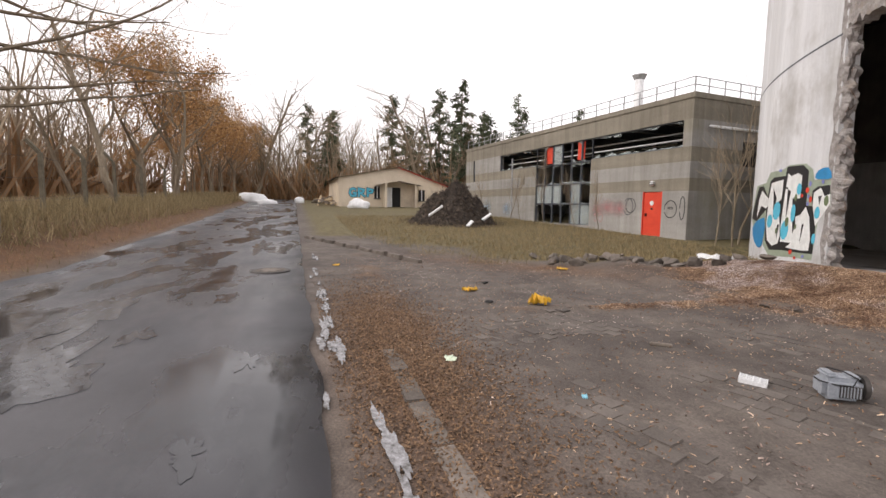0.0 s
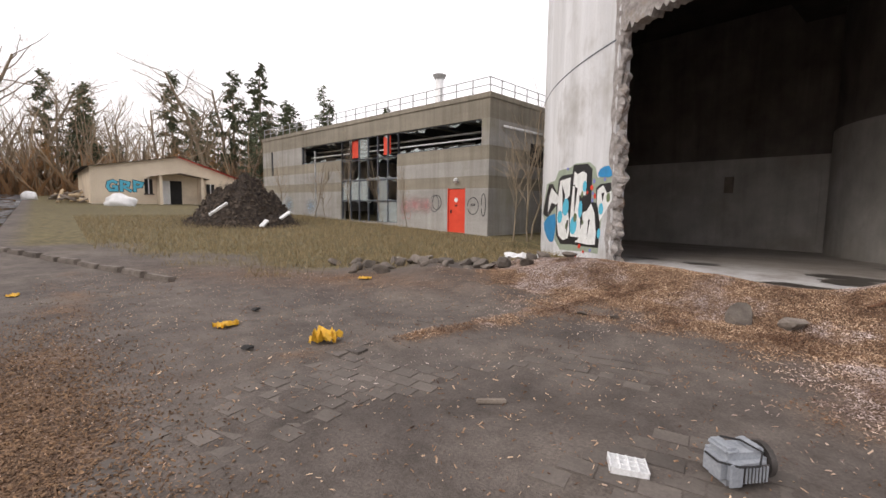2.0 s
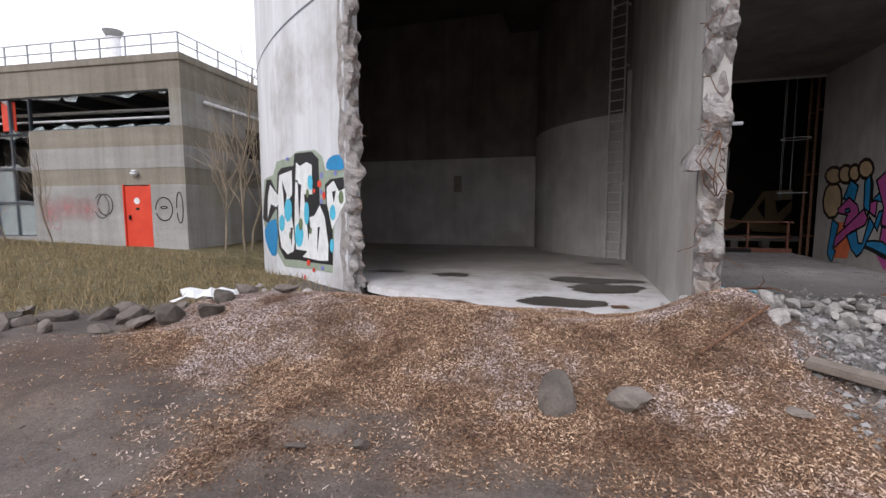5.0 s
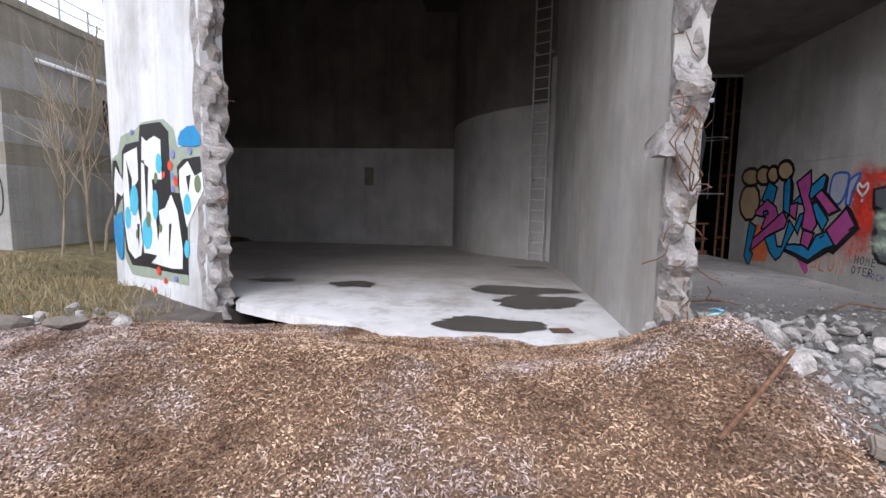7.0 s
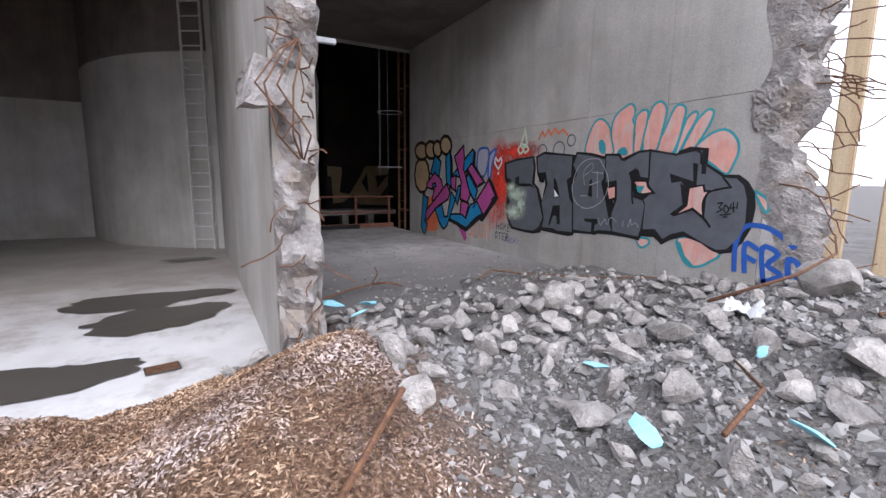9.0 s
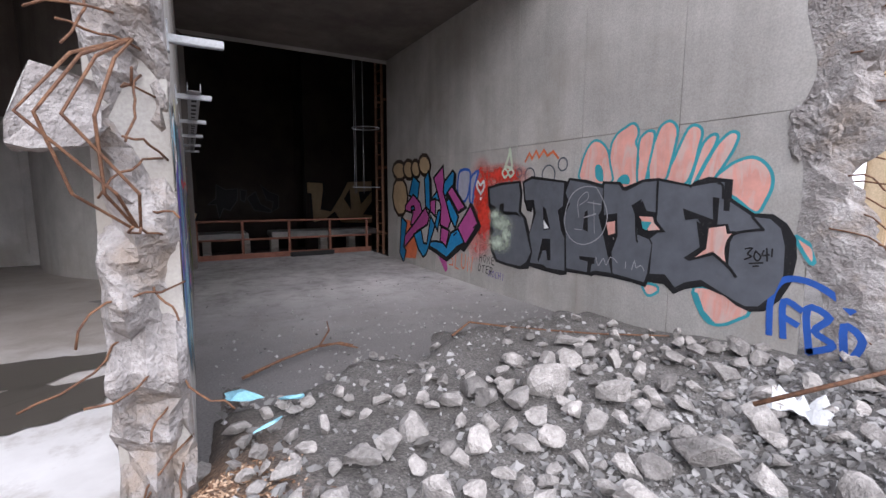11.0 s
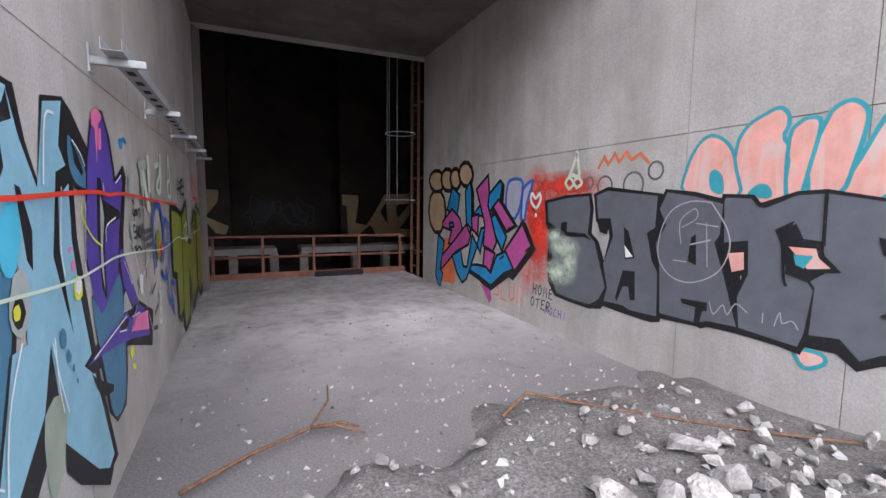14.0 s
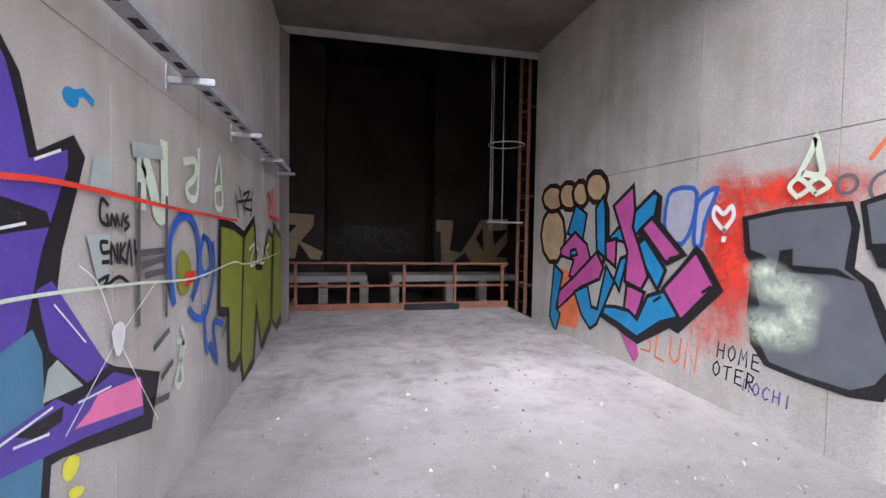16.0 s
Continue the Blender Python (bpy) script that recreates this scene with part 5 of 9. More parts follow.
shape(g, "bubble", M_tan, 0.0115, on_right, (-0.97, 2.19), (-1.00, 2.09), (-1.10, 2.03), (-1.23, 2.04), (-1.34, 2.11), (-1.39, 2.23), (-1.35, 2.33), (-1.24, 2.39), (-1.11, 2.38), (-1.01, 2.30), rim=M_brown, edge=0.075)
shape(g, "bubble", M_tan, 0.0117, on_right, (-0.52, 2.25), (-0.56, 2.13), (-0.68, 2.07), (-0.84, 2.08), (-0.98, 2.16), (-1.04, 2.29), (-0.99, 2.41), (-0.86, 2.47), (-0.69, 2.45), (-0.57, 2.36), rim=M_brown, edge=0.075)
g = thing("blue_puff_graffiti", "pale letters outlined in ultramarine spray", "graffiti")
shape(g, "letter", M_puff, 0.0118, on_right, (0.49, 1.79), (0.53, 2.06), (0.63, 2.12), (0.79, 2.12), (0.90, 2.06), (0.86, 1.78), (0.74, 1.59), (0.57, 1.63), rim=M_navy, edge=0.045, curve=2)
shape(g, "letter", M_puff, 0.0119, on_right, (0.89, 1.75), (0.91, 1.97), (1.03, 2.06), (1.13, 2.08), (1.08, 1.96), (1.00, 1.78), (0.97, 1.58), (0.89, 1.59), rim=M_navy, edge=0.045, curve=2)
g = thing("wild_graffiti", "magenta and blue angular letters with black outlines", "graffiti")
shape(g, "shadow", M_black, 0.0121, on_right, (0.91, 1.58), (1.00, 1.53), (1.24, 1.20), (0.73, 0.72), (0.59, 0.75), (0.72, 0.88), (0.50, 1.13))
shape(g, "shadow", M_black, 0.0122, on_right, (-0.69, 0.64), (-0.26, 0.56), (0.10, 0.45), (0.77, 0.84), (0.62, 1.14), (0.10, 0.77))
shape(g, "shadow", M_black, 0.0124, on_right, (-0.58, 2.18), (-0.47, 1.97), (-0.44, 1.47), (-0.60, 1.23), (-0.63, 1.92))
shape(g, "shadow", M_black, 0.0125, on_right, (0.32, 2.15), (0.45, 2.06), (0.43, 1.81), (0.82, 1.48), (0.55, 1.37), (0.07, 1.62))
shape(g, "shard", M_blue, 0.0126, on_right, (-1.51, 1.67), (-1.29, 2.07), (-0.99, 1.93), (-1.09, 1.56), rim=M_black, edge=0.045)
shape(g, "shard", M_blue, 0.0128, on_right, (-0.78, 2.00), (-0.61, 2.15), (-0.56, 1.95), (-0.53, 1.37), (-0.73, 1.46), rim=M_black, edge=0.045)
shape(g, "shard", M_blue, 0.0129, on_right, (-0.47, 1.62), (-0.31, 1.73), (0.32, 2.12), (0.39, 2.08), (0.34, 1.85), (0.12, 1.73), (-0.05, 1.57), rim=M_black, edge=0.045)
shape(g, "shard", M_magenta, 0.0131, on_right, (-1.70, 1.44), (-1.29, 1.69), (-0.97, 1.53), (-0.88, 1.35), (-1.17, 1.04), (-1.43, 1.06), (-1.31, 1.30), (-1.69, 1.34), rim=M_black, edge=0.045)
shape(g, "shard", M_blue, 0.0132, on_right, (-1.40, 1.43), (-1.26, 1.45), (-1.22, 1.38), (-1.40, 1.34), rim=M_black, edge=0.045)
shape(g, "shard", M_magenta, 0.0133, on_right, (-1.76, 0.53), (-1.73, 0.80), (-1.24, 1.10), (-0.73, 1.44), (-0.57, 1.26), (-0.65, 1.10), (-1.11, 0.94), rim=M_black, edge=0.045)
shape(g, "shard", M_magenta, 0.0135, on_right, (-0.54, 1.58), (-0.31, 1.62), (-0.32, 1.28), (-0.52, 1.37), rim=M_black, edge=0.045)
shape(g, "shard", M_blue, 0.0136, on_right, (0.07, 1.56), (0.20, 1.64), (0.53, 1.32), (0.42, 1.10), (0.24, 1.30), rim=M_black, edge=0.045)
shape(g, "shard", M_blue, 0.0138, on_right, (-0.09, 1.43), (-0.23, 1.01), (-0.34, 1.12), (-0.22, 1.39), rim=M_black, edge=0.045)
shape(g, "shard", M_blue, 0.0139, on_right, (-1.90, 1.20), (-1.62, 1.08), (-1.80, 0.54), (-1.67, 0.47), (-1.80, 0.18), (-2.01, 0.38), rim=M_black, edge=0.045)
shape(g, "shard", M_blue, 0.0140, on_right, (-1.27, 0.86), (-0.93, 0.99), (-0.82, 0.72), (-0.68, 0.72), (-0.51, 1.28), (-0.33, 1.11), (-0.69, 0.52), (-0.84, 0.43), (-1.06, 0.57), rim=M_black, edge=0.045)
shape(g, "shard", M_magenta, 0.0142, on_right, (-0.39, 2.01), (-0.02, 2.22), (0.02, 1.95), (-0.01, 1.75), (0.10, 1.56), (0.27, 1.23), (0.16, 1.07), (-0.13, 1.13), (-0.10, 1.48), (-0.25, 1.76), rim=M_black, edge=0.045)
shape(g, "shard", M_magenta, 0.0143, on_right, (-0.09, 1.11), (0.22, 1.05), (0.08, 0.72), (-0.13, 0.81), rim=M_black, edge=0.045)
shape(g, "shard", M_blue, 0.0145, on_right, (-0.57, 0.68), (-0.52, 0.78), (-0.30, 0.81), (-0.04, 0.81), (0.11, 0.74), (0.27, 1.02), (0.52, 1.11), (0.74, 0.88), (0.48, 0.78), (0.12, 0.54), (-0.26, 0.63), rim=M_black, edge=0.045)
shape(g, "shard", M_magenta, 0.0146, on_right, (0.14, 1.74), (0.30, 1.85), (0.75, 1.49), (0.53, 1.39), rim=M_black, edge=0.045)
shape(g, "shard", M_magenta, 0.0147, on_right, (0.50, 1.13), (0.92, 1.53), (1.15, 1.23), (0.76, 0.85), rim=M_black, edge=0.045)
shape(g, "drip", M_magenta, 0.0149, on_right, (-0.19, 0.53), (0.12, 0.47), (0.16, 0.34), (0.09, 0.26))
stroke(g, "line", M_black, 0.0150, on_right, (0.58, 1.44), (0.71, 1.47), width=0.03)
stroke(g, "line", M_black, 0.0152, on_right, (1.01, 1.16), (1.10, 1.22), width=0.03)
stroke(g, "line", M_black, 0.0153, on_right, (0.37, 0.98), (0.47, 1.04), width=0.03)
stroke(g, "line", M_black, 0.0154, on_right, (-0.09, 1.09), (0.16, 1.07), width=0.03)
stroke(g, "line", M_black, 0.0156, on_right, (-0.86, 1.01), (-0.71, 1.10), width=0.03)
# orange crown and grey face
g = thing("crown_graffiti", "orange zigzag crown over a grey sprayed face", "graffiti")
bm = bmesh.new()
ribbon(bm, [(2.28, 2.17), (2.36, 2.28), (2.42, 2.2), (2.5, 2.3), (2.56, 2.21), (2.65, 2.3), (2.72, 2.22), (2.82, 2.27), (2.92, 2.18)], 0.03, on_right, lift=0.003)
part("crown", bm, M_orange, g)
bm = bmesh.new()
for c, z, r in ((2.38, 1.98, 0.1), (2.75, 1.98, 0.12), (2.15, 2.02, 0.06), (3.0, 2.1, 0.08)):
    ribbon(bm, arc(c, z, r, r, 0, 360, 14)[:-1], 0.022, on_right, True, 0.003)
part("face", bm, M_grey, g)
tag_words("orange_tag", "thin orange sprayed tag low on concrete", "SLUN", 0.18, 0.42, 0.26, on_right, M_orange, 0.022, 0.8, 0.0030)
tag_words("orange_tag", "thin orange sprayed tag low on concrete", "AD", -1.55, 0.6, 0.35, on_right, M_orange, 0.03, 0.7, 0.0045)
bm = bmesh.new()
patch(bm, [(-1.75, 0.3), (-1.2, 0.35), (-1.0, 1.1), (-1.72, 1.15)], on_right, 0.0008)
solo("orange_spray_patch", bm, M_orange, "orange sprayed patch beside the passage's end", "graffiti")
tag_words("black_tag", "small black sprayed word on concrete", "HOME", 1.18, 0.62, 0.13, on_right, M_black, 0.014, 0.85, 0.004)
tag_words("black_tag", "small black sprayed word on concrete", "OTER", 1.14, 0.45, 0.13, on_right, M_black, 0.014, 0.85, 0.004)
tag_words("violet_tag", "faint violet sprayed word low on concrete", "MOCHI", 1.45, 0.42, 0.10, on_right, M_purple, 0.01, 0.85, 0.004)
# blue letters near the wall's broken end
g = thing("blue_graffiti", "ultramarine sprayed letters near the broken end", "graffiti")
stroke(g, "loop", M_navy, 0.005, on_right, (5.42, 0.62), (5.41, 0.90), (5.48, 1.07), (5.64, 1.09), (5.80, 1.02), (5.92, 0.92), width=0.05)
stroke(g, "letter", M_navy, 0.0052, on_right, (5.52, 0.62), (5.50, 0.90), (5.62, 0.86), width=0.05)
stroke(g, "letter", M_navy, 0.0054, on_right, (5.51, 0.78), (5.60, 0.74), width=0.05)
stroke(g, "letter", M_navy, 0.0056, on_right, (5.70, 0.55), (5.66, 0.88), (5.80, 0.84), (5.72, 0.72), (5.84, 0.64), (5.70, 0.55), width=0.05)
stroke(g, "letter", M_navy, 0.0058, on_right, (5.92, 0.52), (5.89, 0.80), (6.00, 0.72), (5.93, 0.52), width=0.05)

# giant pale blue and purple letters on the dividing wall
g = thing("giant_graffiti", "giant pale blue and purple letters with black shadows", "graffiti")
shape(g, "shadow", M_black, 0.0021, on_left, (-4.68, 2.17), (-4.58, 2.17), (-4.35, 2.21), (-4.30, 2.14), (-4.33, 1.93), (-4.26, 1.82), (-4.07, 1.54), (-4.27, 0.69), (-4.89, 1.09))
shape(g, "shadow", M_black, 0.0023, on_left, (-5.08, 2.08), (-5.00, 2.19), (-4.90, 2.18), (-4.80, 2.13), (-4.79, 2.10), (-4.33, 2.22), (-4.26, 2.12), (-4.25, 1.98), (-4.51, 1.82), (-4.78, 1.69), (-4.85, 1.62), (-4.98, 1.66), (-5.03, 1.79), (-5.03, 1.86))
shape(g, "fill", M_sky, 0.0024, on_left, (-5.05, 2.08), (-4.99, 2.16), (-4.94, 2.15), (-4.89, 2.13), (-4.92, 2.06), (-4.35, 2.18), (-4.42, 1.99), (-4.55, 1.94), (-4.63, 1.81), (-4.76, 1.76), (-4.79, 1.81), (-4.78, 1.93), (-4.99, 1.86), (-5.03, 1.97))
shape(g, "fill", M_faint, 0.0026, on_left, (-4.99, 1.79), (-4.82, 1.84), (-4.84, 1.69), (-4.82, 1.65), (-4.98, 1.66))
stroke(g, "glint", M_whitesp, 0.0027, on_left, (-5.02, 2.11), (-4.99, 2.15), (-4.96, 2.15), width=0.03)
stroke(g, "glint", M_whitesp, 0.0028, on_left, (-4.88, 2.04), (-4.71, 2.08), (-4.47, 2.14), width=0.035)
shape(g, "fill", M_steel, 0.0030, on_left, (-4.75, 1.85), (-4.64, 1.87), (-4.35, 1.87), (-4.25, 1.73), (-4.08, 1.54), (-4.17, 1.29), (-4.37, 0.76), (-4.89, 1.09))
shape(g, "fill", M_purple, 0.0031, on_left, (-4.74, 1.88), (-4.50, 1.95), (-4.37, 1.95), (-4.31, 1.85), (-4.25, 1.65), (-4.34, 1.59), (-4.38, 1.65), (-4.46, 1.56), (-4.50, 1.31), (-4.47, 1.15), (-4.54, 1.01), (-4.60, 1.06), (-4.62, 1.28), (-4.83, 1.42), curve=2)
shape(g, "fill", M_violet, 0.0033, on_left, (-4.58, 1.46), (-4.60, 1.43), (-4.63, 1.41), (-4.67, 1.41), (-4.70, 1.42), (-4.73, 1.44), (-4.75, 1.47), (-4.75, 1.50), (-4.74, 1.53), (-4.71, 1.55), (-4.68, 1.56), (-4.64, 1.55), (-4.60, 1.53), (-4.58, 1.50))
shape(g, "line", M_black, 0.0034, on_left, (-4.50, 1.69), (-4.45, 1.62), (-4.46, 1.45), (-4.50, 1.27), (-4.55, 1.24), (-4.54, 1.47), (-4.55, 1.61))
shape(g, "shadow", M_black, 0.0035, on_left, (-4.24, 2.17), (-4.00, 2.16), (-3.94, 1.98), (-3.86, 1.85), (-3.78, 2.17), (-3.55, 2.21), (-3.45, 2.17), (-3.20, 2.00), (-3.17, 1.86), (-3.34, 1.86), (-3.48, 1.90), (-3.48, 1.61), (-3.28, 0.90), (-3.05, 0.36), (-3.33, 0.35), (-3.80, 0.79), (-3.80, 0.94), (-4.21, 0.65), (-4.39, 0.77), (-4.18, 1.29), (-4.05, 1.28), (-4.05, 1.54), (-4.33, 1.85), (-4.34, 1.93), (-4.27, 1.92), (-4.21, 1.83), (-4.16, 1.83), (-4.21, 2.04))
shape(g, "letter", M_sky, 0.0037, on_left, (-4.06, 2.14), (-4.03, 2.08), (-3.99, 1.99), (-3.87, 1.82), (-3.76, 2.15), (-3.56, 2.19), (-3.63, 2.00), (-3.54, 1.90), (-3.55, 1.61), (-3.49, 1.34), (-3.35, 0.92), (-3.13, 0.41), (-3.28, 0.37), (-3.78, 0.80), (-3.86, 1.23), (-3.96, 1.00), (-4.33, 0.73), (-4.37, 0.76), (-4.16, 1.29), (-4.05, 1.29), (-4.03, 1.51), (-4.17, 1.69), (-4.26, 1.78), (-4.31, 1.86), (-4.23, 1.83), (-4.15, 1.83), (-4.11, 1.88), (-4.13, 2.01), (-4.03, 2.04))
shape(g, "letter", M_sky, 0.0038, on_left, (-4.18, 2.15), (-4.05, 2.14), (-4.09, 2.08), (-4.16, 2.09))
shape(g, "line", M_black, 0.0040, on_left, (-4.05, 1.83), (-4.01, 1.82), (-3.94, 1.67), (-3.96, 1.53), (-4.00, 1.57))
shape(g, "line", M_black, 0.0041, on_left, (-3.51, 1.94), (-3.47, 1.95), (-3.52, 1.86), (-3.67, 1.79), (-3.70, 1.58), (-3.61, 1.20), (-3.77, 1.56), (-3.68, 1.89))
shape(g, "smoke", M_moss, 0.0042, on_left, (-3.96, 1.00), (-3.78, 1.01), (-3.78, 0.79), (-3.88, 0.67), (-3.95, 0.67), (-3.98, 0.80), curve=2)
shape(g, "loop", M_steel, 0.0044, on_left, (-3.52, 2.07), (-3.43, 2.04), (-3.31, 1.95), (-3.25, 1.83), (-3.34, 1.82), (-3.47, 1.85), (-3.54, 1.94), rim=M_black, edge=0.03, curve=3)
shape(g, "line", M_black, 0.0045, on_left, (-3.48, 2.04), (-3.40, 1.99), (-3.33, 1.91), (-3.36, 1.89), (-3.45, 1.94))
shape(g, "shadow", M_black, 0.0047, on_left, (-3.28, 1.97), (-3.18, 2.17), (-3.06, 2.25), (-2.94, 2.26), (-2.82, 2.13), (-2.75, 1.91), (-2.55, 2.00), (-2.48, 1.93), (-2.63, 1.59), (-2.70, 1.30), (-2.28, 1.08), (-1.81, 0.91), (-1.92, 0.65), (-2.65, 0.87), (-3.39, 0.95), (-3.51, 1.03), (-3.16, 1.10), (-3.20, 1.19), (-3.40, 1.50))
shape(g, "shadow", M_black, 0.0048, on_left, (-3.34, 1.32), (-2.65, 1.32), (-2.73, 0.74), (-2.81, 0.55), (-3.03, 0.54), (-3.16, 0.65), (-3.27, 0.95))
shape(g, "letter", M_purple, 0.0049, on_left, (-3.26, 1.96), (-3.18, 2.13), (-3.07, 2.22), (-2.96, 2.23), (-2.88, 2.15), (-2.83, 2.02), (-2.79, 1.88), (-2.59, 1.94), (-2.59, 1.88), (-2.74, 1.59), (-2.82, 1.35), (-3.00, 1.20), (-3.19, 1.18), (-3.31, 1.32), (-3.37, 1.53))
shape(g, "letter", M_steel, 0.0051, on_left, (-3.33, 1.33), (-3.20, 1.20), (-3.07, 1.24), (-2.79, 1.35), (-2.74, 1.12), (-2.77, 0.78), (-2.84, 0.59), (-3.02, 0.57), (-3.12, 0.66), (-3.22, 0.94), (-3.31, 1.16), curve=2)
shape(g, "letter", M_purple, 0.0052, on_left, (-3.46, 1.01), (-3.08, 1.06), (-2.68, 1.09), (-2.59, 1.03), (-2.29, 1.06), (-2.02, 0.94), (-2.01, 0.76), (-2.52, 0.88), (-2.96, 0.96), (-3.31, 1.00))
shape(g, "letter", M_purple, 0.0054, on_left, (-2.77, 1.47), (-2.69, 1.49), (-2.34, 1.10), (-2.49, 1.08), (-2.71, 1.26))
shape(g, "gap", M_faint, 0.0055, on_left, (-2.72, 1.20), (-2.67, 1.22), (-2.52, 1.08), (-2.75, 1.10))
shape(g, "line", M_black, 0.0056, on_left, (-3.12, 1.90), (-3.05, 1.89), (-3.04, 1.78), (-2.71, 1.72), (-2.69, 1.67), (-3.00, 1.64), (-3.06, 1.55), (-3.08, 1.24), (-3.16, 1.33), (-3.18, 1.62))
shape(g, "gap", M_faint, 0.0058, on_left, (-3.09, 1.82), (-3.06, 1.76), (-3.04, 1.69), (-3.10, 1.53), (-3.11, 1.30), (-3.15, 1.45))
shape(g, "line", M_black, 0.0059, on_left, (-2.88, 1.05), (-2.64, 1.05), (-2.65, 1.00), (-2.79, 1.00))
shape(g, "shadow", M_black, 0.0061, on_left, (-3.42, 0.96), (-3.33, 0.90), (-3.06, 0.77), (-3.08, 0.74), (-3.27, 0.78), (-3.34, 0.85))
shape(g, "shadow", M_black, 0.0062, on_left, (-3.80, 0.81), (-3.41, 0.48), (-3.17, 0.35), (-3.25, 0.30), (-3.66, 0.55), (-3.80, 0.69))
shape(g, "drip", M_hotpink, 0.0063, on_left, (-3.15, 2.22), (-3.05, 2.25), (-2.97, 2.23), (-3.01, 2.19), (-3.05, 2.16), (-3.11, 1.96), (-3.11, 2.14), (-3.16, 2.15), curve=2)
shape(g, "drip", M_hotpink, 0.0065, on_left, (-3.04, 2.15), (-3.00, 2.15), (-3.01, 2.06), (-3.05, 2.04), (-3.07, 2.07), curve=2)
shape(g, "highlight", M_hotpink, 0.0066, on_left, (-2.42, 1.01), (-2.05, 0.96), (-2.02, 0.81), (-2.58, 0.94), (-2.48, 0.97))
shape(g, "highlight", M_hotpink, 0.0068, on_left, (-4.28, 1.36), (-4.29, 1.33), (-4.32, 1.31), (-4.35, 1.31), (-4.38, 1.33), (-4.39, 1.36), (-4.39, 1.39), (-4.38, 1.42), (-4.35, 1.44), (-4.32, 1.45), (-4.29, 1.43), (-4.28, 1.40))
shape(g, "highlight", M_hotpink, 0.0069, on_left, (-4.30, 1.50), (-4.31, 1.49), (-4.33, 1.48), (-4.35, 1.48), (-4.36, 1.50), (-4.37, 1.51), (-4.36, 1.53), (-4.34, 1.54), (-4.32, 1.53), (-4.30, 1.52))
shape(g, "highlight", M_hotpink, 0.0070, on_left, (-4.33, 1.59), (-4.34, 1.58), (-4.35, 1.57), (-4.37, 1.58), (-4.37, 1.59), (-4.36, 1.60), (-4.34, 1.61), (-4.33, 1.60))
shape(g, "highlight", M_hotpink, 0.0072, on_left, (-3.57, 1.57), (-3.58, 1.56), (-3.59, 1.55), (-3.61, 1.56), (-3.61, 1.57), (-3.60, 1.58), (-3.59, 1.58), (-3.57, 1.58))
shape(g, "highlight", M_hotpink, 0.0073, on_left, (-3.54, 1.49), (-3.55, 1.48), (-3.57, 1.47), (-3.59, 1.48), (-3.59, 1.50), (-3.58, 1.52), (-3.56, 1.52), (-3.54, 1.51))
shape(g, "dot", M_cyan, 0.0075, on_left, (-4.04, 1.66), (-4.07, 1.60), (-4.10, 1.55), (-4.13, 1.53), (-4.17, 1.54), (-4.19, 1.57), (-4.20, 1.61), (-4.19, 1.67), (-4.17, 1.72), (-4.14, 1.76), (-4.11, 1.79), (-4.07, 1.79), (-4.05, 1.76), (-4.04, 1.71))
shape(g, "dot", M_faint, 0.0076, on_left, (-4.01, 1.43), (-4.03, 1.38), (-4.06, 1.34), (-4.10, 1.33), (-4.13, 1.34), (-4.16, 1.37), (-4.17, 1.41), (-4.16, 1.46), (-4.14, 1.50), (-4.12, 1.54), (-4.08, 1.55), (-4.05, 1.55), (-4.02, 1.52), (-4.01, 1.48))
shape(g, "dot", M_black, 0.0077, on_left, (-4.05, 1.40), (-4.07, 1.38), (-4.09, 1.36), (-4.12, 1.36), (-4.14, 1.38), (-4.15, 1.40), (-4.15, 1.42), (-4.14, 1.44), (-4.12, 1.46), (-4.09, 1.46), (-4.07, 1.45), (-4.06, 1.43))
shape(g, "dot", M_yellow, 0.0079, on_left, (-4.09, 1.41), (-4.10, 1.39), (-4.12, 1.39), (-4.13, 1.39), (-4.14, 1.40), (-4.14, 1.42), (-4.14, 1.43), (-4.12, 1.44), (-4.10, 1.44), (-4.09, 1.42))
shape(g, "dot", M_yellow, 0.0080, on_left, (-3.47, 1.38), (-3.48, 1.35), (-3.51, 1.34), (-3.54, 1.34), (-3.57, 1.35), (-3.58, 1.37), (-3.58, 1.40), (-3.57, 1.43), (-3.55, 1.44), (-3.52, 1.45), (-3.49, 1.43), (-3.47, 1.41))
shape(g, "dot", M_whitesp, 0.0082, on_left, (-3.48, 1.40), (-3.49, 1.38), (-3.52, 1.36), (-3.54, 1.37), (-3.56, 1.39), (-3.56, 1.41), (-3.55, 1.43), (-3.53, 1.44), (-3.50, 1.44), (-3.48, 1.42))
shape(g, "dot", M_steel, 0.0083, on_left, (-3.71, 1.21), (-3.72, 1.19), (-3.74, 1.18), (-3.77, 1.19), (-3.78, 1.21), (-3.78, 1.24), (-3.77, 1.26), (-3.75, 1.27), (-3.73, 1.26), (-3.71, 1.24))
shape(g, "dot", M_steel, 0.0084, on_left, (-3.67, 1.13), (-3.68, 1.11), (-3.70, 1.11), (-3.71, 1.11), (-3.72, 1.13), (-3.72, 1.15), (-3.71, 1.16), (-3.70, 1.17), (-3.69, 1.16), (-3.68, 1.15))
shape(g, "dot", M_steel, 0.0086, on_left, (-3.64, 1.07), (-3.64, 1.06), (-3.65, 1.05), (-3.66, 1.06), (-3.67, 1.07), (-3.67, 1.08), (-3.66, 1.09), (-3.65, 1.09), (-3.65, 1.09), (-3.64, 1.08))
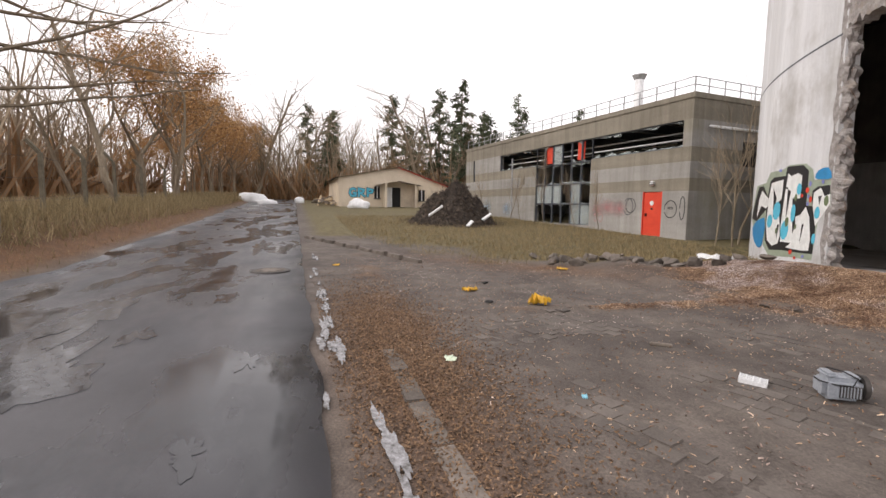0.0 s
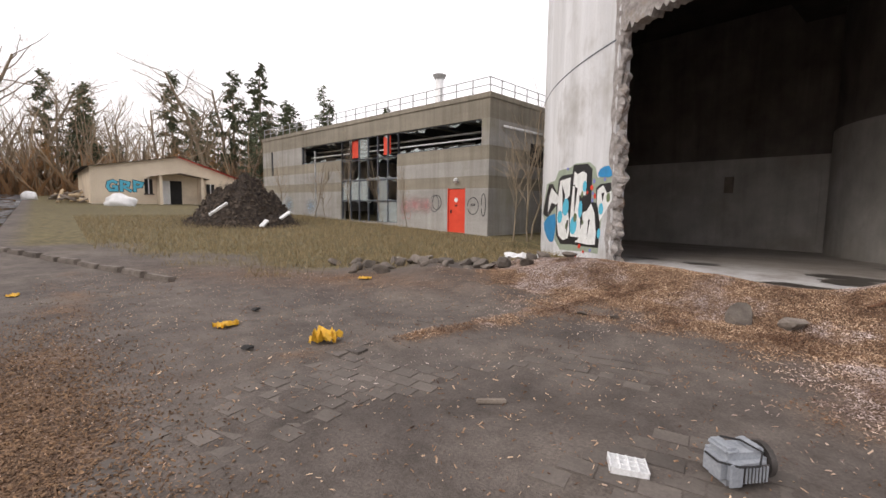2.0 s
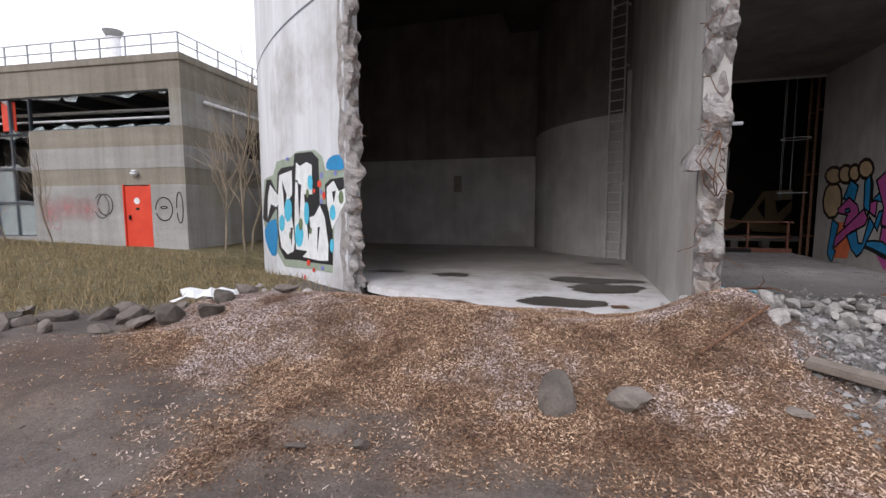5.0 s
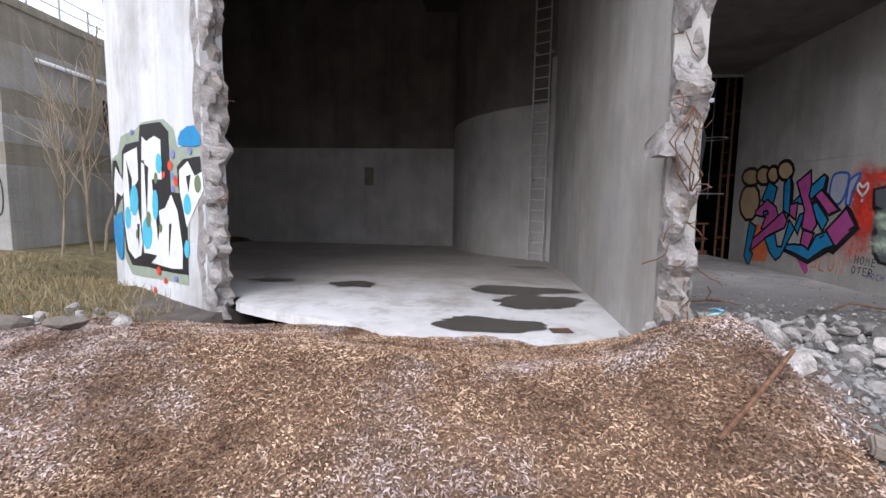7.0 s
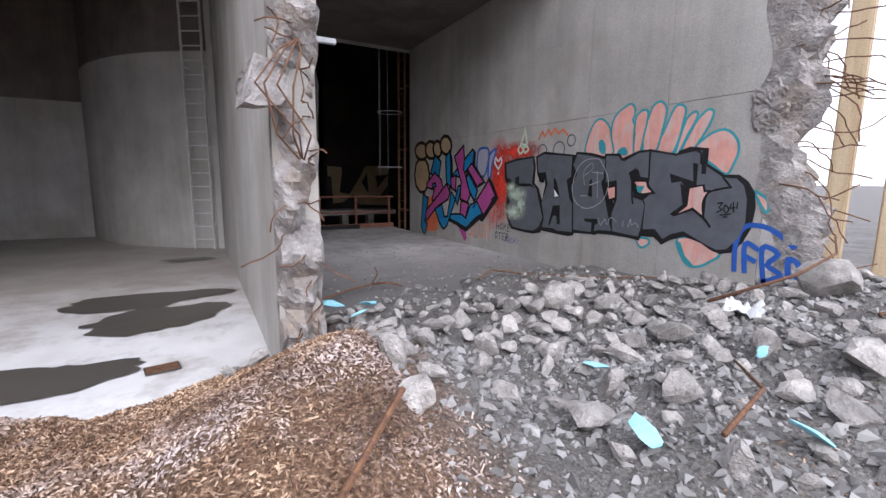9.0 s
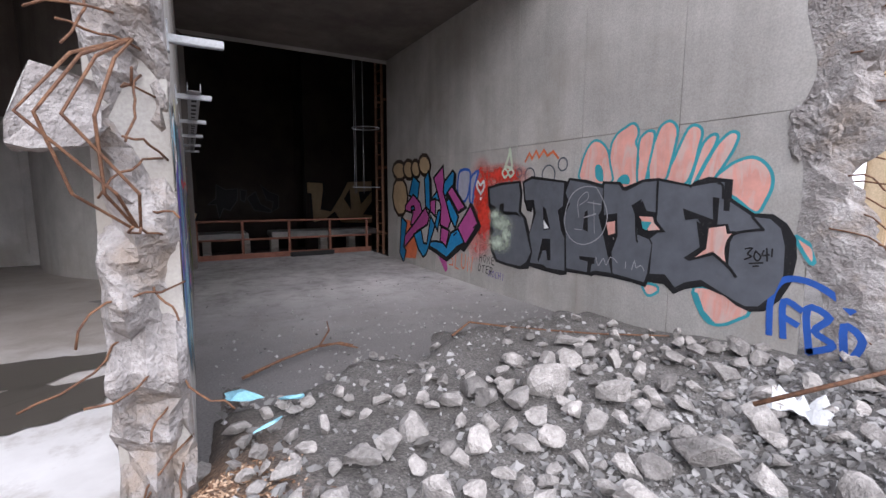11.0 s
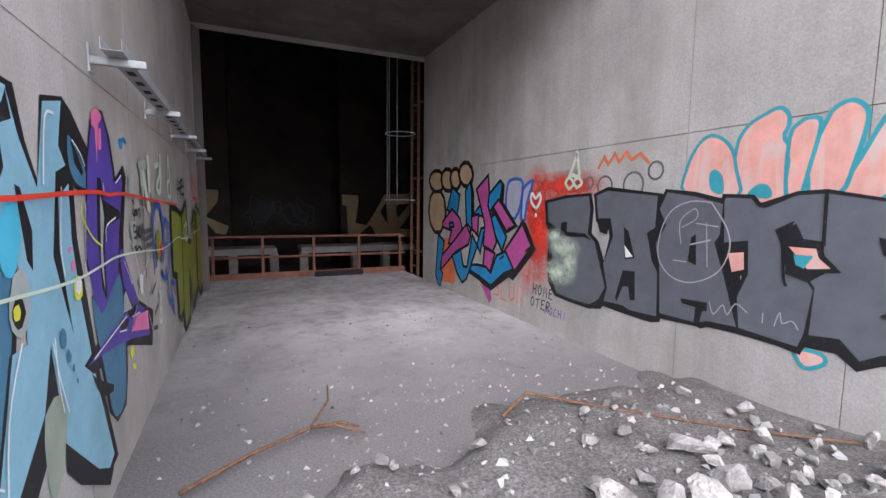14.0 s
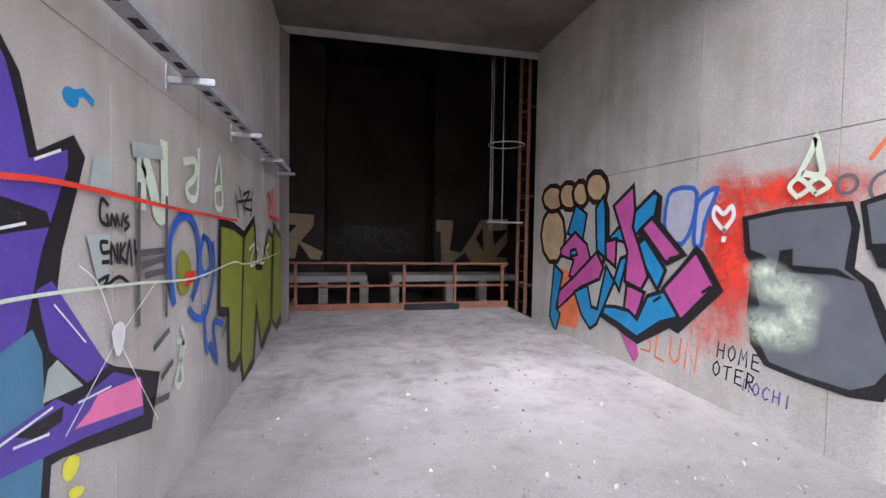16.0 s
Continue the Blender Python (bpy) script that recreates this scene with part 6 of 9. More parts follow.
shape(g, "dot", M_steel, 0.0087, on_left, (-3.61, 1.00), (-3.61, 0.99), (-3.62, 0.99), (-3.63, 1.00), (-3.63, 1.00), (-3.63, 1.01), (-3.63, 1.01), (-3.62, 1.02), (-3.62, 1.01), (-3.61, 1.01))
shape(g, "dot", M_yellow, 0.0089, on_left, (-4.44, 2.17), (-4.45, 2.15), (-4.47, 2.13), (-4.49, 2.12), (-4.50, 2.14), (-4.50, 2.16), (-4.49, 2.19), (-4.47, 2.21), (-4.45, 2.21), (-4.44, 2.20))
shape(g, "dot", M_yellow, 0.0090, on_left, (-4.51, 2.21), (-4.52, 2.19), (-4.53, 2.18), (-4.55, 2.18), (-4.56, 2.19), (-4.56, 2.20), (-4.55, 2.22), (-4.54, 2.23), (-4.52, 2.23), (-4.51, 2.23))
shape(g, "dot", M_yellow, 0.0091, on_left, (-4.73, 1.04), (-4.73, 1.03), (-4.75, 1.03), (-4.76, 1.04), (-4.77, 1.05), (-4.77, 1.07), (-4.76, 1.08), (-4.75, 1.08), (-4.74, 1.07), (-4.73, 1.06))
shape(g, "dot", M_yellow, 0.0093, on_left, (-2.56, 0.80), (-2.58, 0.78), (-2.61, 0.77), (-2.64, 0.78), (-2.66, 0.81), (-2.66, 0.83), (-2.65, 0.85), (-2.62, 0.86), (-2.59, 0.85), (-2.56, 0.83))
shape(g, "dot", M_yellow, 0.0094, on_left, (-2.53, 0.69), (-2.55, 0.68), (-2.59, 0.69), (-2.62, 0.71), (-2.63, 0.73), (-2.62, 0.74), (-2.58, 0.73), (-2.54, 0.71))
stroke(g, "glint", M_whitesp, 0.0096, on_left, (-3.04, 1.56), (-3.02, 1.64), (-2.82, 1.68), width=0.01)
stroke(g, "glint", M_whitesp, 0.0097, on_left, (-2.77, 1.88), (-2.64, 1.93), width=0.01)
stroke(g, "glint", M_whitesp, 0.0098, on_left, (-3.04, 1.87), (-3.02, 1.81), width=0.009)
stroke(g, "glint", M_whitesp, 0.0100, on_left, (-3.35, 1.77), (-3.42, 1.43), width=0.008)
stroke(g, "glint", M_whitesp, 0.0101, on_left, (-3.65, 1.83), (-3.70, 1.60), (-3.68, 1.47), width=0.009)
stroke(g, "glint", M_whitesp, 0.0103, on_left, (-3.83, 1.84), (-3.77, 2.09), (-3.68, 2.12), width=0.013)
stroke(g, "glint", M_whitesp, 0.0104, on_left, (-3.48, 2.04), (-3.38, 1.99), (-3.33, 1.94), width=0.009)
stroke(g, "glint", M_whitesp, 0.0105, on_left, (-2.71, 1.07), (-3.38, 1.02), width=0.009)
stroke(g, "glint", M_whitesp, 0.0107, on_left, (-2.89, 1.02), (-2.73, 0.99), width=0.009)
stroke(g, "glint", M_whitesp, 0.0108, on_left, (-2.56, 1.03), (-2.33, 1.01), width=0.009)
stroke(g, "glint", M_whitesp, 0.0110, on_left, (-3.86, 1.24), (-3.82, 1.10), (-3.75, 0.92), width=0.009)
stroke(g, "glint", M_whitesp, 0.0111, on_left, (-2.69, 1.41), (-2.51, 1.24), width=0.007)
stroke(g, "glint", M_whitesp, 0.0112, on_left, (-4.62, 1.82), (-4.54, 1.91), (-4.41, 1.94), width=0.019)
stroke(g, "glint", M_whitesp, 0.0114, on_left, (-4.63, 1.74), (-4.69, 1.57), (-4.71, 1.41), width=0.013)
stroke(g, "glint", M_whitesp, 0.0115, on_left, (-4.46, 1.67), (-4.44, 1.56), (-4.47, 1.34), width=0.013)
stroke(g, "glint", M_whitesp, 0.0117, on_left, (-4.30, 0.73), (-4.24, 1.09), (-4.11, 1.31), width=0.01)
stroke(g, "glint", M_whitesp, 0.0118, on_left, (-3.84, 1.25), (-3.83, 1.06), (-3.80, 0.94), width=0.009)
stroke(g, "glint", M_whitesp, 0.0119, on_left, (-4.67, 1.21), (-4.46, 1.04), (-4.30, 0.92), width=0.008)
stroke(g, "glint", M_whitesp, 0.0121, on_left, (-4.69, 1.17), (-4.67, 1.02), (-4.66, 0.94), width=0.008)
stroke(g, "glint", M_whitesp, 0.0122, on_left, (-4.64, 1.25), (-4.47, 1.36), width=0.008)
stroke(g, "line", M_yellow, 0.0124, on_left, (-3.42, 1.75), (-3.42, 1.70), (-3.29, 1.60), (-3.13, 1.54), width=0.012)
stroke(g, "line", M_frame, 0.0125, on_left, (-4.64, 0.95), (-4.41, 0.80), width=0.03)
stroke(g, "line", M_frame, 0.0126, on_left, (-4.51, 0.90), (-4.38, 0.83), width=0.03)
stroke(g, "line", M_frame, 0.0128, on_left, (-4.44, 0.89), (-4.38, 0.85), width=0.03)
stroke(g, "line", M_frame, 0.0129, on_left, (-4.40, 0.89), (-4.37, 0.87), width=0.03)
# tags further along the dividing wall
g = thing("pale_green_graffiti", "broad pale green sprayed letters on concrete", "graffiti")
stroke(g, "letter", M_mint, 0.0131, on_left, (-2.03, 1.79), (-2.01, 2.00), (-1.90, 1.87), (-1.84, 1.75), (-1.75, 1.77), (-1.75, 2.10), width=0.1)
stroke(g, "letter", M_mint, 0.0132, on_left, (-1.44, 2.07), (-1.24, 2.10), (-1.24, 2.00), (-1.40, 1.92), (-1.35, 1.86), (-1.20, 1.89), (-1.16, 2.18), width=0.05)
stroke(g, "letter", M_mint, 0.0133, on_left, (-0.78, 2.02), (-0.66, 2.22), (-0.61, 2.04), (-0.58, 1.84), (-0.75, 1.83), (-0.78, 1.95), (-0.59, 1.99), width=0.045)
shape(g, "wash", M_faint, 0.0135, on_left, (-2.44, 1.94), (-2.31, 1.96), (-2.31, 1.83), (-2.47, 1.82))
shape(g, "wash", M_faint, 0.0136, on_left, (-2.50, 1.64), (-2.32, 1.64), (-2.35, 1.46), (-2.42, 1.44))
shape(g, "wash", M_faint, 0.0138, on_left, (-2.12, 2.06), (-1.78, 2.10), (-1.76, 2.03), (-2.12, 1.99))
g = thing("black_tag", "black handwritten tag on the passage wall", "graffiti")
stroke(g, "letter", M_black, 0.0139, on_left, (-2.34, 1.76), (-2.39, 1.78), (-2.40, 1.70), (-2.34, 1.68), (-2.35, 1.72), width=0.018)
stroke(g, "letter", M_black, 0.0140, on_left, (-2.32, 1.68), (-2.31, 1.72), (-2.28, 1.68), (-2.27, 1.72), (-2.25, 1.68), width=0.018)
stroke(g, "letter", M_black, 0.0142, on_left, (-2.21, 1.73), (-2.23, 1.68), width=0.018)
stroke(g, "letter", M_black, 0.0143, on_left, (-2.17, 1.72), (-2.20, 1.70), (-2.16, 1.68), (-2.20, 1.66), width=0.018)
stroke(g, "letter", M_black, 0.0145, on_left, (-2.35, 1.61), (-2.40, 1.61), (-2.39, 1.57), (-2.34, 1.57), width=0.018)
stroke(g, "letter", M_black, 0.0146, on_left, (-2.39, 1.53), (-2.34, 1.53), width=0.018)
stroke(g, "letter", M_black, 0.0147, on_left, (-2.32, 1.52), (-2.32, 1.60), (-2.27, 1.53), (-2.27, 1.60), width=0.018)
stroke(g, "letter", M_black, 0.0149, on_left, (-2.25, 1.52), (-2.24, 1.60), width=0.018)
stroke(g, "letter", M_black, 0.0150, on_left, (-2.20, 1.60), (-2.24, 1.55), (-2.20, 1.52), width=0.018)
stroke(g, "letter", M_black, 0.0152, on_left, (-2.19, 1.51), (-2.16, 1.61), (-2.14, 1.50), width=0.018)
stroke(g, "letter", M_black, 0.0153, on_left, (-2.11, 1.61), (-2.10, 1.55), (-2.06, 1.60), width=0.018)
stroke(g, "letter", M_black, 0.0154, on_left, (-2.42, 1.46), (-2.35, 1.47), (-2.38, 1.43), (-2.26, 1.46), (-2.17, 1.42), width=0.018)
g = thing("blue_loop_graffiti", "blue sprayed loops and a small face shape", "graffiti")
stroke(g, "loop", M_navy, 0.0156, on_left, (-1.63, 1.25), (-1.69, 1.44), (-1.67, 1.62), (-1.53, 1.73), (-1.35, 1.74), (-1.20, 1.61), (-1.18, 1.36), (-1.31, 1.23), width=0.06)
stroke(g, "loop", M_navy, 0.0157, on_left, (-1.08, 1.61), (-1.15, 1.48), (-1.09, 1.36), (-0.93, 1.38), (-0.93, 1.56), (-1.08, 1.61), width=0.05)
stroke(g, "loop", M_navy, 0.0159, on_left, (-0.84, 1.56), (-0.83, 1.33), (-1.02, 1.08), (-1.22, 1.08), (-1.37, 1.16), width=0.05)
stroke(g, "loop", M_navy, 0.0160, on_left, (-1.07, 1.13), (-1.02, 0.81), (-0.92, 0.83), (-0.75, 0.65), (-0.85, 0.96), (-0.59, 0.91), width=0.05)
shape(g, "face", M_olive, 0.0161, on_left, (-1.58, 1.47), (-1.48, 1.54), (-1.34, 1.45), (-1.37, 1.29), (-1.54, 1.28), curve=2)
shape(g, "mouth", M_redsp, 0.0163, on_left, (-1.46, 1.40), (-1.23, 1.40), (-1.29, 1.33), (-1.47, 1.31))
g = thing("green_graffiti", "olive green block letters with black outline", "graffiti")
shape(g, "shadow", M_black, 0.0164, on_left, (-0.62, 1.68), (-0.20, 1.65), (0.24, 1.57), (0.39, 0.77), (0.09, 0.44), (-0.22, 0.40), (-0.35, 0.48), (-0.38, 0.93), (-0.66, 0.98))
shape(g, "letter", M_olive, 0.0166, on_left, (-0.66, 1.72), (-0.24, 1.69), (0.18, 1.61), (0.33, 0.82), (0.04, 0.50), (-0.26, 0.46), (-0.39, 0.53), (-0.42, 0.98), (-0.70, 1.03), rim=M_black, edge=0.07)
shape(g, "shadow", M_black, 0.0167, on_left, (0.24, 1.57), (0.75, 1.72), (0.87, 1.19), (1.18, 1.16), (1.73, 1.58), (2.03, 1.49), (1.84, 0.38), (1.15, 0.23), (0.86, 0.78), (0.70, 0.22), (0.19, 0.14), (0.09, 0.44))
shape(g, "letter", M_olive, 0.0168, on_left, (0.18, 1.61), (0.68, 1.77), (0.80, 1.25), (1.10, 1.22), (1.63, 1.64), (1.93, 1.56), (1.74, 0.47), (1.07, 0.31), (0.79, 0.85), (0.63, 0.29), (0.14, 0.21), (0.04, 0.50), rim=M_black, edge=0.07)
shape(g, "shadow", M_black, 0.0170, on_left, (2.15, 1.65), (2.88, 1.47), (3.13, 0.27), (2.33, 0.20), (2.00, 0.35))
shape(g, "letter", M_olive, 0.0171, on_left, (2.04, 1.72), (2.74, 1.54), (2.98, 0.37), (2.22, 0.29), (1.90, 0.44), rim=M_black, edge=0.07)
g = thing("faded_graffiti", "faded grey scrawls on the passage wall", "graffiti")
stroke(g, "scrawl", M_ash, 0.0173, on_left, (-2.06, 1.87), (-2.08, 1.38), (-2.08, 1.22), width=0.035)
stroke(g, "scrawl", M_ash, 0.0174, on_left, (-2.07, 1.55), (-1.74, 1.55), width=0.035)
stroke(g, "scrawl", M_ash, 0.0175, on_left, (-2.04, 1.49), (-1.74, 1.51), width=0.035)
stroke(g, "scrawl", M_ash, 0.0177, on_left, (-1.73, 1.83), (-1.75, 1.20), width=0.035)
stroke(g, "scrawl", M_ash, 0.0178, on_left, (-2.00, 1.44), (-1.76, 1.44), width=0.035)
stroke(g, "scrawl", M_ash, 0.0180, on_left, (-1.72, 1.11), (-1.91, 1.06), width=0.035)
stroke(g, "scrawl", M_ash, 0.0181, on_left, (-1.67, 0.92), (-1.82, 0.88), width=0.035)
stroke(g, "scrawl", M_ash, 0.0182, on_left, (-1.73, 0.75), (-1.90, 0.78), width=0.035)
stroke(g, "scrawl", M_ash, 0.0184, on_left, (-0.49, 0.89), (-0.63, 0.82), width=0.035)
g = thing("black_tag", "small black tangled tag high on the wall", "graffiti")
stroke(g, "letter", M_black, 0.0185, on_left, (-0.16, 1.97), (-0.07, 1.78), width=0.03)
stroke(g, "letter", M_black, 0.0187, on_left, (-0.01, 2.04), (0.19, 1.82), width=0.03)
stroke(g, "letter", M_black, 0.0188, on_left, (0.14, 1.99), (0.43, 2.04), (0.19, 1.88), (0.55, 1.86), width=0.03)
stroke(g, "letter", M_black, 0.0189, on_left, (-0.07, 1.91), (0.55, 1.97), width=0.03)
stroke(g, "letter", M_black, 0.0191, on_left, (0.59, 2.05), (0.48, 1.80), width=0.03)
g = thing("white_tag", "thin white looping tag on concrete", "graffiti")
stroke(g, "letter", M_mint, 0.0192, on_left, (-1.52, 1.08), (-1.48, 1.00), (-1.55, 0.94), (-1.51, 0.78), (-1.58, 0.75), (-1.62, 0.81), (-1.48, 0.96), (-1.59, 1.02), width=0.035)
g = thing("mint_tag", "pale sprayed numerals over the green letters", "graffiti")
stroke(g, "letter", M_mint, 0.0194, on_left, (0.41, 1.46), (0.67, 1.50), (0.47, 1.30), (0.73, 1.30), width=0.035)
stroke(g, "letter", M_mint, 0.0195, on_left, (0.81, 1.47), (0.99, 1.40), (0.80, 1.30), width=0.035)
stroke(g, "letter", M_mint, 0.0196, on_left, (1.15, 1.44), (1.06, 1.29), (1.27, 1.28), (1.15, 1.44), width=0.035)
stroke(g, "letter", M_mint, 0.0198, on_left, (1.63, 1.47), (1.40, 1.42), (1.62, 1.29), width=0.035)
g = thing("red_tag", "red sprayed tag high on the passage wall", "graffiti")
stroke(g, "letter", M_redsp, 0.0199, on_left, (1.64, 1.87), (1.55, 2.12), (1.84, 1.99), width=0.05)
stroke(g, "letter", M_redsp, 0.0201, on_left, (1.94, 1.80), (1.90, 2.19), (2.15, 1.95), (2.16, 2.21), width=0.05)
stroke(g, "letter", M_redsp, 0.0202, on_left, (2.32, 1.72), (2.33, 2.14), width=0.05)
stroke(g, "letter", M_redsp, 0.0203, on_left, (1.64, 1.83), (2.62, 1.79), width=0.05)
g = thing("white_star_graffiti", "white sprayed star burst on the pale line", "graffiti")
shape(g, "core", M_whitesp, 0.0205, on_left, (-2.34, 1.24), (-2.27, 1.27), (-2.22, 1.23), (-2.25, 1.14), (-2.30, 1.13), curve=2)
stroke(g, "ray", M_whitesp, 0.0206, on_left, (-2.29, 1.20), (-2.43, 1.44), (-2.56, 1.53), width=0.006)
stroke(g, "ray", M_whitesp, 0.0208, on_left, (-2.29, 1.20), (-1.90, 1.39), width=0.006)
stroke(g, "ray", M_whitesp, 0.0209, on_left, (-2.29, 1.20), (-2.66, 0.95), width=0.006)
stroke(g, "ray", M_whitesp, 0.0210, on_left, (-2.29, 1.20), (-1.88, 0.68), width=0.006)
# long sprayed lines across the letters
g = thing("red_spray_line", "long red sprayed line across the letters", "graffiti")
stroke(g, "line", M_redsp, 0.0215, on_left, (-4.75, 1.81), (-4.55, 1.80), (-4.21, 1.78), (-3.55, 1.81), (-3.18, 1.82), (-2.98, 1.81), (-2.69, 1.82), (-2.12, 1.80), (-1.35, 1.77), (-0.12, 1.74), width=0.02)
g = thing("white_spray_line", "long pale sprayed line along the wall", "graffiti")
stroke(g, "line", M_mint, 0.0219, on_left, (-4.65, 1.50), (-4.28, 1.48), (-3.65, 1.44), (-3.19, 1.45), (-2.97, 1.46), (-2.66, 1.45), (-2.06, 1.41), (-1.24, 1.35), (-0.25, 1.38), (0.41, 1.32), (2.61, 1.32), width=0.013)
g = thing("bird_graffiti", "small blue painted bird shape on concrete", "graffiti")
bm = bmesh.new()
patch(bm, arc(-2.56, 2.13, 0.05, 0.035, 0, 360, 16)[:-1], on_left, 0.002)
ribbon(bm, [(-2.53, 2.15), (-2.48, 2.17), (-2.42, 2.15)], 0.03, on_left, lift=0.0026)
part("body", bm, M_blue, g)
# white and blue piece on the tank beside the broken edge
g = thing("tank_graffiti", "white and blue bubble letters with black shadows on the tank", "graffiti")
shape(g, "ground_coat", M_moss, 0.0044, on_tank, (-5.15, 2.24), (-3.77, 2.28), (-3.41, 2.56), (-2.32, 2.57), (-1.99, 2.65), (-1.10, 2.61), (-0.79, 2.45), (-0.67, 2.18), (-0.09, 2.23), (-0.02, 1.98), (-0.00, 1.58), (-0.37, 1.45), (-0.50, 0.44), (-0.51, 0.28), (-1.24, 0.27), (-2.99, 0.15), (-3.65, 0.42), (-3.55, 1.01), (-5.28, 0.87), (-6.07, 1.18))
shape(g, "shadow", M_black, 0.0048, on_tank, (-4.68, 2.21), (-4.01, 2.18), (-3.52, 1.87), (-3.24, 2.24), (-2.24, 1.63), (-2.96, 1.45), (-3.59, 1.47), (-4.69, 1.09), (-6.07, 1.18))
shape(g, "shadow", M_black, 0.0052, on_tank, (-3.56, 1.64), (-3.34, 2.30), (-3.02, 2.39), (-2.17, 2.38), (-2.09, 2.62), (-1.21, 2.58), (-0.94, 2.42), (-0.94, 1.58), (-0.64, 1.56), (-0.47, 1.15), (-0.50, 0.43), (-1.00, 0.41), (-2.03, 0.39), (-2.97, 0.32), (-3.45, 0.56))
shape(g, "shadow", M_black, 0.0056, on_tank, (-0.72, 1.93), (-0.53, 2.02), (-0.07, 2.04), (0.01, 1.64), (-0.41, 1.36), (-0.68, 1.47))
shape(g, "letter", M_whitesp, 0.0060, on_tank, (-4.59, 1.78), (-4.20, 2.07), (-3.42, 1.81), (-3.23, 1.64), (-3.59, 1.51), (-4.14, 1.59), (-4.78, 1.21))
shape(g, "letter", M_whitesp, 0.0064, on_tank, (-3.36, 1.81), (-3.19, 2.24), (-2.28, 2.29), (-2.30, 1.78), (-2.52, 1.68), (-2.30, 1.07), (-2.23, 0.76), (-2.35, 0.55), (-2.74, 0.45), (-3.23, 0.58), (-3.43, 1.02))
shape(g, "letter", M_whitesp, 0.0068, on_tank, (-2.12, 1.88), (-2.01, 2.44), (-1.81, 2.35), (-1.46, 2.40), (-1.23, 2.33), (-1.24, 1.76), (-1.64, 1.77), (-1.53, 1.10), (-1.48, 0.72), (-1.59, 0.62), (-2.17, 0.61), (-2.23, 1.07))
shape(g, "letter", M_whitesp, 0.0072, on_tank, (-1.82, 0.48), (-1.59, 0.59), (-1.38, 1.11), (-1.41, 1.30), (-1.17, 1.35), (-0.94, 1.55), (-0.75, 1.31), (-0.64, 0.79), (-0.67, 0.50), (-1.00, 0.47))
shape(g, "letter", M_whitesp, 0.0076, on_tank, (-0.66, 1.58), (-0.65, 1.88), (-0.39, 1.99), (-0.22, 1.79), (-0.03, 1.84), (-0.00, 1.62), (-0.49, 1.10), (-0.59, 1.40))
shape(g, "drip", M_black, 0.0080, on_tank, (-3.01, 2.12), (-2.92, 1.80), (-2.86, 1.21), (-2.67, 1.79))
shape(g, "drip", M_black, 0.0084, on_tank, (-2.20, 2.08), (-1.95, 2.07), (-1.94, 1.18), (-1.76, 1.96))
shape(g, "drip", M_black, 0.0088, on_tank, (-0.46, 1.79), (-0.40, 1.58), (-0.32, 1.81))
shape(g, "drip", M_black, 0.0092, on_tank, (-2.48, 1.06), (-2.45, 0.64), (-2.33, 1.07))
shape(g, "drip", M_black, 0.0096, on_tank, (-1.05, 1.12), (-1.10, 0.61), (-0.96, 1.13))
shape(g, "dot", M_cyan, 0.0100, on_tank, (-2.33, 1.45), (-2.39, 1.30), (-2.53, 1.20), (-2.70, 1.19), (-2.84, 1.28), (-2.88, 1.44), (-2.80, 1.60), (-2.64, 1.69), (-2.48, 1.69), (-2.36, 1.60))
shape(g, "dot", M_cyan, 0.0104, on_tank, (-2.87, 1.15), (-2.92, 1.03), (-3.05, 0.96), (-3.20, 0.95), (-3.32, 1.02), (-3.36, 1.13), (-3.29, 1.26), (-3.15, 1.33), (-3.00, 1.33), (-2.90, 1.26))
shape(g, "dot", M_cyan, 0.0108, on_tank, (-1.72, 0.95), (-1.78, 0.79), (-1.90, 0.69), (-2.05, 0.68), (-2.18, 0.76), (-2.21, 0.92), (-2.15, 1.08), (-2.01, 1.18), (-1.86, 1.18), (-1.76, 1.10))
shape(g, "dot", M_cyan, 0.0112, on_tank, (-1.41, 1.39), (-1.44, 1.25), (-1.51, 1.16), (-1.59, 1.16), (-1.65, 1.25), (-1.66, 1.39), (-1.63, 1.53), (-1.56, 1.61), (-1.48, 1.61), (-1.42, 1.53))
shape(g, "dot", M_cyan, 0.0116, on_tank, (-0.34, 1.41), (-0.36, 1.32), (-0.42, 1.27), (-0.48, 1.27), (-0.54, 1.32), (-0.55, 1.41), (-0.53, 1.49), (-0.47, 1.55), (-0.41, 1.55), (-0.36, 1.49))
shape(g, "dot", M_cyan, 0.0120, on_tank, (-1.20, 1.99), (-1.23, 1.90), (-1.29, 1.85), (-1.36, 1.86), (-1.42, 1.91), (-1.44, 2.00), (-1.41, 2.09), (-1.35, 2.14), (-1.27, 2.13), (-1.22, 2.08))
shape(g, "dot", M_cyan, 0.0124, on_tank, (-0.43, 0.80), (-0.45, 0.72), (-0.49, 0.67), (-0.53, 0.67), (-0.57, 0.71), (-0.58, 0.79), (-0.56, 0.87), (-0.52, 0.92), (-0.48, 0.92), (-0.44, 0.88))
shape(g, "dot", M_mossdk, 0.0128, on_tank, (-1.74, 1.16), (-1.76, 1.09), (-1.82, 1.04), (-1.90, 1.03), (-1.95, 1.08), (-1.97, 1.15), (-1.94, 1.23), (-1.88, 1.28), (-1.80, 1.28), (-1.75, 1.24))
shape(g, "dot", M_mossdk, 0.0132, on_tank, (-1.38, 1.78), (-1.40, 1.73), (-1.44, 1.70), (-1.48, 1.70), (-1.52, 1.73), (-1.53, 1.79), (-1.51, 1.84), (-1.47, 1.87), (-1.43, 1.87), (-1.39, 1.84))
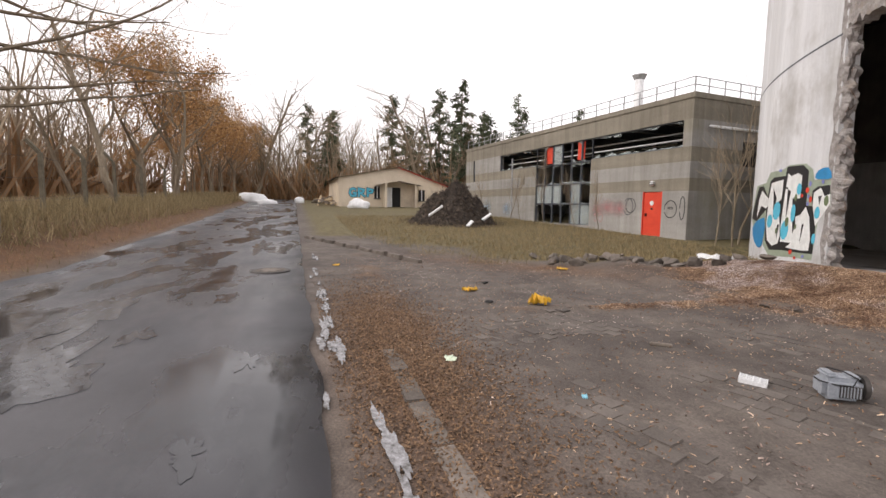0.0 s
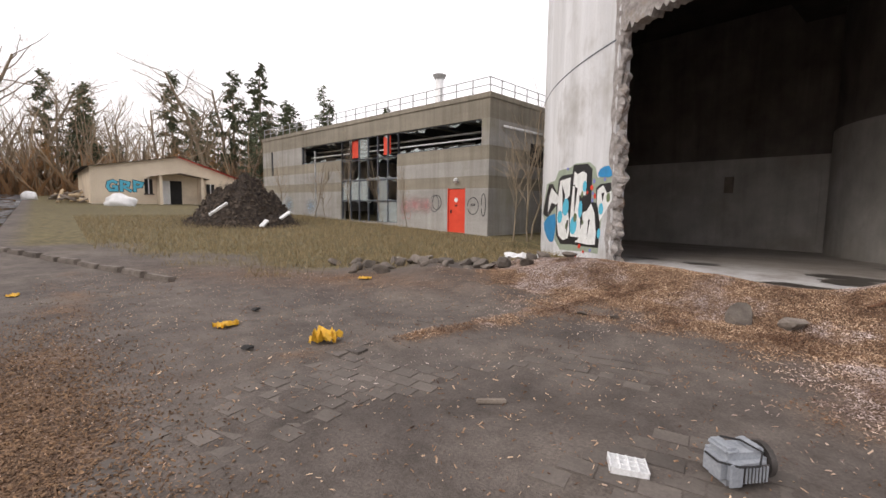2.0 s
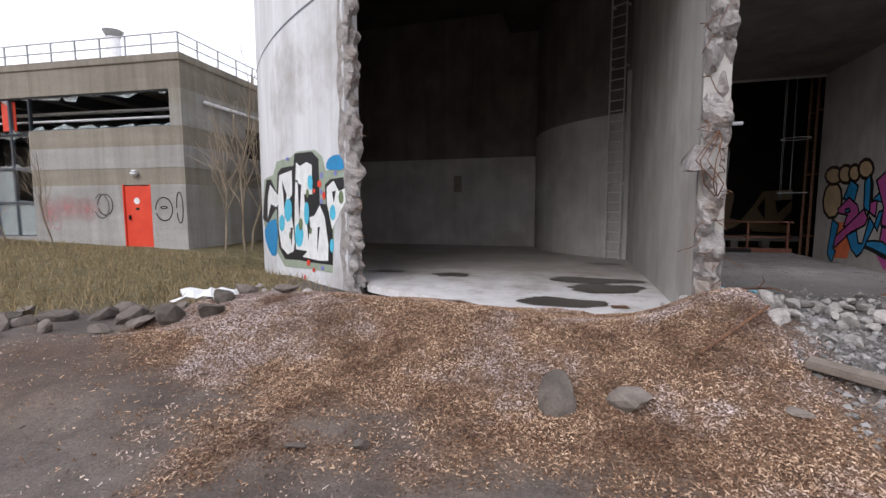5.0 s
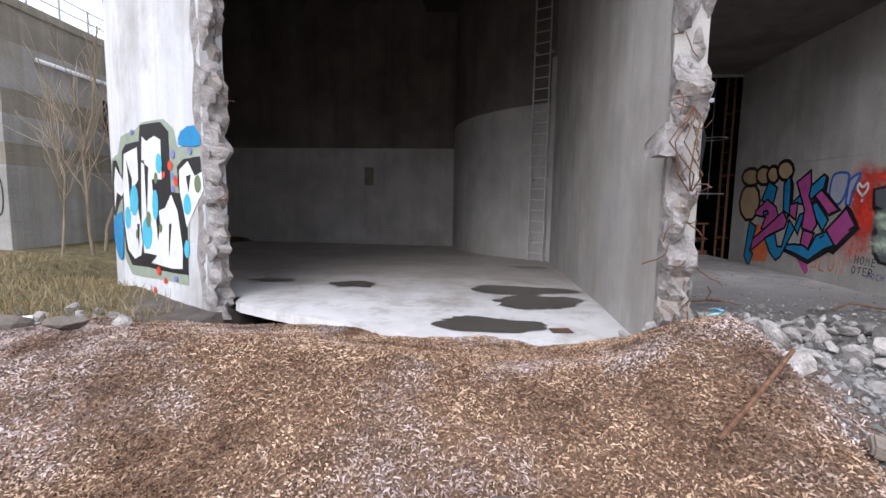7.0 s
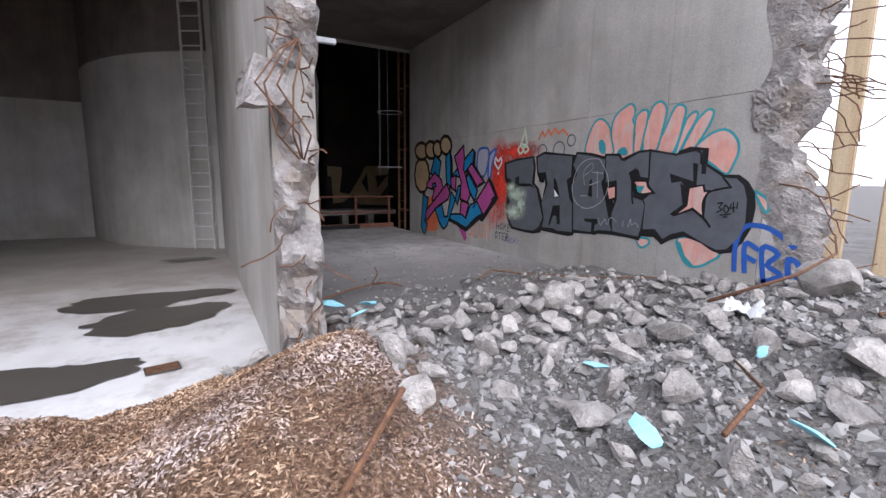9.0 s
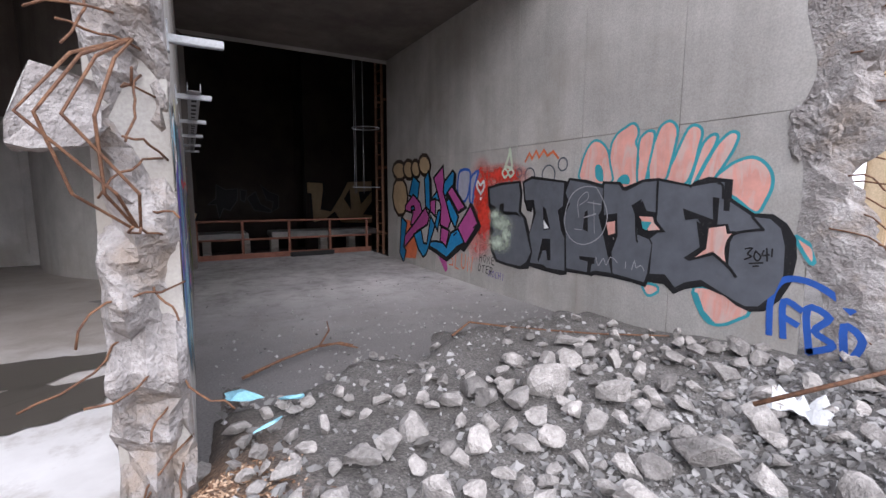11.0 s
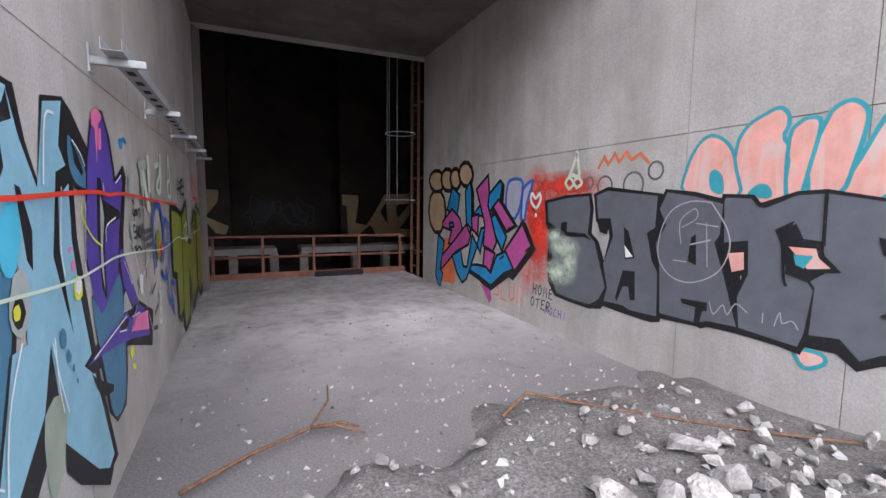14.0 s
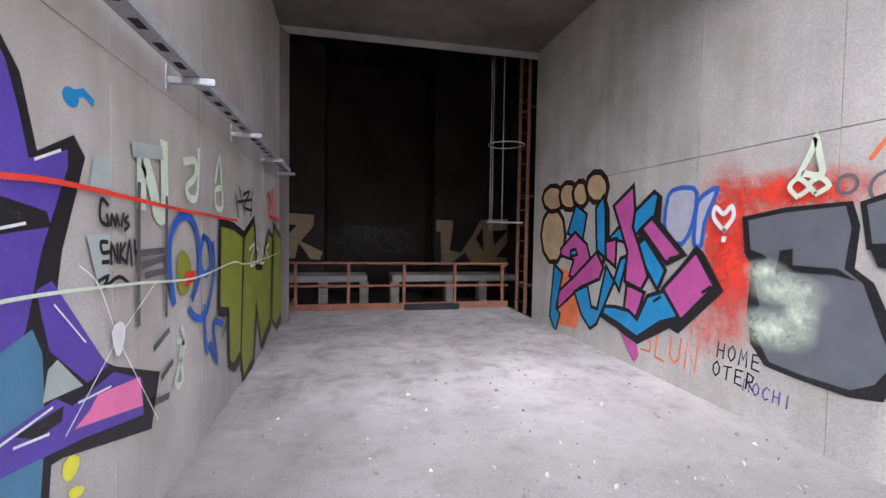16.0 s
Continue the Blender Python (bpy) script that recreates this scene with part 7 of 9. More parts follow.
shape(g, "dot", M_mossdk, 0.0136, on_tank, (-0.06, 1.68), (-0.08, 1.61), (-0.12, 1.57), (-0.17, 1.57), (-0.21, 1.61), (-0.23, 1.69), (-0.21, 1.76), (-0.16, 1.80), (-0.11, 1.80), (-0.08, 1.76))
shape(g, "dot", M_mossdk, 0.0140, on_tank, (-2.42, 0.90), (-2.44, 0.85), (-2.48, 0.81), (-2.53, 0.81), (-2.56, 0.84), (-2.57, 0.89), (-2.55, 0.94), (-2.51, 0.97), (-2.46, 0.97), (-2.43, 0.94))
shape(g, "dot", M_mossdk, 0.0144, on_tank, (-1.30, 1.05), (-1.31, 1.01), (-1.34, 0.98), (-1.38, 0.98), (-1.41, 1.00), (-1.42, 1.04), (-1.40, 1.08), (-1.37, 1.11), (-1.33, 1.11), (-1.30, 1.08))
shape(g, "patch", M_blue, 0.0148, on_tank, (-5.58, 0.85), (-3.63, 1.24), (-3.63, 0.54), (-3.95, 0.30), (-4.68, 0.39), curve=2)
shape(g, "patch", M_blue, 0.0152, on_tank, (-0.63, 2.22), (-0.55, 2.39), (-0.17, 2.44), (-0.02, 2.19), (-0.34, 2.18), curve=2)
shape(g, "dot", M_redsp, 0.0156, on_tank, (-0.84, 1.95), (-0.86, 1.90), (-0.92, 1.88), (-0.98, 1.90), (-1.00, 1.95), (-0.98, 2.00), (-0.92, 2.02), (-0.86, 2.00))
shape(g, "dot", M_redsp, 0.0160, on_tank, (-1.09, 1.82), (-1.11, 1.79), (-1.15, 1.78), (-1.19, 1.79), (-1.20, 1.83), (-1.18, 1.86), (-1.14, 1.87), (-1.10, 1.86))
shape(g, "dot", M_redsp, 0.0164, on_tank, (-0.69, 1.73), (-0.71, 1.67), (-0.75, 1.65), (-0.79, 1.67), (-0.81, 1.73), (-0.79, 1.78), (-0.75, 1.81), (-0.71, 1.78))
shape(g, "dot", M_redsp, 0.0168, on_tank, (-1.41, 0.40), (-1.44, 0.35), (-1.50, 0.32), (-1.57, 0.33), (-1.59, 0.38), (-1.56, 0.43), (-1.49, 0.46), (-1.43, 0.44))
shape(g, "dot", M_redsp, 0.0172, on_tank, (-1.20, 0.27), (-1.22, 0.23), (-1.26, 0.22), (-1.31, 0.22), (-1.32, 0.26), (-1.30, 0.29), (-1.26, 0.31), (-1.22, 0.30))
shape(g, "dot", M_redsp, 0.0176, on_tank, (-1.65, 0.06), (-1.67, 0.02), (-1.71, -0.00), (-1.75, 0.01), (-1.76, 0.05), (-1.74, 0.09), (-1.70, 0.12), (-1.67, 0.11))
shape(g, "dot", M_violet, 0.0180, on_tank, (-0.75, 2.10), (-0.77, 2.06), (-0.81, 2.04), (-0.86, 2.06), (-0.87, 2.11), (-0.85, 2.15), (-0.81, 2.17), (-0.77, 2.15))
shape(g, "dot", M_violet, 0.0184, on_tank, (-0.80, 1.80), (-0.81, 1.76), (-0.85, 1.75), (-0.88, 1.76), (-0.90, 1.80), (-0.88, 1.84), (-0.84, 1.85), (-0.81, 1.84))
shape(g, "dot", M_violet, 0.0188, on_tank, (-0.80, 1.62), (-0.82, 1.58), (-0.86, 1.57), (-0.89, 1.58), (-0.91, 1.62), (-0.89, 1.66), (-0.85, 1.68), (-0.82, 1.66))
shape(g, "dot", M_violet, 0.0192, on_tank, (-0.26, 2.12), (-0.28, 2.08), (-0.31, 2.07), (-0.35, 2.09), (-0.36, 2.12), (-0.35, 2.16), (-0.31, 2.17), (-0.27, 2.15))
shape(g, "dot", M_violet, 0.0196, on_tank, (-0.82, 0.35), (-0.84, 0.31), (-0.88, 0.29), (-0.93, 0.30), (-0.94, 0.33), (-0.92, 0.37), (-0.88, 0.38), (-0.83, 0.38))
shape(g, "dot", M_violet, 0.0200, on_tank, (-2.40, 2.54), (-2.43, 2.51), (-2.51, 2.51), (-2.59, 2.52), (-2.62, 2.56), (-2.58, 2.58), (-2.50, 2.59), (-2.43, 2.57))

# ---- passage fittings ----
tray = thing("cable_tray", "narrow galvanised cable tray on wall brackets", "cable tray")
part("floor", boxed(WX0 + 0.085, -3.25, 2.502, WX0 + 0.175, 2.6, 2.505), M_galv, tray)
part("flange", boxed(WX0 + 0.085, -3.25, 2.505, WX0 + 0.088, 2.6, 2.56), M_galv, tray)
part("flange", boxed(WX0 + 0.172, -3.25, 2.505, WX0 + 0.175, 2.6, 2.56), M_galv, tray)
# Slots are near-black strips: the shade of the perforation as colour.
for k in range(24):
    part("slot", boxed(WX0 + 0.11, -3.1 + k * 0.24, 2.4995, WX0 + 0.15, -3.0 + k * 0.24, 2.5015), M_dark, tray)
for y in (-4.6, -3.1, -1.66, -0.22, 1.22, 2.5):
    arm = part("bracket", boxed(WX0 + 0.004, y - 0.02, 2.462, WX0 + 0.25, y + 0.02, 2.50, bevel=0.004), M_galv, tray)
    part("back_plate", boxed(WX0 + 0.004, y - 0.03, 2.42, WX0 + 0.012, y + 0.03, 2.56), M_galv, arm)

# caged ladder at the core's edge
lad = ladder(3.05, 3.3, 0.2, 6.5, 0.4, -90, "caged_ladder", "rusty ladder with safety hoops beside the core opening", metal=M_rust)
for z in (1.85, 3.25, 5.0):
    bm = bmesh.new()
    tube(bm, [(0.34 * math.cos(radians(a)), -0.32 + 0.32 * math.sin(radians(a)) - 0.02, z) for a in range(-180, 181, 20)], 0.011, 6)
    part("hoop", bm, M_galv, lad)
for a in (215, 270, 325):
    bm = bmesh.new()
    x_, y_ = 0.33 * math.cos(radians(a)), -0.32 + 0.31 * math.sin(radians(a))
    tube(bm, [(x_, y_, 1.7), (x_, y_, 6.4)], 0.007, 5)
    part("strip", bm, M_galv, lad)

rail = thing("guard_rail", "rusty red guard rail at the end of the passage", "railing")
for x in (-0.98, -0.06, 0.96, 1.94, 2.9):
    part("post", boxed(x - 0.025, 3.87, FLOOR - 0.05, x + 0.025, 3.93, 1.05), M_rail, rail)
for z in (0.65, 1.07):
    bm = bmesh.new()
    tube(bm, [(WX0, 3.9, z), (WX1, 3.9, z - 0.02)], 0.024, 8)
    part("bar", bm, M_rail, rail)
part("toe_board", boxed(WX0, 3.88, FLOOR, WX1, 3.92, FLOOR + 0.12), M_rail, rail)
bm = boxed(0.95, 3.72, FLOOR, 2.0, 3.82, FLOOR + 0.11, bevel=0.015)
solo("timber_beam", bm, M_dark, "dark timber beam lying before the guard rail", "beam")

bench = thing("concrete_platform", "long concrete platform on brick piers in the core", "platform")
part("slab", boxed(-3.4, 8.2, 0.22, 0.5, 9.3, 0.4, bevel=0.02), M_concrete, bench)
part("slab", boxed(1.2, 8.2, 0.22, 4.9, 9.3, 0.4, bevel=0.02), M_concrete, bench)
for x in (-2.2, -0.7, 0.42, 1.28, 2.9, 3.9):
    for k in range(8):
        part("brick", boxed(x - 0.12, 8.25, -1.2 + k * 0.178, x + 0.12, 8.6, -1.03 + k * 0.178, bevel=0.008), M_brick, bench)
# Piers and recess share the core's shade-darkened colour.
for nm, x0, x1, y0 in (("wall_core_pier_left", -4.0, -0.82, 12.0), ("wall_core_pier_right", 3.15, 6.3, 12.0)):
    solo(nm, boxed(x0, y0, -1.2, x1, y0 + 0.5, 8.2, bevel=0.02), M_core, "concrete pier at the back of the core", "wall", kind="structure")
solo("wall_core_recess", boxed(-0.82, 14.0, -1.2, 3.15, 14.3, 8.2), M_core, "recessed core wall with shade in its concrete colour", "wall", kind="structure")
g = thing("tan_graffiti", "tan letters with black wavy outlines in the dark core", "graffiti")
shape(g, "letter", M_tan, 0.0060, on_back, (-2.18, 2.27), (-1.13, 2.21), (-1.17, 1.75), (-1.57, 1.25), (-0.83, 0.90), (-0.95, 0.55), (-1.32, 0.59), (-1.68, 1.13), (-1.79, 0.59), (-2.19, 0.63), (-2.18, 1.36), (-1.82, 1.78), (-2.18, 1.81), rim=M_black, edge=0.07)
shape(g, "letter", M_tan, 0.0070, on_back, (3.19, 2.14), (3.90, 2.11), (3.91, 1.82), (3.79, 0.99), (4.18, 0.91), (4.60, 1.54), (4.94, 2.17), (6.65, 2.25), (6.66, 1.95), (6.21, 1.42), (5.68, 0.74), (6.68, 0.65), (6.88, 0.26), (4.62, 0.36), (4.35, 0.82), (3.92, 0.49), (3.41, 0.41), (3.36, 1.61), (3.19, 1.65), rim=M_black, edge=0.07)
shape(g, "counter", M_black, 0.0120, on_back, (5.44, 1.72), (6.07, 1.76), (5.54, 1.16))
shape(g, "counter", M_black, 0.0120, on_back, (4.78, 1.41), (5.04, 1.84), (5.09, 0.91))
g = thing("black_graffiti", "black jagged letters with thin pale outlines in the dark core", "graffiti")
shape(g, "letter", M_black, 0.0060, on_recess, (-0.08, 2.00), (0.26, 1.78), (0.74, 1.83), (0.70, 1.34), (0.40, 0.90), (0.14, 0.99), (-0.03, 0.59), (-0.12, 1.16), (-0.44, 1.16), (-0.12, 1.42), rim=M_ash, edge=0.03)
shape(g, "letter", M_black, 0.0070, on_recess, (0.83, 1.79), (1.09, 1.75), (1.00, 1.26), (0.83, 1.34), rim=M_ash, edge=0.03)
shape(g, "letter", M_black, 0.0080, on_recess, (1.09, 1.44), (1.44, 1.71), (1.62, 1.17), (2.07, 0.90), (2.03, 0.77), (1.36, 0.90), rim=M_ash, edge=0.03)
shape(g, "letter", M_black, 0.0090, on_recess, (1.66, 2.02), (1.98, 1.71), (2.39, 1.54), (2.39, 0.99), (2.07, 0.81), (2.16, 1.26), (1.89, 1.35), rim=M_ash, edge=0.03)

# timber props outside the passage wall
for x, y, w in ((6.1, -5.05, 0.24), (6.2, -5.6, 0.2)):
    bm = boxed(-w / 2, -w / 2, -0.4, w / 2, w / 2, 6.0, bevel=0.02)
    solo("timber_post", bm, M_wood, "pale raw timber post standing in the rubble", "post", group="timber posts", at=pose(x, y, 0, 0, random.uniform(-1, 1), 12))

# ---- workshop building ----
FA = math.degrees(math.atan2(2.09, 21.9))
hall = thing("workshop_building", "flat-roofed workshop with broken windows and striped concrete walls", "building", pose(-14.8, 0.74, 0.0, 0, 0, 180 + FA))
BANDS = ((-0.6, 0.5, 0), (0.5, 2.25, 0), (2.25, 2.8, 1), (2.8, 3.5, 0), (3.5, 4.12, 1), (4.12, 5.27, 0), (5.27, 6.12, 1))
HOLES = ((0.43, 6.14, 4.12, 5.27), (6.14, 11.4, 0.5, 5.27), (11.4, 16.1, 4.12, 5.27), (1.34, 2.42, 0.2, 2.25), (20.3, 20.62, 3.5, 5.27))


def banded(bm_of, u0, u1, z0, z1, holes):
    cuts = sorted({u0, u1, *[h[k] for h in holes for k in (0, 1) if h[2] < z1 - 0.01 and h[3] > z0 + 0.01]})
    for a, b in zip(cuts, cuts[1:]):
        m = (a + b) / 2
        hs = [h for h in holes if h[0] < m < h[1] and h[2] < z1 - 0.01 and h[3] > z0 + 0.01]
        if not hs:
            bm_of(a, b, z0, z1)
        else:
            if hs[0][2] > z0 + 0.01:
                bm_of(a, b, z0, hs[0][2])
            if hs[0][3] < z1 - 0.01:
                bm_of(a, b, hs[0][3], z1)


for z0, z1, dark in BANDS:
    bm = bmesh.new()
    d = 0.0 if dark else 0.012
    banded(lambda a, b, c, e: box(bm, a, -0.3, c, b, d, e), 0.0, 22.0, z0, z1, HOLES)
    part("wall_band", bm, M_band_b if dark else M_band_a, hall)
    bm = bmesh.new()
    banded(lambda a, b, c, e: box(bm, -d, -b, c, 0.3, -a, e), 0.3, 14.0, z0, z1, ())
    part("side_band", bm, M_band_b if dark else M_band_a, hall)
    bm = bmesh.new()
    banded(lambda a, b, c, e: box(bm, a, -14.3, c, b, -14.0, e), 0.0, 22.0, z0, z1, ((1.0, 17.0, 4.12, 5.27), (5.6, 12.0, 0.5, 4.12)))
    box(bm, 21.7, -14, z0, 22.0, -0.3, z1)
    part("rear_wall", bm, M_band_a, hall)
for v0, v1 in ((-2.3, -0.31), (-6.0, -3.2), (-9.6, -6.9), (-13.9, -10.5)):
    part("roof", boxed(0.02, v0, 5.75, 21.9, v1, 6.05), M_band_a, hall)
part("floor", boxed(0.3, -14, -0.2, 21.7, -0.3, 0.25), M_slab, hall)
bm = boxed(-0.06, -14.3, 6.12, 22.06, 0.05, 6.36, bevel=0.02)
part("coping", bm, M_band_b, hall, "weathered roof edge")
for k in range(9):
    part("beam", boxed(1.2 + k * 2.4, -13.9, 5.3, 1.45 + k * 2.4, -0.35, 5.75), M_frame, hall)
for k in range(5):
    part("tube_light", boxed(1.6 + k * 3.0, -4.6, 5.0, 4.0 + k * 3.0, -4.5, 5.08), M_white, hall)
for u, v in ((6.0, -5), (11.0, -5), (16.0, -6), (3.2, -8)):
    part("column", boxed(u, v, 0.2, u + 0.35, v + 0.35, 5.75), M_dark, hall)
rng = random.Random(31)


def broken_pane(bm, u0, u1, z0, z1, v, whole, wide=False):
    if wide:
        for zb, s in ((z0, 1), (z1, -1)):
            u = u0
            while u < u1 - 0.2:
                w = rng.uniform(0.25, 1.3)
                h = rng.uniform(0.03, 0.20)
                e = min(u + w, u1)
                f = bm.faces.new([bm.verts.new((a, v, b)) for a, b in ((u, zb), (e, zb), (u + (e - u) * rng.uniform(0.6, 0.9), zb + s * h * rng.uniform(0.3, 0.8)), (u + (e - u) * rng.uniform(0.1, 0.5), zb + s * h))])
                bmesh.ops.solidify(bm, geom=[f], thickness=0.005)
                u = e + (0 if rng.random() < 0.6 else rng.uniform(0.1, 0.6))
        return
    if whole:
        box(bm, u0, v - 0.003, z0, u1, v + 0.003, z1)
        return
    for (cu, cz), (du, dz) in (((u0, z0), (1, 1)), ((u1, z0), (-1, 1)), ((u1, z1), (-1, -1)), ((u0, z1), (1, -1))):
        if rng.random() < 0.5:
            w, h = (u1 - u0) * rng.uniform(0.2, 0.95), (z1 - z0) * rng.uniform(0.04, 0.22)
            pts = [(cu, cz), (cu + du * w, cz), (cu + du * w * rng.uniform(0.55, 0.8), cz + dz * h * rng.uniform(0.05, 0.5)), (cu + du * w * rng.uniform(0.3, 0.5), cz + dz * h * rng.uniform(0.15, 0.7)), (cu + du * w * rng.uniform(0.05, 0.3), cz + dz * h * rng.uniform(0.4, 0.9)), (cu, cz + dz * h)]
            f = bm.faces.new([bm.verts.new((a, v, b)) for a, b in pts])
            bmesh.ops.solidify(bm, geom=[f], thickness=0.005)


def window(u0, u1, z0, z1, cols, rows, whole, label):
    win = new("window")
    win.parent = hall
    for i in range(cols + 1):
        u = u0 + (u1 - u0) * i / cols
        part("mullion", boxed(u - 0.035, -0.16, z0, u + 0.035, -0.06, z1), M_frame, win)
    for j in range(rows + 1):
        z = z0 + (z1 - z0) * j / rows
        part("transom", boxed(u0, -0.17, z - 0.035, u1, -0.05, z + 0.035), M_frame, win)
    for i in range(cols):
        for j in range(rows):
            bm = bmesh.new()
            broken_pane(bm, u0 + (u1 - u0) * i / cols + 0.035, u0 + (u1 - u0) * (i + 1) / cols - 0.035, z0 + (z1 - z0) * j / rows + 0.035, z0 + (z1 - z0) * (j + 1) / rows - 0.035, -0.11, rng.random() < whole, whole < 0)
            if bm.verts:
                p = part("pane", bm, M_glass, win)
                p.visible_shadow = False
            else:
                bm.free()
    return win


def win_flat(u0, u1, z0, z1, cols, rows, whole):
    """Frames and panes as parts of the building."""
    return window(u0, u1, z0, z1, cols, rows, whole, "")


for u0, u1, z0, z1, c, r, wh in ((0.43, 6.14, 4.12, 5.27, 1, 1, -1.0), (11.4, 16.1, 4.12, 5.27, 1, 1, -1.0), (6.14, 11.4, 0.5, 4.05, 6, 3, 0.25), (6.14, 11.4, 4.05, 5.27, 6, 1, 0.1), (20.3, 20.62, 3.5, 5.27, 1, 1, 0.0)):
    win_flat(u0, u1, z0, z1, c, r, wh)
for u in (7.2, 10.2):
    bm = boxed(u - 0.3, -0.22, 4.2, u + 0.3, -0.19, 5.2)
    part("red_panel", bm, M_red, hall, "red painted window panel")
door = part("door", boxed(1.37, -0.10, 0.2, 2.39, -0.03, 2.22, bevel=0.008), M_red, hall, "bright red steel door")
part("frame", boxed(1.33, -0.12, 0.2, 1.37, 0.02, 2.27), M_red, door)
part("frame", boxed(2.39, -0.12, 0.2, 2.43, 0.02, 2.27), M_red, door)
bm = bmesh.new()
bmesh.ops.create_cone(bm, cap_ends=True, segments=20, radius1=0.11, radius2=0.11, depth=0.012, matrix=Matrix.Translation((1.92, -0.022, 1.72)) @ Matrix.Rotation(math.pi / 2, 4, "X"))
part("sign", bm, M_white, door, "round white warning sign")
part("handle", boxed(2.18, -0.03, 1.1, 2.24, 0.04, 1.25, bevel=0.01), M_black, door)
part("lock_plate", boxed(1.85, -0.03, 1.42, 1.98, -0.02, 1.5), M_black, door)
bm = bmesh.new()
bmesh.ops.create_uvsphere(bm, u_segments=14, v_segments=8, radius=0.12, matrix=Matrix.Translation((1.84, 0.1, 2.62)))
lampb = part("wall_lamp", bm, M_white, hall, "round white bulkhead lamp", smooth=True)
for a in range(3):
    bm = bmesh.new()
    tube(bm, [(1.84 + 0.13 * math.cos(radians(t)), 0.1 + 0.13 * math.sin(radians(t)) * (1 if a != 1 else 0.3), 2.62 + (a - 1) * 0.05) for t in range(0, 181, 20)], 0.008, 5)
    part("guard", bm, M_black, lampb)
# Near-black panel stands in for the shade inside a side opening.
part("side_window", boxed(-0.03, -4.4, 3.4, 0.0, -3.2, 4.5), M_dark, hall, "near-black panel for the shaded window opening")
for k, (z, v) in enumerate(((4.55, -0.7), (4.95, -1.2), (4.35, -2.2), (5.1, -2.0))):
    bm = bmesh.new()
    tube(bm, [(0.4, v, z), (16.0, v, z + 0.05)], 0.045, 8)
    part("inner_pipe", bm, M_white, hall, "white pipe behind the windows", smooth=True)
# roof railing
n = 22
for k in range(n + 1):
    u = 0.1 + k * (21.8 / n)
    part("rail_post", boxed(u - 0.02, -0.14, 6.36, u + 0.02, -0.10, 7.02), M_galv, hall)
for k in range(14):
    part("rail_post", boxed(0.1, -1.0 - k, 6.36, 0.14, -0.96 - k, 7.02), M_galv, hall)
for z in (6.7, 7.02):
    bm = bmesh.new()
    tube(bm, [(21.9, -0.12, z), (0.12, -0.12, z), (0.12, -14, z)], 0.022, 6)
    part("rail_bar", bm, M_galv, hall)
bm = bmesh.new()
tube(bm, [(-0.12, -0.9, 5.0), (-0.12, -6.5, 5.0)], 0.06, 8)
part("side_pipe", bm, M_white, hall, "white pipe along the side wall", smooth=True)
part("notice_box", boxed(12.7, 0.012, 3.0, 13.1, 0.08, 3.5, bevel=0.01), M_band_b, hall)
bm = bmesh.new()
tube(bm, [(13.7, 0.4, 0), (13.7, 0.4, 4.6)], 0.05, 8)
solo("lamp_post", bm, M_galv, "thin grey lamp post before the workshop", "lamp post", at=pose(-14.8, 0.74, 0.2, 0, 0, 180 + FA))


def on_hall(u, v, lift):
    q = pose(-14.8, 0.74, 0, 0, 0, 180 + FA) @ Vector((u, 0.012 + lift, v))
    return tuple(q)


g = thing("face_graffiti", "black outlined doodle faces sprayed on the workshop", "graffiti")
for c, z, rx, rz in ((0.85, 1.45, 0.32, 0.38), (0.85, 1.5, 0.12, 0.04), (3.15, 1.6, 0.3, 0.35), (-0.0 + 0.25, 1.5, 0.12, 0.5)):
    bm = bmesh.new()
    ribbon(bm, arc(c, z, rx, rz, 0, 340, 20), 0.04, on_hall, lift=0.006)
    part("outline", bm, M_black, g)
g = thing("pink_graffiti", "faded pink and pale blue letters on the workshop wall", "graffiti")
for k, (c, z, rx, rz) in enumerate(((3.9, 1.45, 0.55, 0.5), (4.7, 1.5, 0.7, 0.5), (5.5, 1.35, 0.5, 0.55))):
    haze(g, "pink_spray", M_fadehaze, 0.004 + 0.001 * k, on_hall, c, z, rx, rz)
for k, (c, z, rx, rz) in enumerate(((18.0, 1.4, 0.9, 0.7), (19.4, 1.3, 0.8, 0.6), (15.0, 1.3, 0.8, 0.6))):
    haze(g, "blue_spray", M_bluehaze, 0.004 + 0.001 * k, on_hall, c, z, rx, rz)
for k, (c, z, rx, rz) in enumerate(((3.3, 1.55, 0.3, 0.4), (5.2, 0.95, 0.16, 0.2), (5.6, 0.95, 0.12, 0.2))):
    bm = bmesh.new()
    ribbon(bm, arc(c, z, rx, rz, 40, 330, 20), 0.05, on_hall, lift=0.008)
    part("scrawl", bm, M_ash if k == 0 else M_fadepink, g)
# chimney on the roof
vent = thing("roof_vent", "white ventilation stack with a flared cap", "vent", pose(-26.8, 8.0, 6.05))
bm = bmesh.new()
bmesh.ops.create_cone(bm, cap_ends=True, segments=20, radius1=0.34, radius2=0.31, depth=4.6, matrix=Matrix.Translation((0, 0, 2.3)))
part("stack", bm, M_white, vent, smooth=True)
bm = bmesh.new()
bmesh.ops.create_cone(bm, cap_ends=True, segments=20, radius1=0.34, radius2=0.5, depth=0.3, matrix=Matrix.Translation((0, 0, 4.7)))
part("cap", bm, M_galv, vent)

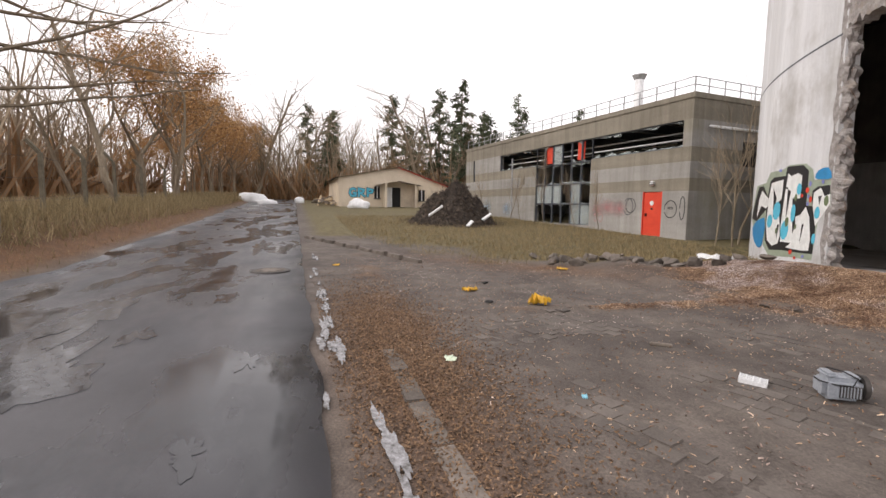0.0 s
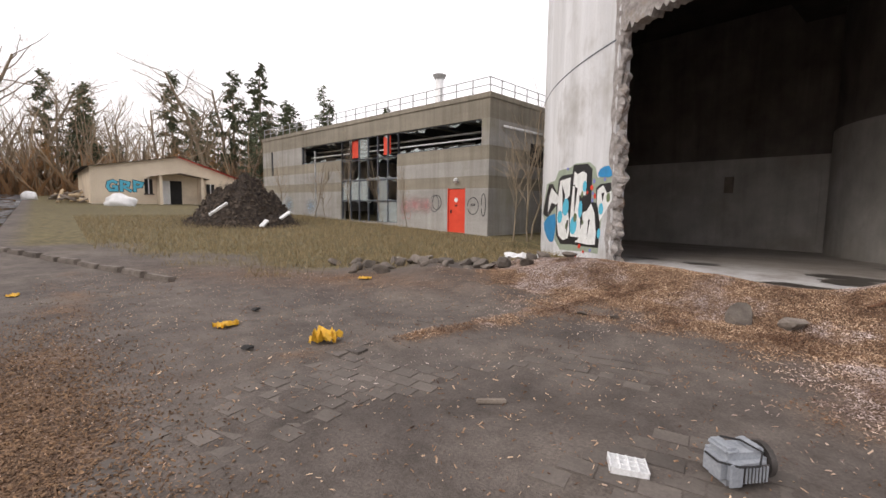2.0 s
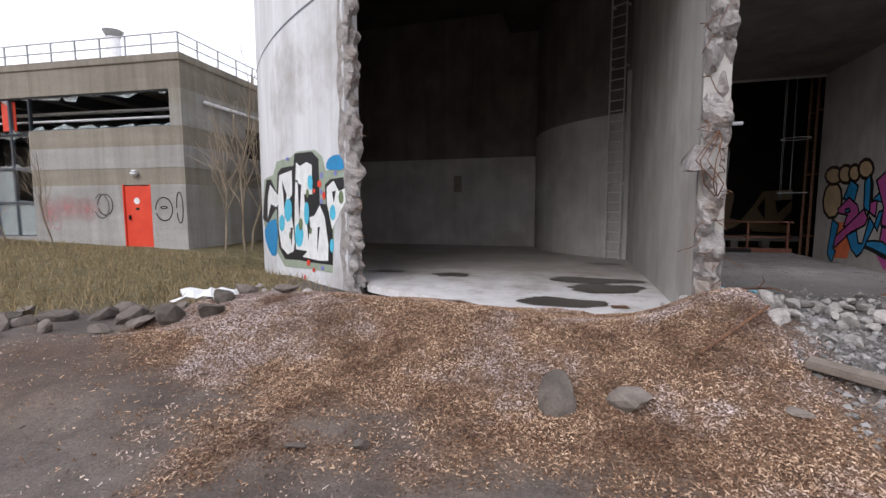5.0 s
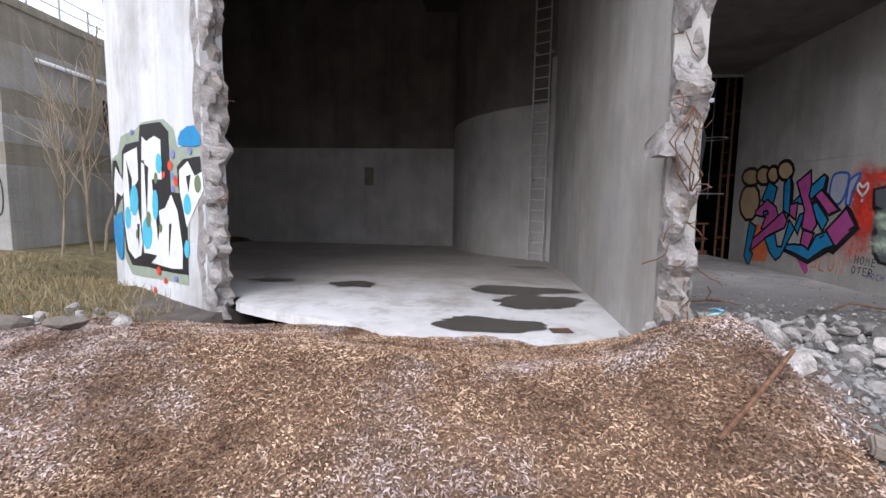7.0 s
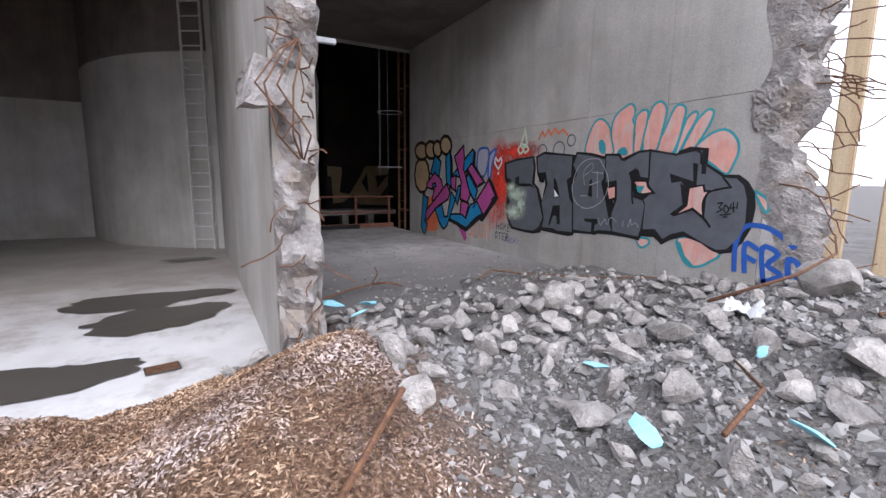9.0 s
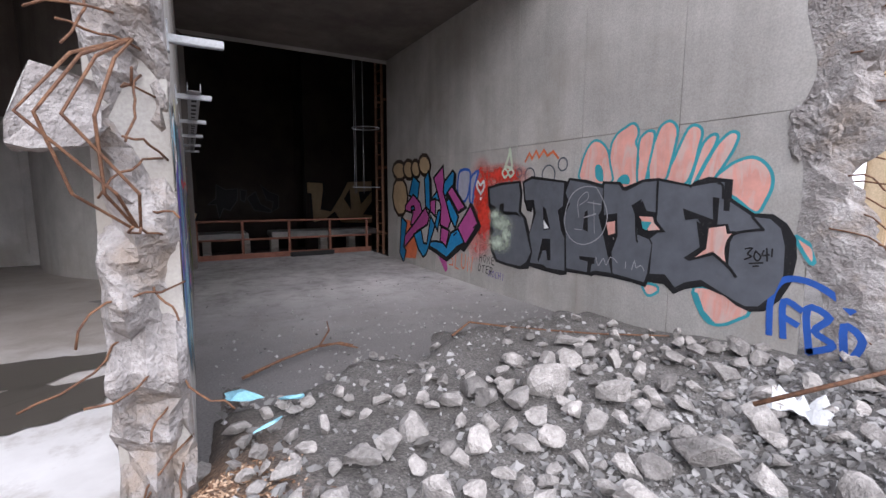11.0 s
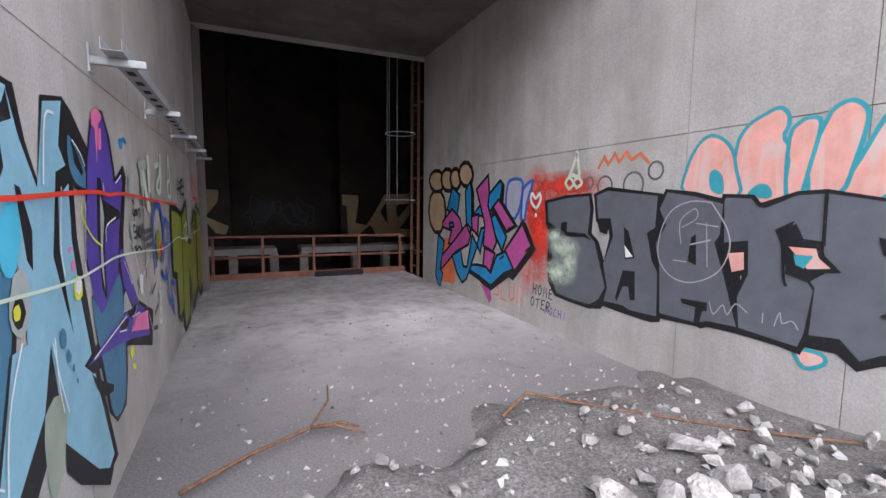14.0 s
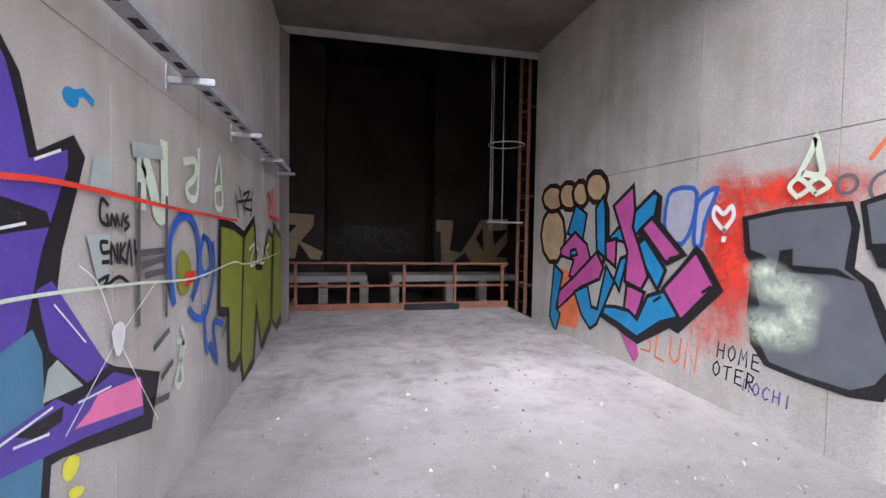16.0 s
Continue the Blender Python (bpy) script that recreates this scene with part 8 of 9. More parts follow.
# ---- cream house ----
L, R = Vector((-48.5, -11.4, 0)), Vector((-48.9, 1.3, 0))
ex = (R - L).normalized()
W = (R - L).length
hm = Matrix.Translation((L.x, L.y, 1.32)) @ Matrix(((ex.x, -ex.y, 0, 0), (ex.y, ex.x, 0, 0), (0, 0, 1, 0), (0, 0, 0, 1)))
house = thing("house", "single-storey cream rendered house with a low gable roof", "house", hm)
AX, ZL, ZR, ZA, DEP = 0.51 * W, 3.05, 2.15, 4.3, 12.0
bm = bmesh.new()
ring = [(0, -0.8), (W, -0.8), (W, ZR), (AX, ZA), (0, ZL)]
fr = [bm.verts.new((u, 0, z)) for u, z in ring]
bk = [bm.verts.new((u, DEP, z)) for u, z in ring]
bm.faces.new(fr)
bm.faces.new(bk[::-1])
for k in range(5):
    bm.faces.new((fr[k], bk[k], bk[(k + 1) % 5], fr[(k + 1) % 5]))
bmesh.ops.recalc_face_normals(bm, faces=bm.faces)
part("wall", bm, M_plaster, house)
for (u0, z0), (u1, z1), m in (((-0.5, ZL - 0.08), (AX, ZA + 0.02), M_dark), ((AX, ZA + 0.02), (W + 0.6, ZR - 0.12), M_roofred)):
    bm = bmesh.new()
    vs = [bm.verts.new(c) for c in ((u0, -0.4, z0), (u1, -0.4, z1), (u1, DEP + 0.4, z1), (u0, DEP + 0.4, z0))]
    bm.faces.new(vs)
    bmesh.ops.solidify(bm, geom=bm.faces[:], thickness=-0.16)
    part("roof", bm, m, house)
DU = 6.2
# Doorway and panes are near-black panels, indoor shade put into their colour.
part("door", boxed(DU - 0.9, -0.05, -0.2, DU + 0.5, 0.1, 2.1), M_dark, house, "near-black panel for the shaded open doorway")
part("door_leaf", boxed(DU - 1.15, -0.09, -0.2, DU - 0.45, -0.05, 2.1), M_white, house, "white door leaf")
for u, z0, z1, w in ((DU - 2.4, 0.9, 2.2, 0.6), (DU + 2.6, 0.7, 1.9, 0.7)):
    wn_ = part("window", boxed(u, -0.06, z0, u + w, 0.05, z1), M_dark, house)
    part("sill", boxed(u - 0.1, -0.14, z0 - 0.1, u + w + 0.1, -0.02, z0), M_stone, wn_)
    part("frame", boxed(u + w / 2 - 0.04, -0.1, z0, u + w / 2 + 0.04, -0.06, z1), M_white, wn_)
bm = bmesh.new()
for q in (((DU - 2.2, 2.35), (DU + 0.1, 2.75)), ((DU + 0.1, 2.75), (DU + 2.6, 2.3))):
    (u0, z0), (u1, z1) = q
    f = bm.faces.new([bm.verts.new(c) for c in ((u0, -1.6, z0), (u1, -1.6, z1), (u1, 0, z1), (u0, 0, z0))])
bmesh.ops.solidify(bm, geom=bm.faces[:], thickness=0.14)
porch = part("porch_roof", bm, M_oldwood, house)
for u in (DU - 1.5, DU + 1.8):
    part("porch_wall", boxed(u, -1.4, -0.6, u + 0.22, 0, 2.5), M_plaster, house)
bm = bmesh.new()


def on_house(u, v, lift):
    return tuple(hm @ Vector((u, -0.01 - lift, v)))


g = thing("blue_house_graffiti", "blue bubble letters sprayed on the cream house", "graffiti")
for k, ch in enumerate("GRP"):
    letter(g, ch, 1.1 + k * 0.95, 1.1, 0.75, 0.8, 0.22, on_house, M_cyan, M_black, 0.05, 0.01)


def sack(name, label, x, y, sx, sy, sz, material, seed):
    bm = bmesh.new()
    bmesh.ops.create_icosphere(bm, subdivisions=3, radius=0.5)
    for v in bm.verts:
        k = 1 + 0.3 * noise.noise(v.co * 3 + Vector((seed, 0, 0))) + 0.12 * noise.noise(v.co * 9 + Vector((seed, 3, 0)))
        v.co = Vector((v.co.x * k * sx, v.co.y * k * sy, max(-0.25, v.co.z * k) * sz))
    solo(name, bm, material, label, name.replace("_", " ").split()[-1], at=pose(x, y, ground_z(x, y) + 0.15 * sz, 0, 0, seed * 40), smooth=True)


sack("white_bag", "large white plastic sacks heaped before the house", -45.0, -9.8, 2.7, 1.3, 1.4, M_white, 1)
sack("white_tarpaulin", "crumpled white plastic sheet over a heap", -54, -20.6, 3.4, 2.0, 1.9, M_white, 2)
sack("white_tarpaulin", "crumpled white plastic sheet lying flat", -53, -18.9, 2.6, 1.4, 0.8, M_white, 3)
sack("white_bag", "small white sack beside the woodpile", -58, -15.5, 1.6, 1.2, 1.2, M_white, 5)
rng = random.Random(8)
for k in range(26):
    bm = bmesh.new()
    x, y = -52 + rng.uniform(-3.5, 3.5), -12.9 + rng.uniform(-1.2, 1.6)
    a = rng.uniform(0, math.pi)
    z = ground_z(x, y)
    tube(bm, [(x, y, z + rng.uniform(0, 0.7)), (x + 2 * math.cos(a), y + math.sin(a), z + rng.uniform(0.1, 1.1))], rng.uniform(0.06, 0.14), 6)
    solo("log", bm, M_oldwood if k % 2 else M_wood, "grey weathered board in a scrap wood heap", "log", group="scrap wood heap")
# low white hut behind the fence
hut = thing("hut", "low whitewashed hut behind the fence", "hut", pose(-33, -37, 1.2, 0, 0, 20))
part("wall", boxed(-11, -3, -0.8, 11, 3, 2.6), M_white, hut)
part("roof", boxed(-11.3, -3.3, 2.6, 11.3, 3.3, 2.85), M_band_b, hut)

# ---- loose things in the yard ----
mo = thing("electric_motor", "blue-grey boxy motor housing lying on the paving", "motor", pose(-1.83, -11.0, 0.02, 0, 0, 58) @ Matrix.Scale(0.82, 4))
part("housing", boxed(-0.17, -0.12, 0.0, 0.15, 0.12, 0.21, bevel=0.045), M_motor, mo)
part("top_cover", boxed(-0.15, -0.09, 0.20, -0.05, 0.09, 0.245, bevel=0.018), M_motor, mo)
part("top_cover", boxed(0.05, -0.09, 0.20, 0.13, 0.09, 0.235, bevel=0.018), M_motor, mo)
part("grille", boxed(-0.05, -0.128, 0.04, 0.12, -0.118, 0.15), M_iron, mo, "dark ribbed grille")
for k in range(7):
    part("fin", boxed(-0.045 + k * 0.024, -0.136, 0.045, -0.037 + k * 0.024, -0.127, 0.145), M_motor, mo)
part("side_plate", boxed(-0.15, -0.132, 0.02, -0.06, -0.118, 0.17, bevel=0.005), M_motor, mo)
bm = bmesh.new()
bmesh.ops.create_cone(bm, cap_ends=True, segments=28, radius1=0.115, radius2=0.115, depth=0.04, matrix=Matrix.Translation((0.175, 0, 0.115)) @ Matrix.Rotation(math.pi / 2, 4, "Y"))
part("flange", bm, M_iron, mo)
bm = bmesh.new()
tube(bm, [(0.19, 0, 0.115), (0.25, 0, 0.1)], 0.03, 10)
part("shaft", bm, M_galv, mo)
bm = bmesh.new()
tube(bm, [(-0.18, 0.05, 0.16), (-0.2, -0.08, 0.17), (-0.1, -0.14, 0.16), (0.03, -0.15, 0.16), (0.09, -0.1, 0.22), (0.02, 0.0, 0.25), (-0.1, 0.03, 0.27)], 0.007, 6)
part("cable", bm, M_black, mo)

tr = thing("plastic_tray", "small white plastic grid tray on the paving", "tray", pose(-2.24, -11.35, ground_z(-2.24, -11.35), 0, 4, 35))
part("base", boxed(-0.1, -0.075, 0.0, 0.1, 0.075, 0.012), M_white, tr)
for k in range(5):
    part("rib", boxed(-0.1 + k * 0.048, -0.075, 0.012, -0.092 + k * 0.048, 0.075, 0.04), M_white, tr)
for k in range(4):
    part("cross_rib", boxed(-0.1, -0.075 + k * 0.047, 0.012, 0.1, -0.067 + k * 0.047, 0.036), M_white, tr)


def scrap(name, label, cat, x, y, sx, sy, sz, material, seed, group=""):
    """A crumpled sheet or bag: a grid folded by noise."""
    bm = bmesh.new()
    bmesh.ops.create_grid(bm, x_segments=9, y_segments=9, size=0.5)
    for v in bm.verts:
        h = abs(noise.noise(v.co * 4 + Vector((seed, 0, 0)))) + 0.4 * abs(noise.noise(v.co * 9 + Vector((seed, 4, 0))))
        r = 1 + 0.4 * noise.noise(v.co * 3 + Vector((0, seed, 0)))
        v.co = Vector((v.co.x * sx * r, v.co.y * sy * r, h * sz))
    bmesh.ops.solidify(bm, geom=bm.faces[:], thickness=0.004)
    solo(name, bm, material, label, cat, group=group, at=pose(x, y, ground_z(x, y) + 0.008, 0, 0, seed * 57))


scrap("yellow_bag", "crumpled yellow plastic bag on the paving", "bag", -5.35, -11.6, 0.28, 0.22, 0.22, M_yelbag, 1)
scrap("yellow_bag", "small crumpled yellow plastic scrap", "bag", -6.6, -12.2, 0.26, 0.14, 0.10, M_yelbag, 2)
scrap("yellow_paper", "pale yellow paper scrap lying on pavers", "paper", -3.47, -13.6, 0.14, 0.10, 0.03, M_mint, 3)
scrap("yellow_paper", "yellow scrap near the stone row", "paper", -8.6, -9.2, 0.22, 0.14, 0.08, M_yelbag, 4)
scrap("yellow_paper", "small yellow scrap beside the road", "paper", -10.3, -14.2, 0.2, 0.12, 0.06, M_yelbag, 6)
scrap("plastic_sheet", "white crumpled plastic sheet on stones", "sheet", -7.35, -5.9, 0.9, 0.4, 0.22, M_white, 7)
scrap("plastic_sheet", "white plastic scrap on the rubble", "sheet", 2.05, -6.05, 0.3, 0.2, 0.16, M_white, 8)
scrap("blue_scrap", "small bright blue plastic scrap", "scrap", -2.35, -12.9, 0.05, 0.04, 0.03, M_foam, 9)
for k, (x, y, s_) in enumerate(((-0.82, -4.1, 0.28), (-0.55, -4.35, 0.2), (-0.1, -6.75, 0.2), (0.3, -6.1, 0.16), (-0.75, -4.7, 0.16), (0.55, -7.15, 0.2), (1.2, -6.6, 0.12))):
    bm = rock_mesh(200 + k, 0.3, 12)
    for v in bm.verts:
        v.co *= s_
    solo("foam_piece", bm, M_foam, "broken light blue insulation foam piece", "foam", group="foam pieces", at=pose(x, y, ground_z(x, y) + 0.09, random.uniform(-30, 30), random.uniform(-30, 30), k * 50))
dk = thing("plank", "weathered wooden plank lying by the chip heap", "plank", pose(-0.75, -7.0, ground_z(-0.75, -7.0) + 0.05, 4, 5, -33))
bm = boxed(-0.3, -0.08, 0, 0.5, 0.08, 0.06, bevel=0.012)
part("board", bm, M_oldwood, dk)
bm = bmesh.new()
tube(bm, [(-1.75, -6.95, 0.38), (-1.5, -6.75, 0.50), (-1.12, -6.42, 0.68)], 0.013, 7)
solo("rusty_rod", bm, M_rust, "rusty bar lying across the chip heap", "rebar")
bm = boxed(-0.11, -0.025, 0, 0.11, 0.025, 0.03, bevel=0.008)
solo("wood_chunk", bm, M_oldwood, "brown splintered wood piece on the paving", "wood", at=pose(-3.3, -11.3, ground_z(-3.3, -11.3), 0, 0, 50))
for k, (x, y, l_) in enumerate(((-7.2, -11.7, 0.16), (-5.6, -12.3, 0.12))):
    bm = rock_mesh(300 + k, 0.4, 8)
    for v in bm.verts:
        v.co *= l_
    solo("clod", bm, M_dark, "dark clod lying on the paving", "clod", at=pose(x, y, ground_z(x, y) + 0.03, 0, 0, k * 70))


def root(name, label, pts, r, material):
    bm = bmesh.new()
    tube(bm, [(x, y, max(z, 0) + 0.0) for x, y, z in pts], r, 7, r * 0.5)
    solo(name, bm, material, label, "branch", smooth=True)


rp = thing("branch", "brown forked branch lying on the passage floor", "branch", pose(-0.05, -3.0, 0.24, 0, 0, -14) @ Matrix.Scale(0.8, 4))
for k, pts in enumerate(([(-0.75, -0.7, 0.02), (-0.4, -0.35, 0.05), (0, 0, 0.05), (0.12, 0.3, 0.14), (0.1, 0.5, 0.2)], [(0, 0, 0.05), (0.2, -0.02, 0.07), (0.45, -0.12, 0.03)], [(0.02, 0.0, 0.05), (0.25, 0.06, 0.05), (0.4, 0.02, 0.02)])):
    bm = bmesh.new()
    tube(bm, pts, 0.018, 7, 0.009)
    part("stem" if k == 0 else "twig", bm, M_rust, rp, smooth=True)
for pts in ([(1.2, -3.4, 0.3), (1.5, -3.25, 0.36), (1.9, -3.6, 0.33), (2.4, -4.2, 0.36), (2.8, -4.7, 0.42)], [(1.6, -6.0, 0.6), (2.0, -6.4, 0.85), (2.3, -6.5, 1.0), (2.5, -6.4, 1.12)], [(1.9, -6.9, 0.7), (2.4, -7.0, 0.72), (2.9, -6.8, 0.9)], [(0.1, -7.0, 0.45), (0.6, -6.9, 0.5), (0.9, -6.6, 0.48)]):
    root("root", "long bent rusty brown rod among the rubble", pts, 0.014, M_rust)

# ---- rubble ----
ROCKS = [finish("rubble_block", rock_mesh(400 + k, random.uniform(0.6, 0.95), 17), M_rubble) for k in range(14)]
STONES = [finish("field_stone", rock_mesh(500 + k, random.uniform(0.6, 0.85), 5), M_stone) for k in range(8)]
rng = random.Random(3)
spots = []


def lay(meshes, name, label, cat, group, x, y, s_, sink=0.12):
    for a, b, c in spots:
        if (a - x) ** 2 + (b - y) ** 2 < (0.32 * (c + s_)) ** 2:
            return False
    spots.append((x, y, s_))
    ob = new(name, meshes[rng.randrange(len(meshes))])
    ob.matrix_world = pose(x, y, ground_z(x, y) + s_ * (0.3 - sink), rng.uniform(-30, 30), rng.uniform(-30, 30), rng.uniform(0, 360)) @ Matrix.Diagonal((s_, s_ * rng.uniform(0.7, 1), s_ * rng.uniform(0.7, 1.1), 1))
    tagged(ob, label, cat, group)
    return True


made = 0
for s_, x, y in ((0.42, 1.02, -4.95), (0.34, 1.35, -5.25), (0.3, 1.9, -4.3), (0.24, 0.35, -4.75), (0.2, 0.7, -4.5), (0.26, 1.55, -4.7), (0.22, 2.2, -4.85), (0.18, 0.0, -4.5), (0.25, 0.55, -5.2), (0.2, 2.4, -4.4), (0.16, 1.25, -4.45), (0.28, 1.85, -5.1), (0.6, 2.7, -7.0), (0.65, 3.2, -7.5), (0.55, 2.1, -7.35), (0.42, 1.5, -7.0), (0.5, 2.6, -6.4), (0.3, -0.15, -5.55), (0.28, 0.1, -5.9), (0.5, 3.6, -6.6), (0.45, 2.9, -6.3)):
    lay(ROCKS, "rubble_block", "large jagged grey concrete rubble block", "rubble", "rubble before the passage", x, y, s_)
for k in range(110):
    lay(ROCKS, "rubble_block", "jagged pale concrete rubble block", "rubble", "rubble before the passage", rng.gauss(1.15, 0.75), rng.gauss(-5.2, 0.36), rng.uniform(0.14, 0.32), 0.02)
while made < 110:
    x, y = rng.gauss(1.5, 1.5), rng.gauss(-6.2, 0.95)
    if not (-1.0 < x < 5.2 and -9.0 < y < -3.9) or (x < -0.2 and y < -6.3) or x > 2.9 and y > -5.9:
        continue
    if y > -5.3 and rng.random() < 0.25:
        continue
    s_ = rng.choice((0.11, 0.13, 0.16, 0.2, 0.27)) * rng.uniform(0.8, 1.2) * (0.95 if y > -5.3 else 1.45)
    if lay(ROCKS, "rubble_block", "jagged grey concrete rubble block", "rubble", "rubble before the passage", x, y, s_):
        made += 1
    elif rng.random() < 0.02:
        made += 1
for k in range(46):
    lay(ROCKS, "rubble_block", "small pale rubble piece on the passage floor", "rubble", "rubble in the passage mouth", rng.uniform(-0.9, 2.85), -3.6 - abs(rng.gauss(0, 0.7)), rng.uniform(0.07, 0.16), 0.0)
for k in range(190):
    lay(ROCKS, "rubble_block", "jagged pale rubble piece in the passage mouth", "rubble", "rubble in the passage mouth", rng.uniform(-0.92, 2.9), -6.1 + 1.9 * rng.random(), rng.uniform(0.09, 0.2), 0.04)
for k in range(14):
    a = rng.uniform(0, 6.28)
    lay(ROCKS, "rubble_block", "jagged grey rubble at the broken wall's foot", "rubble", "rubble at the divider", -1.2 + 0.5 * math.cos(a), -5.1 + 0.35 * math.sin(a), rng.uniform(0.08, 0.2))
k = 0
while k < 60:
    t = rng.random()
    x, y = -10.2 + 3.2 * t + rng.gauss(0, 0.5), -8.5 + 2.6 * t + rng.gauss(0, 0.35)
    lay(STONES, "field_stone", "grey-brown field stone in a loose row", "stone", "stone row by the grass", x, y, rng.uniform(0.16, 0.42))
    k += 1
for k in range(36):
    x, y = -7.6 + rng.gauss(0, 0.55), -4.9 + rng.gauss(0, 0.55)
    lay(ROCKS, "rubble_block", "grey rubble piled at the tank's foot", "rubble", "rubble at the tank", x, y, rng.uniform(0.1, 0.28))
for x, y, s_ in ((-2.75, -7.6, 0.42), (-2.25, -7.45, 0.35), (-3.9, -8.4, 0.14), (-4.3, -8.5, 0.12), (-1.25, -7.4, 0.14)):
    lay(STONES, "field_stone", "loose brown stone beside the chip heap", "stone", "stones by the chip heap", x, y, s_, 0.16)


def scatter(name, count, spot, size, material, label, cat, shape, zf=ground_z):
    """Many small loose bits in one mesh."""
    r = np.random.RandomState(len(name) * 7 + count)
    verts, faces, i = [], [], 0
    while i < count:
        x, y = spot(r)
        if x is None:
            continue
        z = zf(x, y)
        l, w, h = size(r)
        e = Euler((r.normal(0, 0.45), r.normal(0, 0.45), r.uniform(0, 6.283))).to_matrix()
        b = len(verts)
        if shape == "chip":
            loc = ((-l, -w, 0), (l * 0.9, -w * 0.6, 0), (l, w * 0.7, h), (-l * 0.8, w, h * 0.4), (0.1 * l, 0, h * 1.6))
            fs = ((0, 1, 4), (1, 2, 4), (2, 3, 4), (3, 0, 4))
        elif shape == "grit":
            loc = [(l * r.uniform(0.7, 1.3) * a, w * r.uniform(0.7, 1.3) * c, h * r.uniform(0.7, 1.3) * d) for a, c, d in ((-1, -0.6, -0.5), (1, -0.7, -0.4), (0.2, 1, -0.5), (-0.3, -0.2, 1), (0.6, 0.3, 0.8))]
            fs = ((0, 2, 1), (0, 1, 3), (1, 4, 3), (1, 2, 4), (2, 3, 4), (2, 0, 3))
        else:
            e = Euler((r.normal(0, 0.35), r.normal(0, 0.35), r.uniform(0, 6.283))).to_matrix()
            k = r.normal(0, 0.3)
            loc = ((-w, 0, -0.02), (w, 0, -0.02), (w * 0.6 + k * h * 0.4, 0, h * 0.6), (-w * 0.6 + k * h * 0.4, 0, h * 0.6), (k * h, 0, h))
            fs = ((0, 1, 2, 3), (3, 2, 4))
        for c in loc:
            q = e @ Vector(c)
            verts.append((x + q.x, y + q.y, z + q.z + (0.006 if shape != "blade" else 0)))
        faces += [tuple(b + k for k in f) for f in fs]
        i += 1
    me = bpy.data.meshes.new(name)
    me.from_pydata(verts, [], faces)
    me.materials.append(material)
    tagged(new(name, me), label, cat, kind="stuff")


def chip_spot(r):
    x, y = r.uniform(-9, 1.2), r.uniform(-11.5, -4.3)
    return (x, y) if r.rand() < zone(x, y)[0] ** 1.5 and not (x > -1.33 and y > -5.0) else (None, None)


scatter("wood_chips", 115000, chip_spot, lambda r: (0.005 + 0.017 * r.rand() ** 2, r.uniform(0.0025, 0.006), r.uniform(0.002, 0.007)), M_chipbits, "loose orange-brown wood chips heaped at the opening", "wood chips", "chip")


def litter_spot(r):
    if r.rand() < 0.6:
        x, y = r.normal(-4.0, 1.9), r.normal(-14.0, 0.45)
        return (x, y) if y > road_edge(x) + 0.12 else (None, None)
    x, y = 0 - 34 * r.rand() ** 1.5, r.normal(-20.9, 0.9)
    return (x, y) if y < road_edge(x) - 5.0 else (None, None)


scatter("leaf_litter", 30000, litter_spot, lambda r: (r.uniform(0.005, 0.017), r.uniform(0.003, 0.008), r.uniform(0.002, 0.008)), M_litter, "dead brown leaves and bark along the road", "leaf litter", "chip")


def yard_spot(r):
    x, y = r.uniform(-12, 3), r.uniform(-14, -7)
    return (x, y) if y < kerb_y(x) + 2 or x > -8 else (None, None)


scatter("yard_debris", 12000, yard_spot, lambda r: (0.004 + 0.02 * r.rand() ** 2, r.uniform(0.002, 0.007), r.uniform(0.002, 0.006)), M_chipbits, "scattered wood splinters on the paving", "debris", "chip")


def grit_spot(r):
    x, y = r.normal(1.3, 1.7), r.normal(-5.6, 1.3)
    return (x, y) if -1.0 < x < 5 and -9 < y < -3.2 and not (x > 2.9 and y > -6) and r.rand() < 0.12 + 0.88 * smooth01(-4.9, -6.2, y) else (None, None)


scatter("rubble_grit", 11000, grit_spot, lambda r: (lambda s: (s, s * 0.8, s * 0.6))(0.005 + 0.042 * r.rand() ** 3), M_gravel, "small broken concrete grit between rubble blocks", "grit", "grit")


def passage_spot(r):
    return r.uniform(-0.95, 2.9), -3.9 + abs(r.normal(0, 2.2))


scatter("passage_grit", 1500, passage_spot, lambda r: (lambda s: (s, s * 0.8, s * 0.6))(0.003 + 0.022 * r.rand() ** 4), M_gravel, "fine grit scattered on the passage floor", "grit", "grit", lambda x, y: max(FLOOR, ground_z(x, y)) if y < 4 else FLOOR)


def grass_spot(r):
    x, y = (-7 - 24 * r.rand() ** 1.6, r.uniform(-13, 0)) if r.rand() < 0.7 else (r.uniform(-45, -3), r.uniform(-27, -19.6))
    g_ = zone(x, y)[1]
    if y < -19:
        return (x, y) if y < road_edge(x) - 5.1 and r.rand() < 0.25 + smooth01(-20.5, -22.5, y) else (None, None)
    return (x, y) if r.rand() < g_ * 0.8 and not (x > -9.5 and y > -2.5) else (None, None)


scatter("dry_grass", 60000, grass_spot, lambda r: (0, r.uniform(0.004, 0.009), r.uniform(0.05, 0.22)), M_blade, "dry yellowish winter grass", "grass", "blade")


def verge_spot(r):
    x, y = r.uniform(-60, -6), r.uniform(-27, -21.2)
    return x, y


scatter("tall_dry_grass", 26000, verge_spot, lambda r: (0, r.uniform(0.006, 0.014), r.uniform(0.25, 0.75)), M_blade, "tall straw-coloured grass along the fence", "grass", "blade")

# dark spoil heap
bm = bmesh.new()


